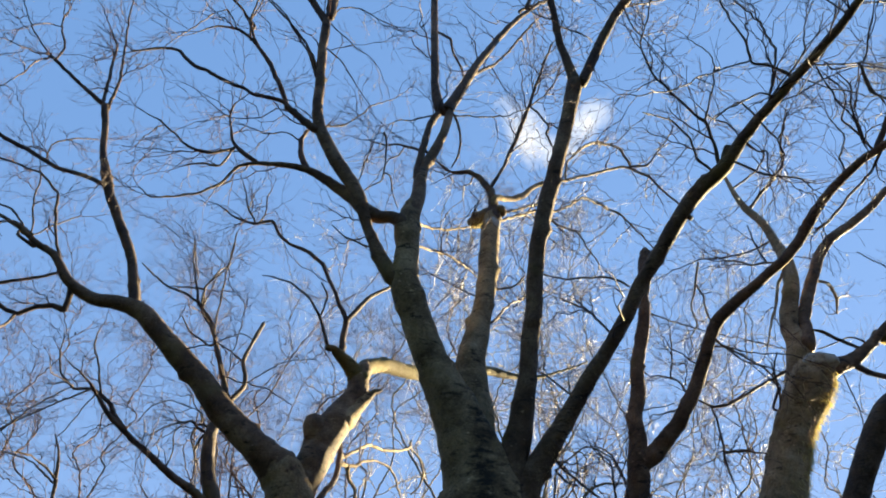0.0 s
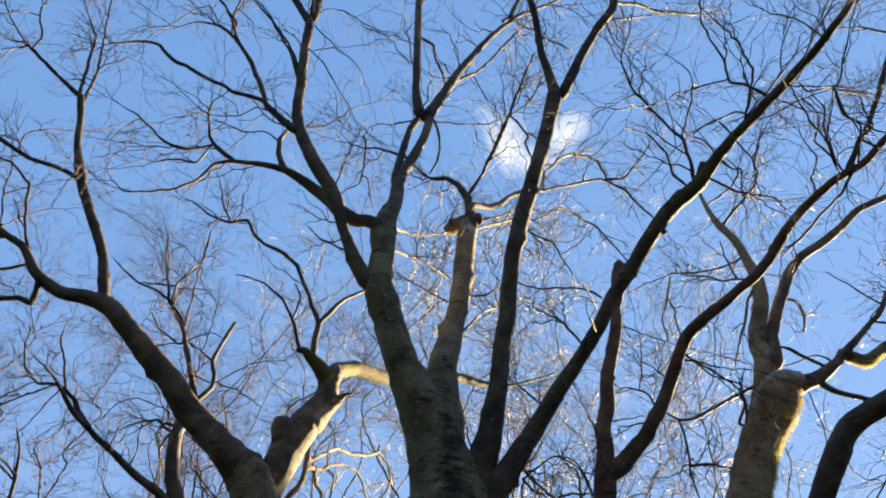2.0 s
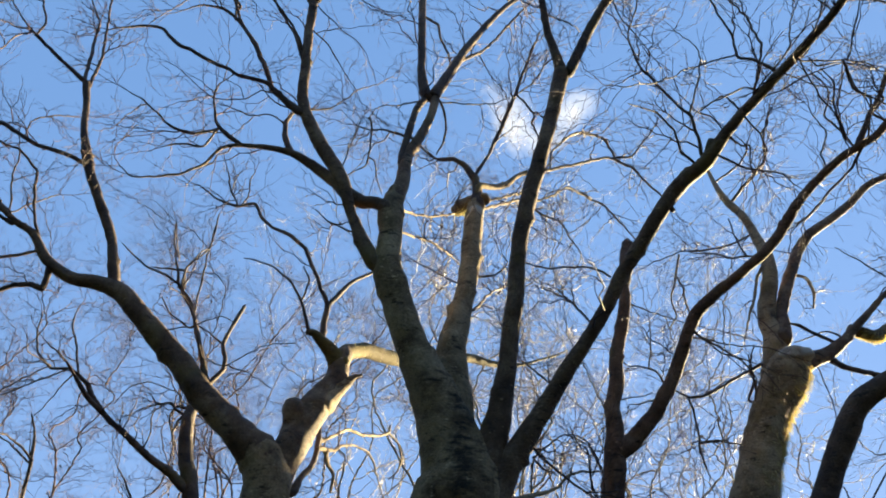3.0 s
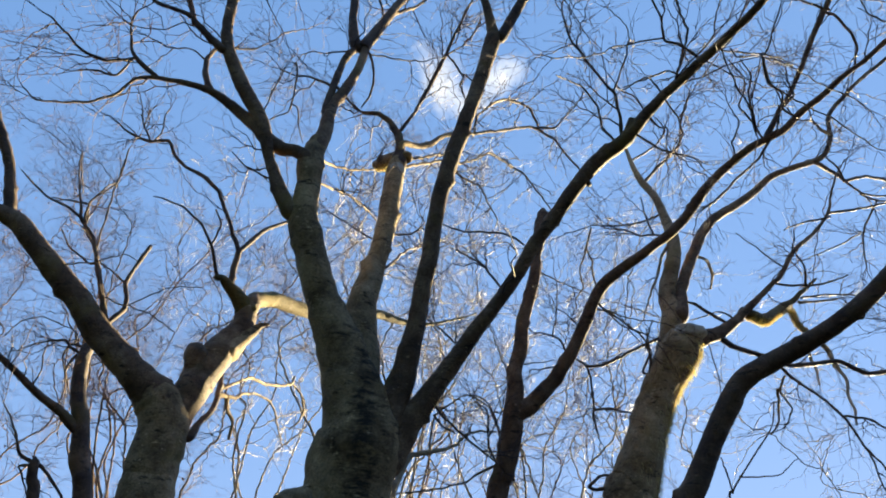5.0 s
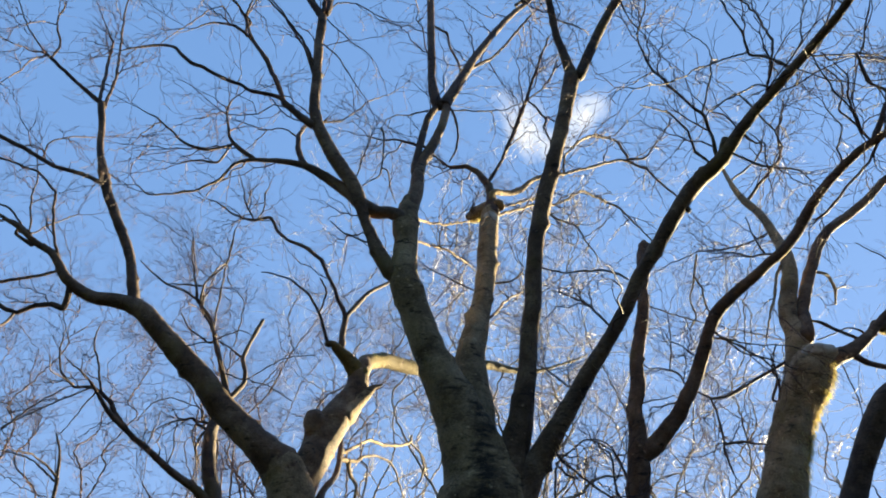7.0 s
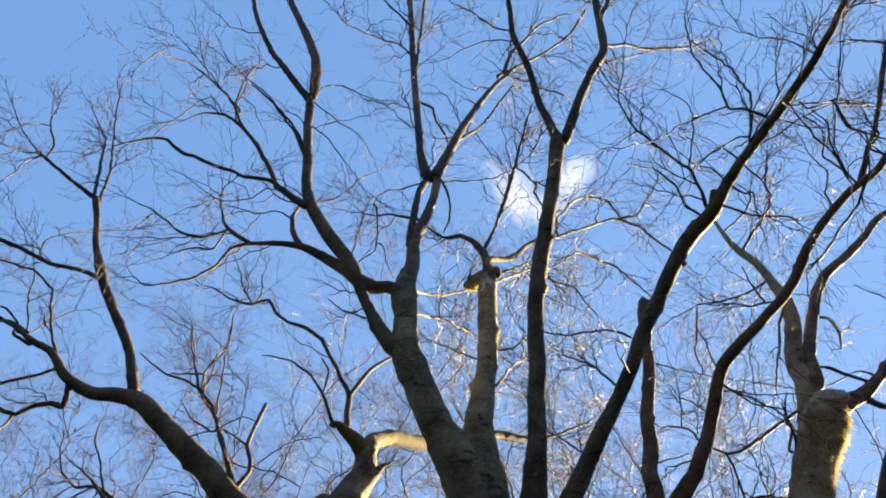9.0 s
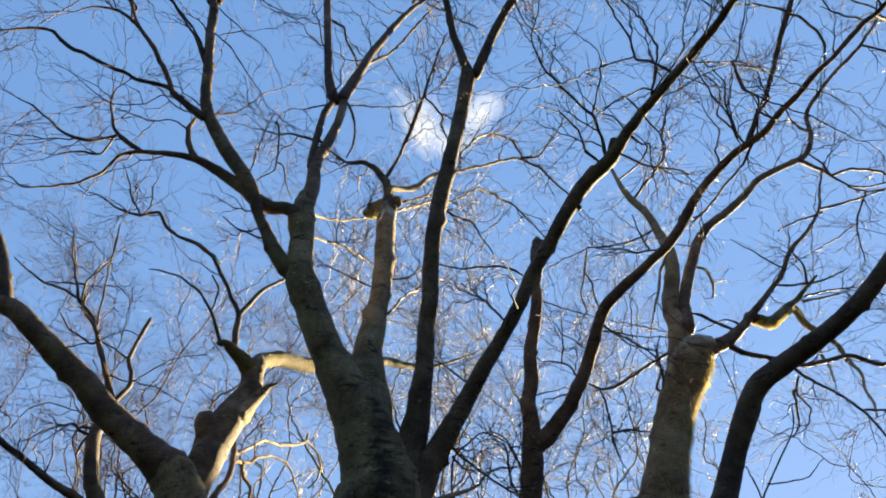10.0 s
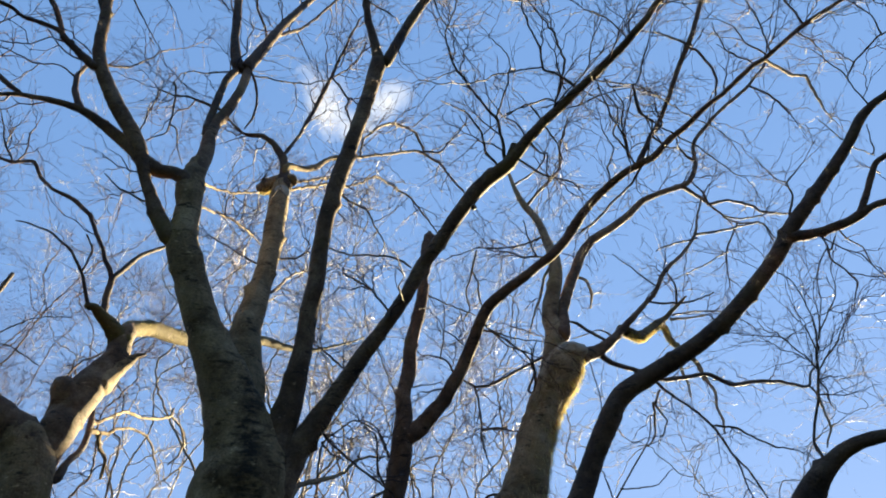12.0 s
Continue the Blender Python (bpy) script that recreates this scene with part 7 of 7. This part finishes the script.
def far_tree(x, y, tall, stems, spread, thin, pale, seed, label):
    global rng
    rng = np.random.default_rng(seed)
    whole = tree(x, y, label, "trees of the wood behind")
    split = tall * 0.26
    lean = rng.normal(size=2) * 0.25
    r = 0.0045 * tall
    top = np.array([x + lean[0], y + lean[1], split])
    bough(whole, whole, "trunk", [(x, y, -0.1, r * 1.6), (x, y, 0.4, r * 1.15), (*(0.5 * (np.array([x, y, 0]) + top)), r), (*top, r * 0.85)], mat=BROWN_BARK)
    for s in range(stems):
        a = 2 * np.pi * (s + rng.uniform(-0.3, 0.3)) / stems
        out = spread * rng.uniform(0.5, 1.0)
        end = np.array([x + out * np.cos(a), y + out * np.sin(a), tall * rng.uniform(0.75, 1.0)])
        pts = []
        bow = 0.7 * rng.normal(size=3) * np.array([1, 1, 0.3])
        for u in np.linspace(0, 1, 15):
            p = top * (1 - u) + end * u + np.array([0, 0, 0.9 * np.sin(np.pi * u)]) + bow * np.sin(2 * np.pi * u) + 0.2 * rng.normal(size=3) * min(1, 3 * u)
            pts.append((*p, r * 0.34 * (1 - u) ** 1.5 + 0.007))
        # crowns standing in sun get paler wood: the light is in the colour
        limb = bough(whole, whole, "limb", pts, mat=BARK if pale else BROWN_BARK, thin=thin)
        for i in range(4, 15, 2):
            for _ in range(2):
                p = np.array(pts[i])
                d = unit(rng.normal(size=3) * np.array([1, 1, 0.5]) + np.array([0, 0, 0.35]))
                n, size = 6, rng.uniform(1.0, 2.2) * (1.2 - 0.04 * i)
                sub = [tuple(p)]
                for k in range(1, n):
                    d = unit(d + 0.2 * rng.normal(size=3) + np.array([0, 0, 0.05]))
                    q = np.array(sub[-1][:3]) + d * size / (n - 1)
                    sub.append((*q, max(0.004, p[3] * 0.6 * (1 - k / n))))
                sub[0] = (*sub[0][:3], sub[1][3] * 1.2)
                bough(whole, limb, "branch", sub, mat=SUNLIT_TWIG if pale else BROWN_BARK, thin=thin)


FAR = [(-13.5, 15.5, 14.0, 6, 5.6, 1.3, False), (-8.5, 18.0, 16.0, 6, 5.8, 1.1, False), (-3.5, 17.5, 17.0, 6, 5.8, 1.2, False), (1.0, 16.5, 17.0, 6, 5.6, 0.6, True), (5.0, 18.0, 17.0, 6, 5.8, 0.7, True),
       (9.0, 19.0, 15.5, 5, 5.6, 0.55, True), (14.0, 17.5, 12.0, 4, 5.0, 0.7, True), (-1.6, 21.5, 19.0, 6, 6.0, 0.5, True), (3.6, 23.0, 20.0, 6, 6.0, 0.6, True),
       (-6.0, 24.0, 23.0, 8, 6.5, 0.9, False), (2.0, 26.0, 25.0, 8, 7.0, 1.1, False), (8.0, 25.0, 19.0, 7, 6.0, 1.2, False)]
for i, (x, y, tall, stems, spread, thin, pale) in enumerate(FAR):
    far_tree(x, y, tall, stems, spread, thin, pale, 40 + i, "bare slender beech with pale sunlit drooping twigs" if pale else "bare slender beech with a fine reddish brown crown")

rng = np.random.default_rng(12)
for key, origin, lines in growing.values():
    whole = key if key.parent is None else key.parent
    twigs_of(key, origin, lines, TWIG if origin[1] < 12 else SUNLIT_TWIG if "pale" in whole["label"] else FAR_TWIG)
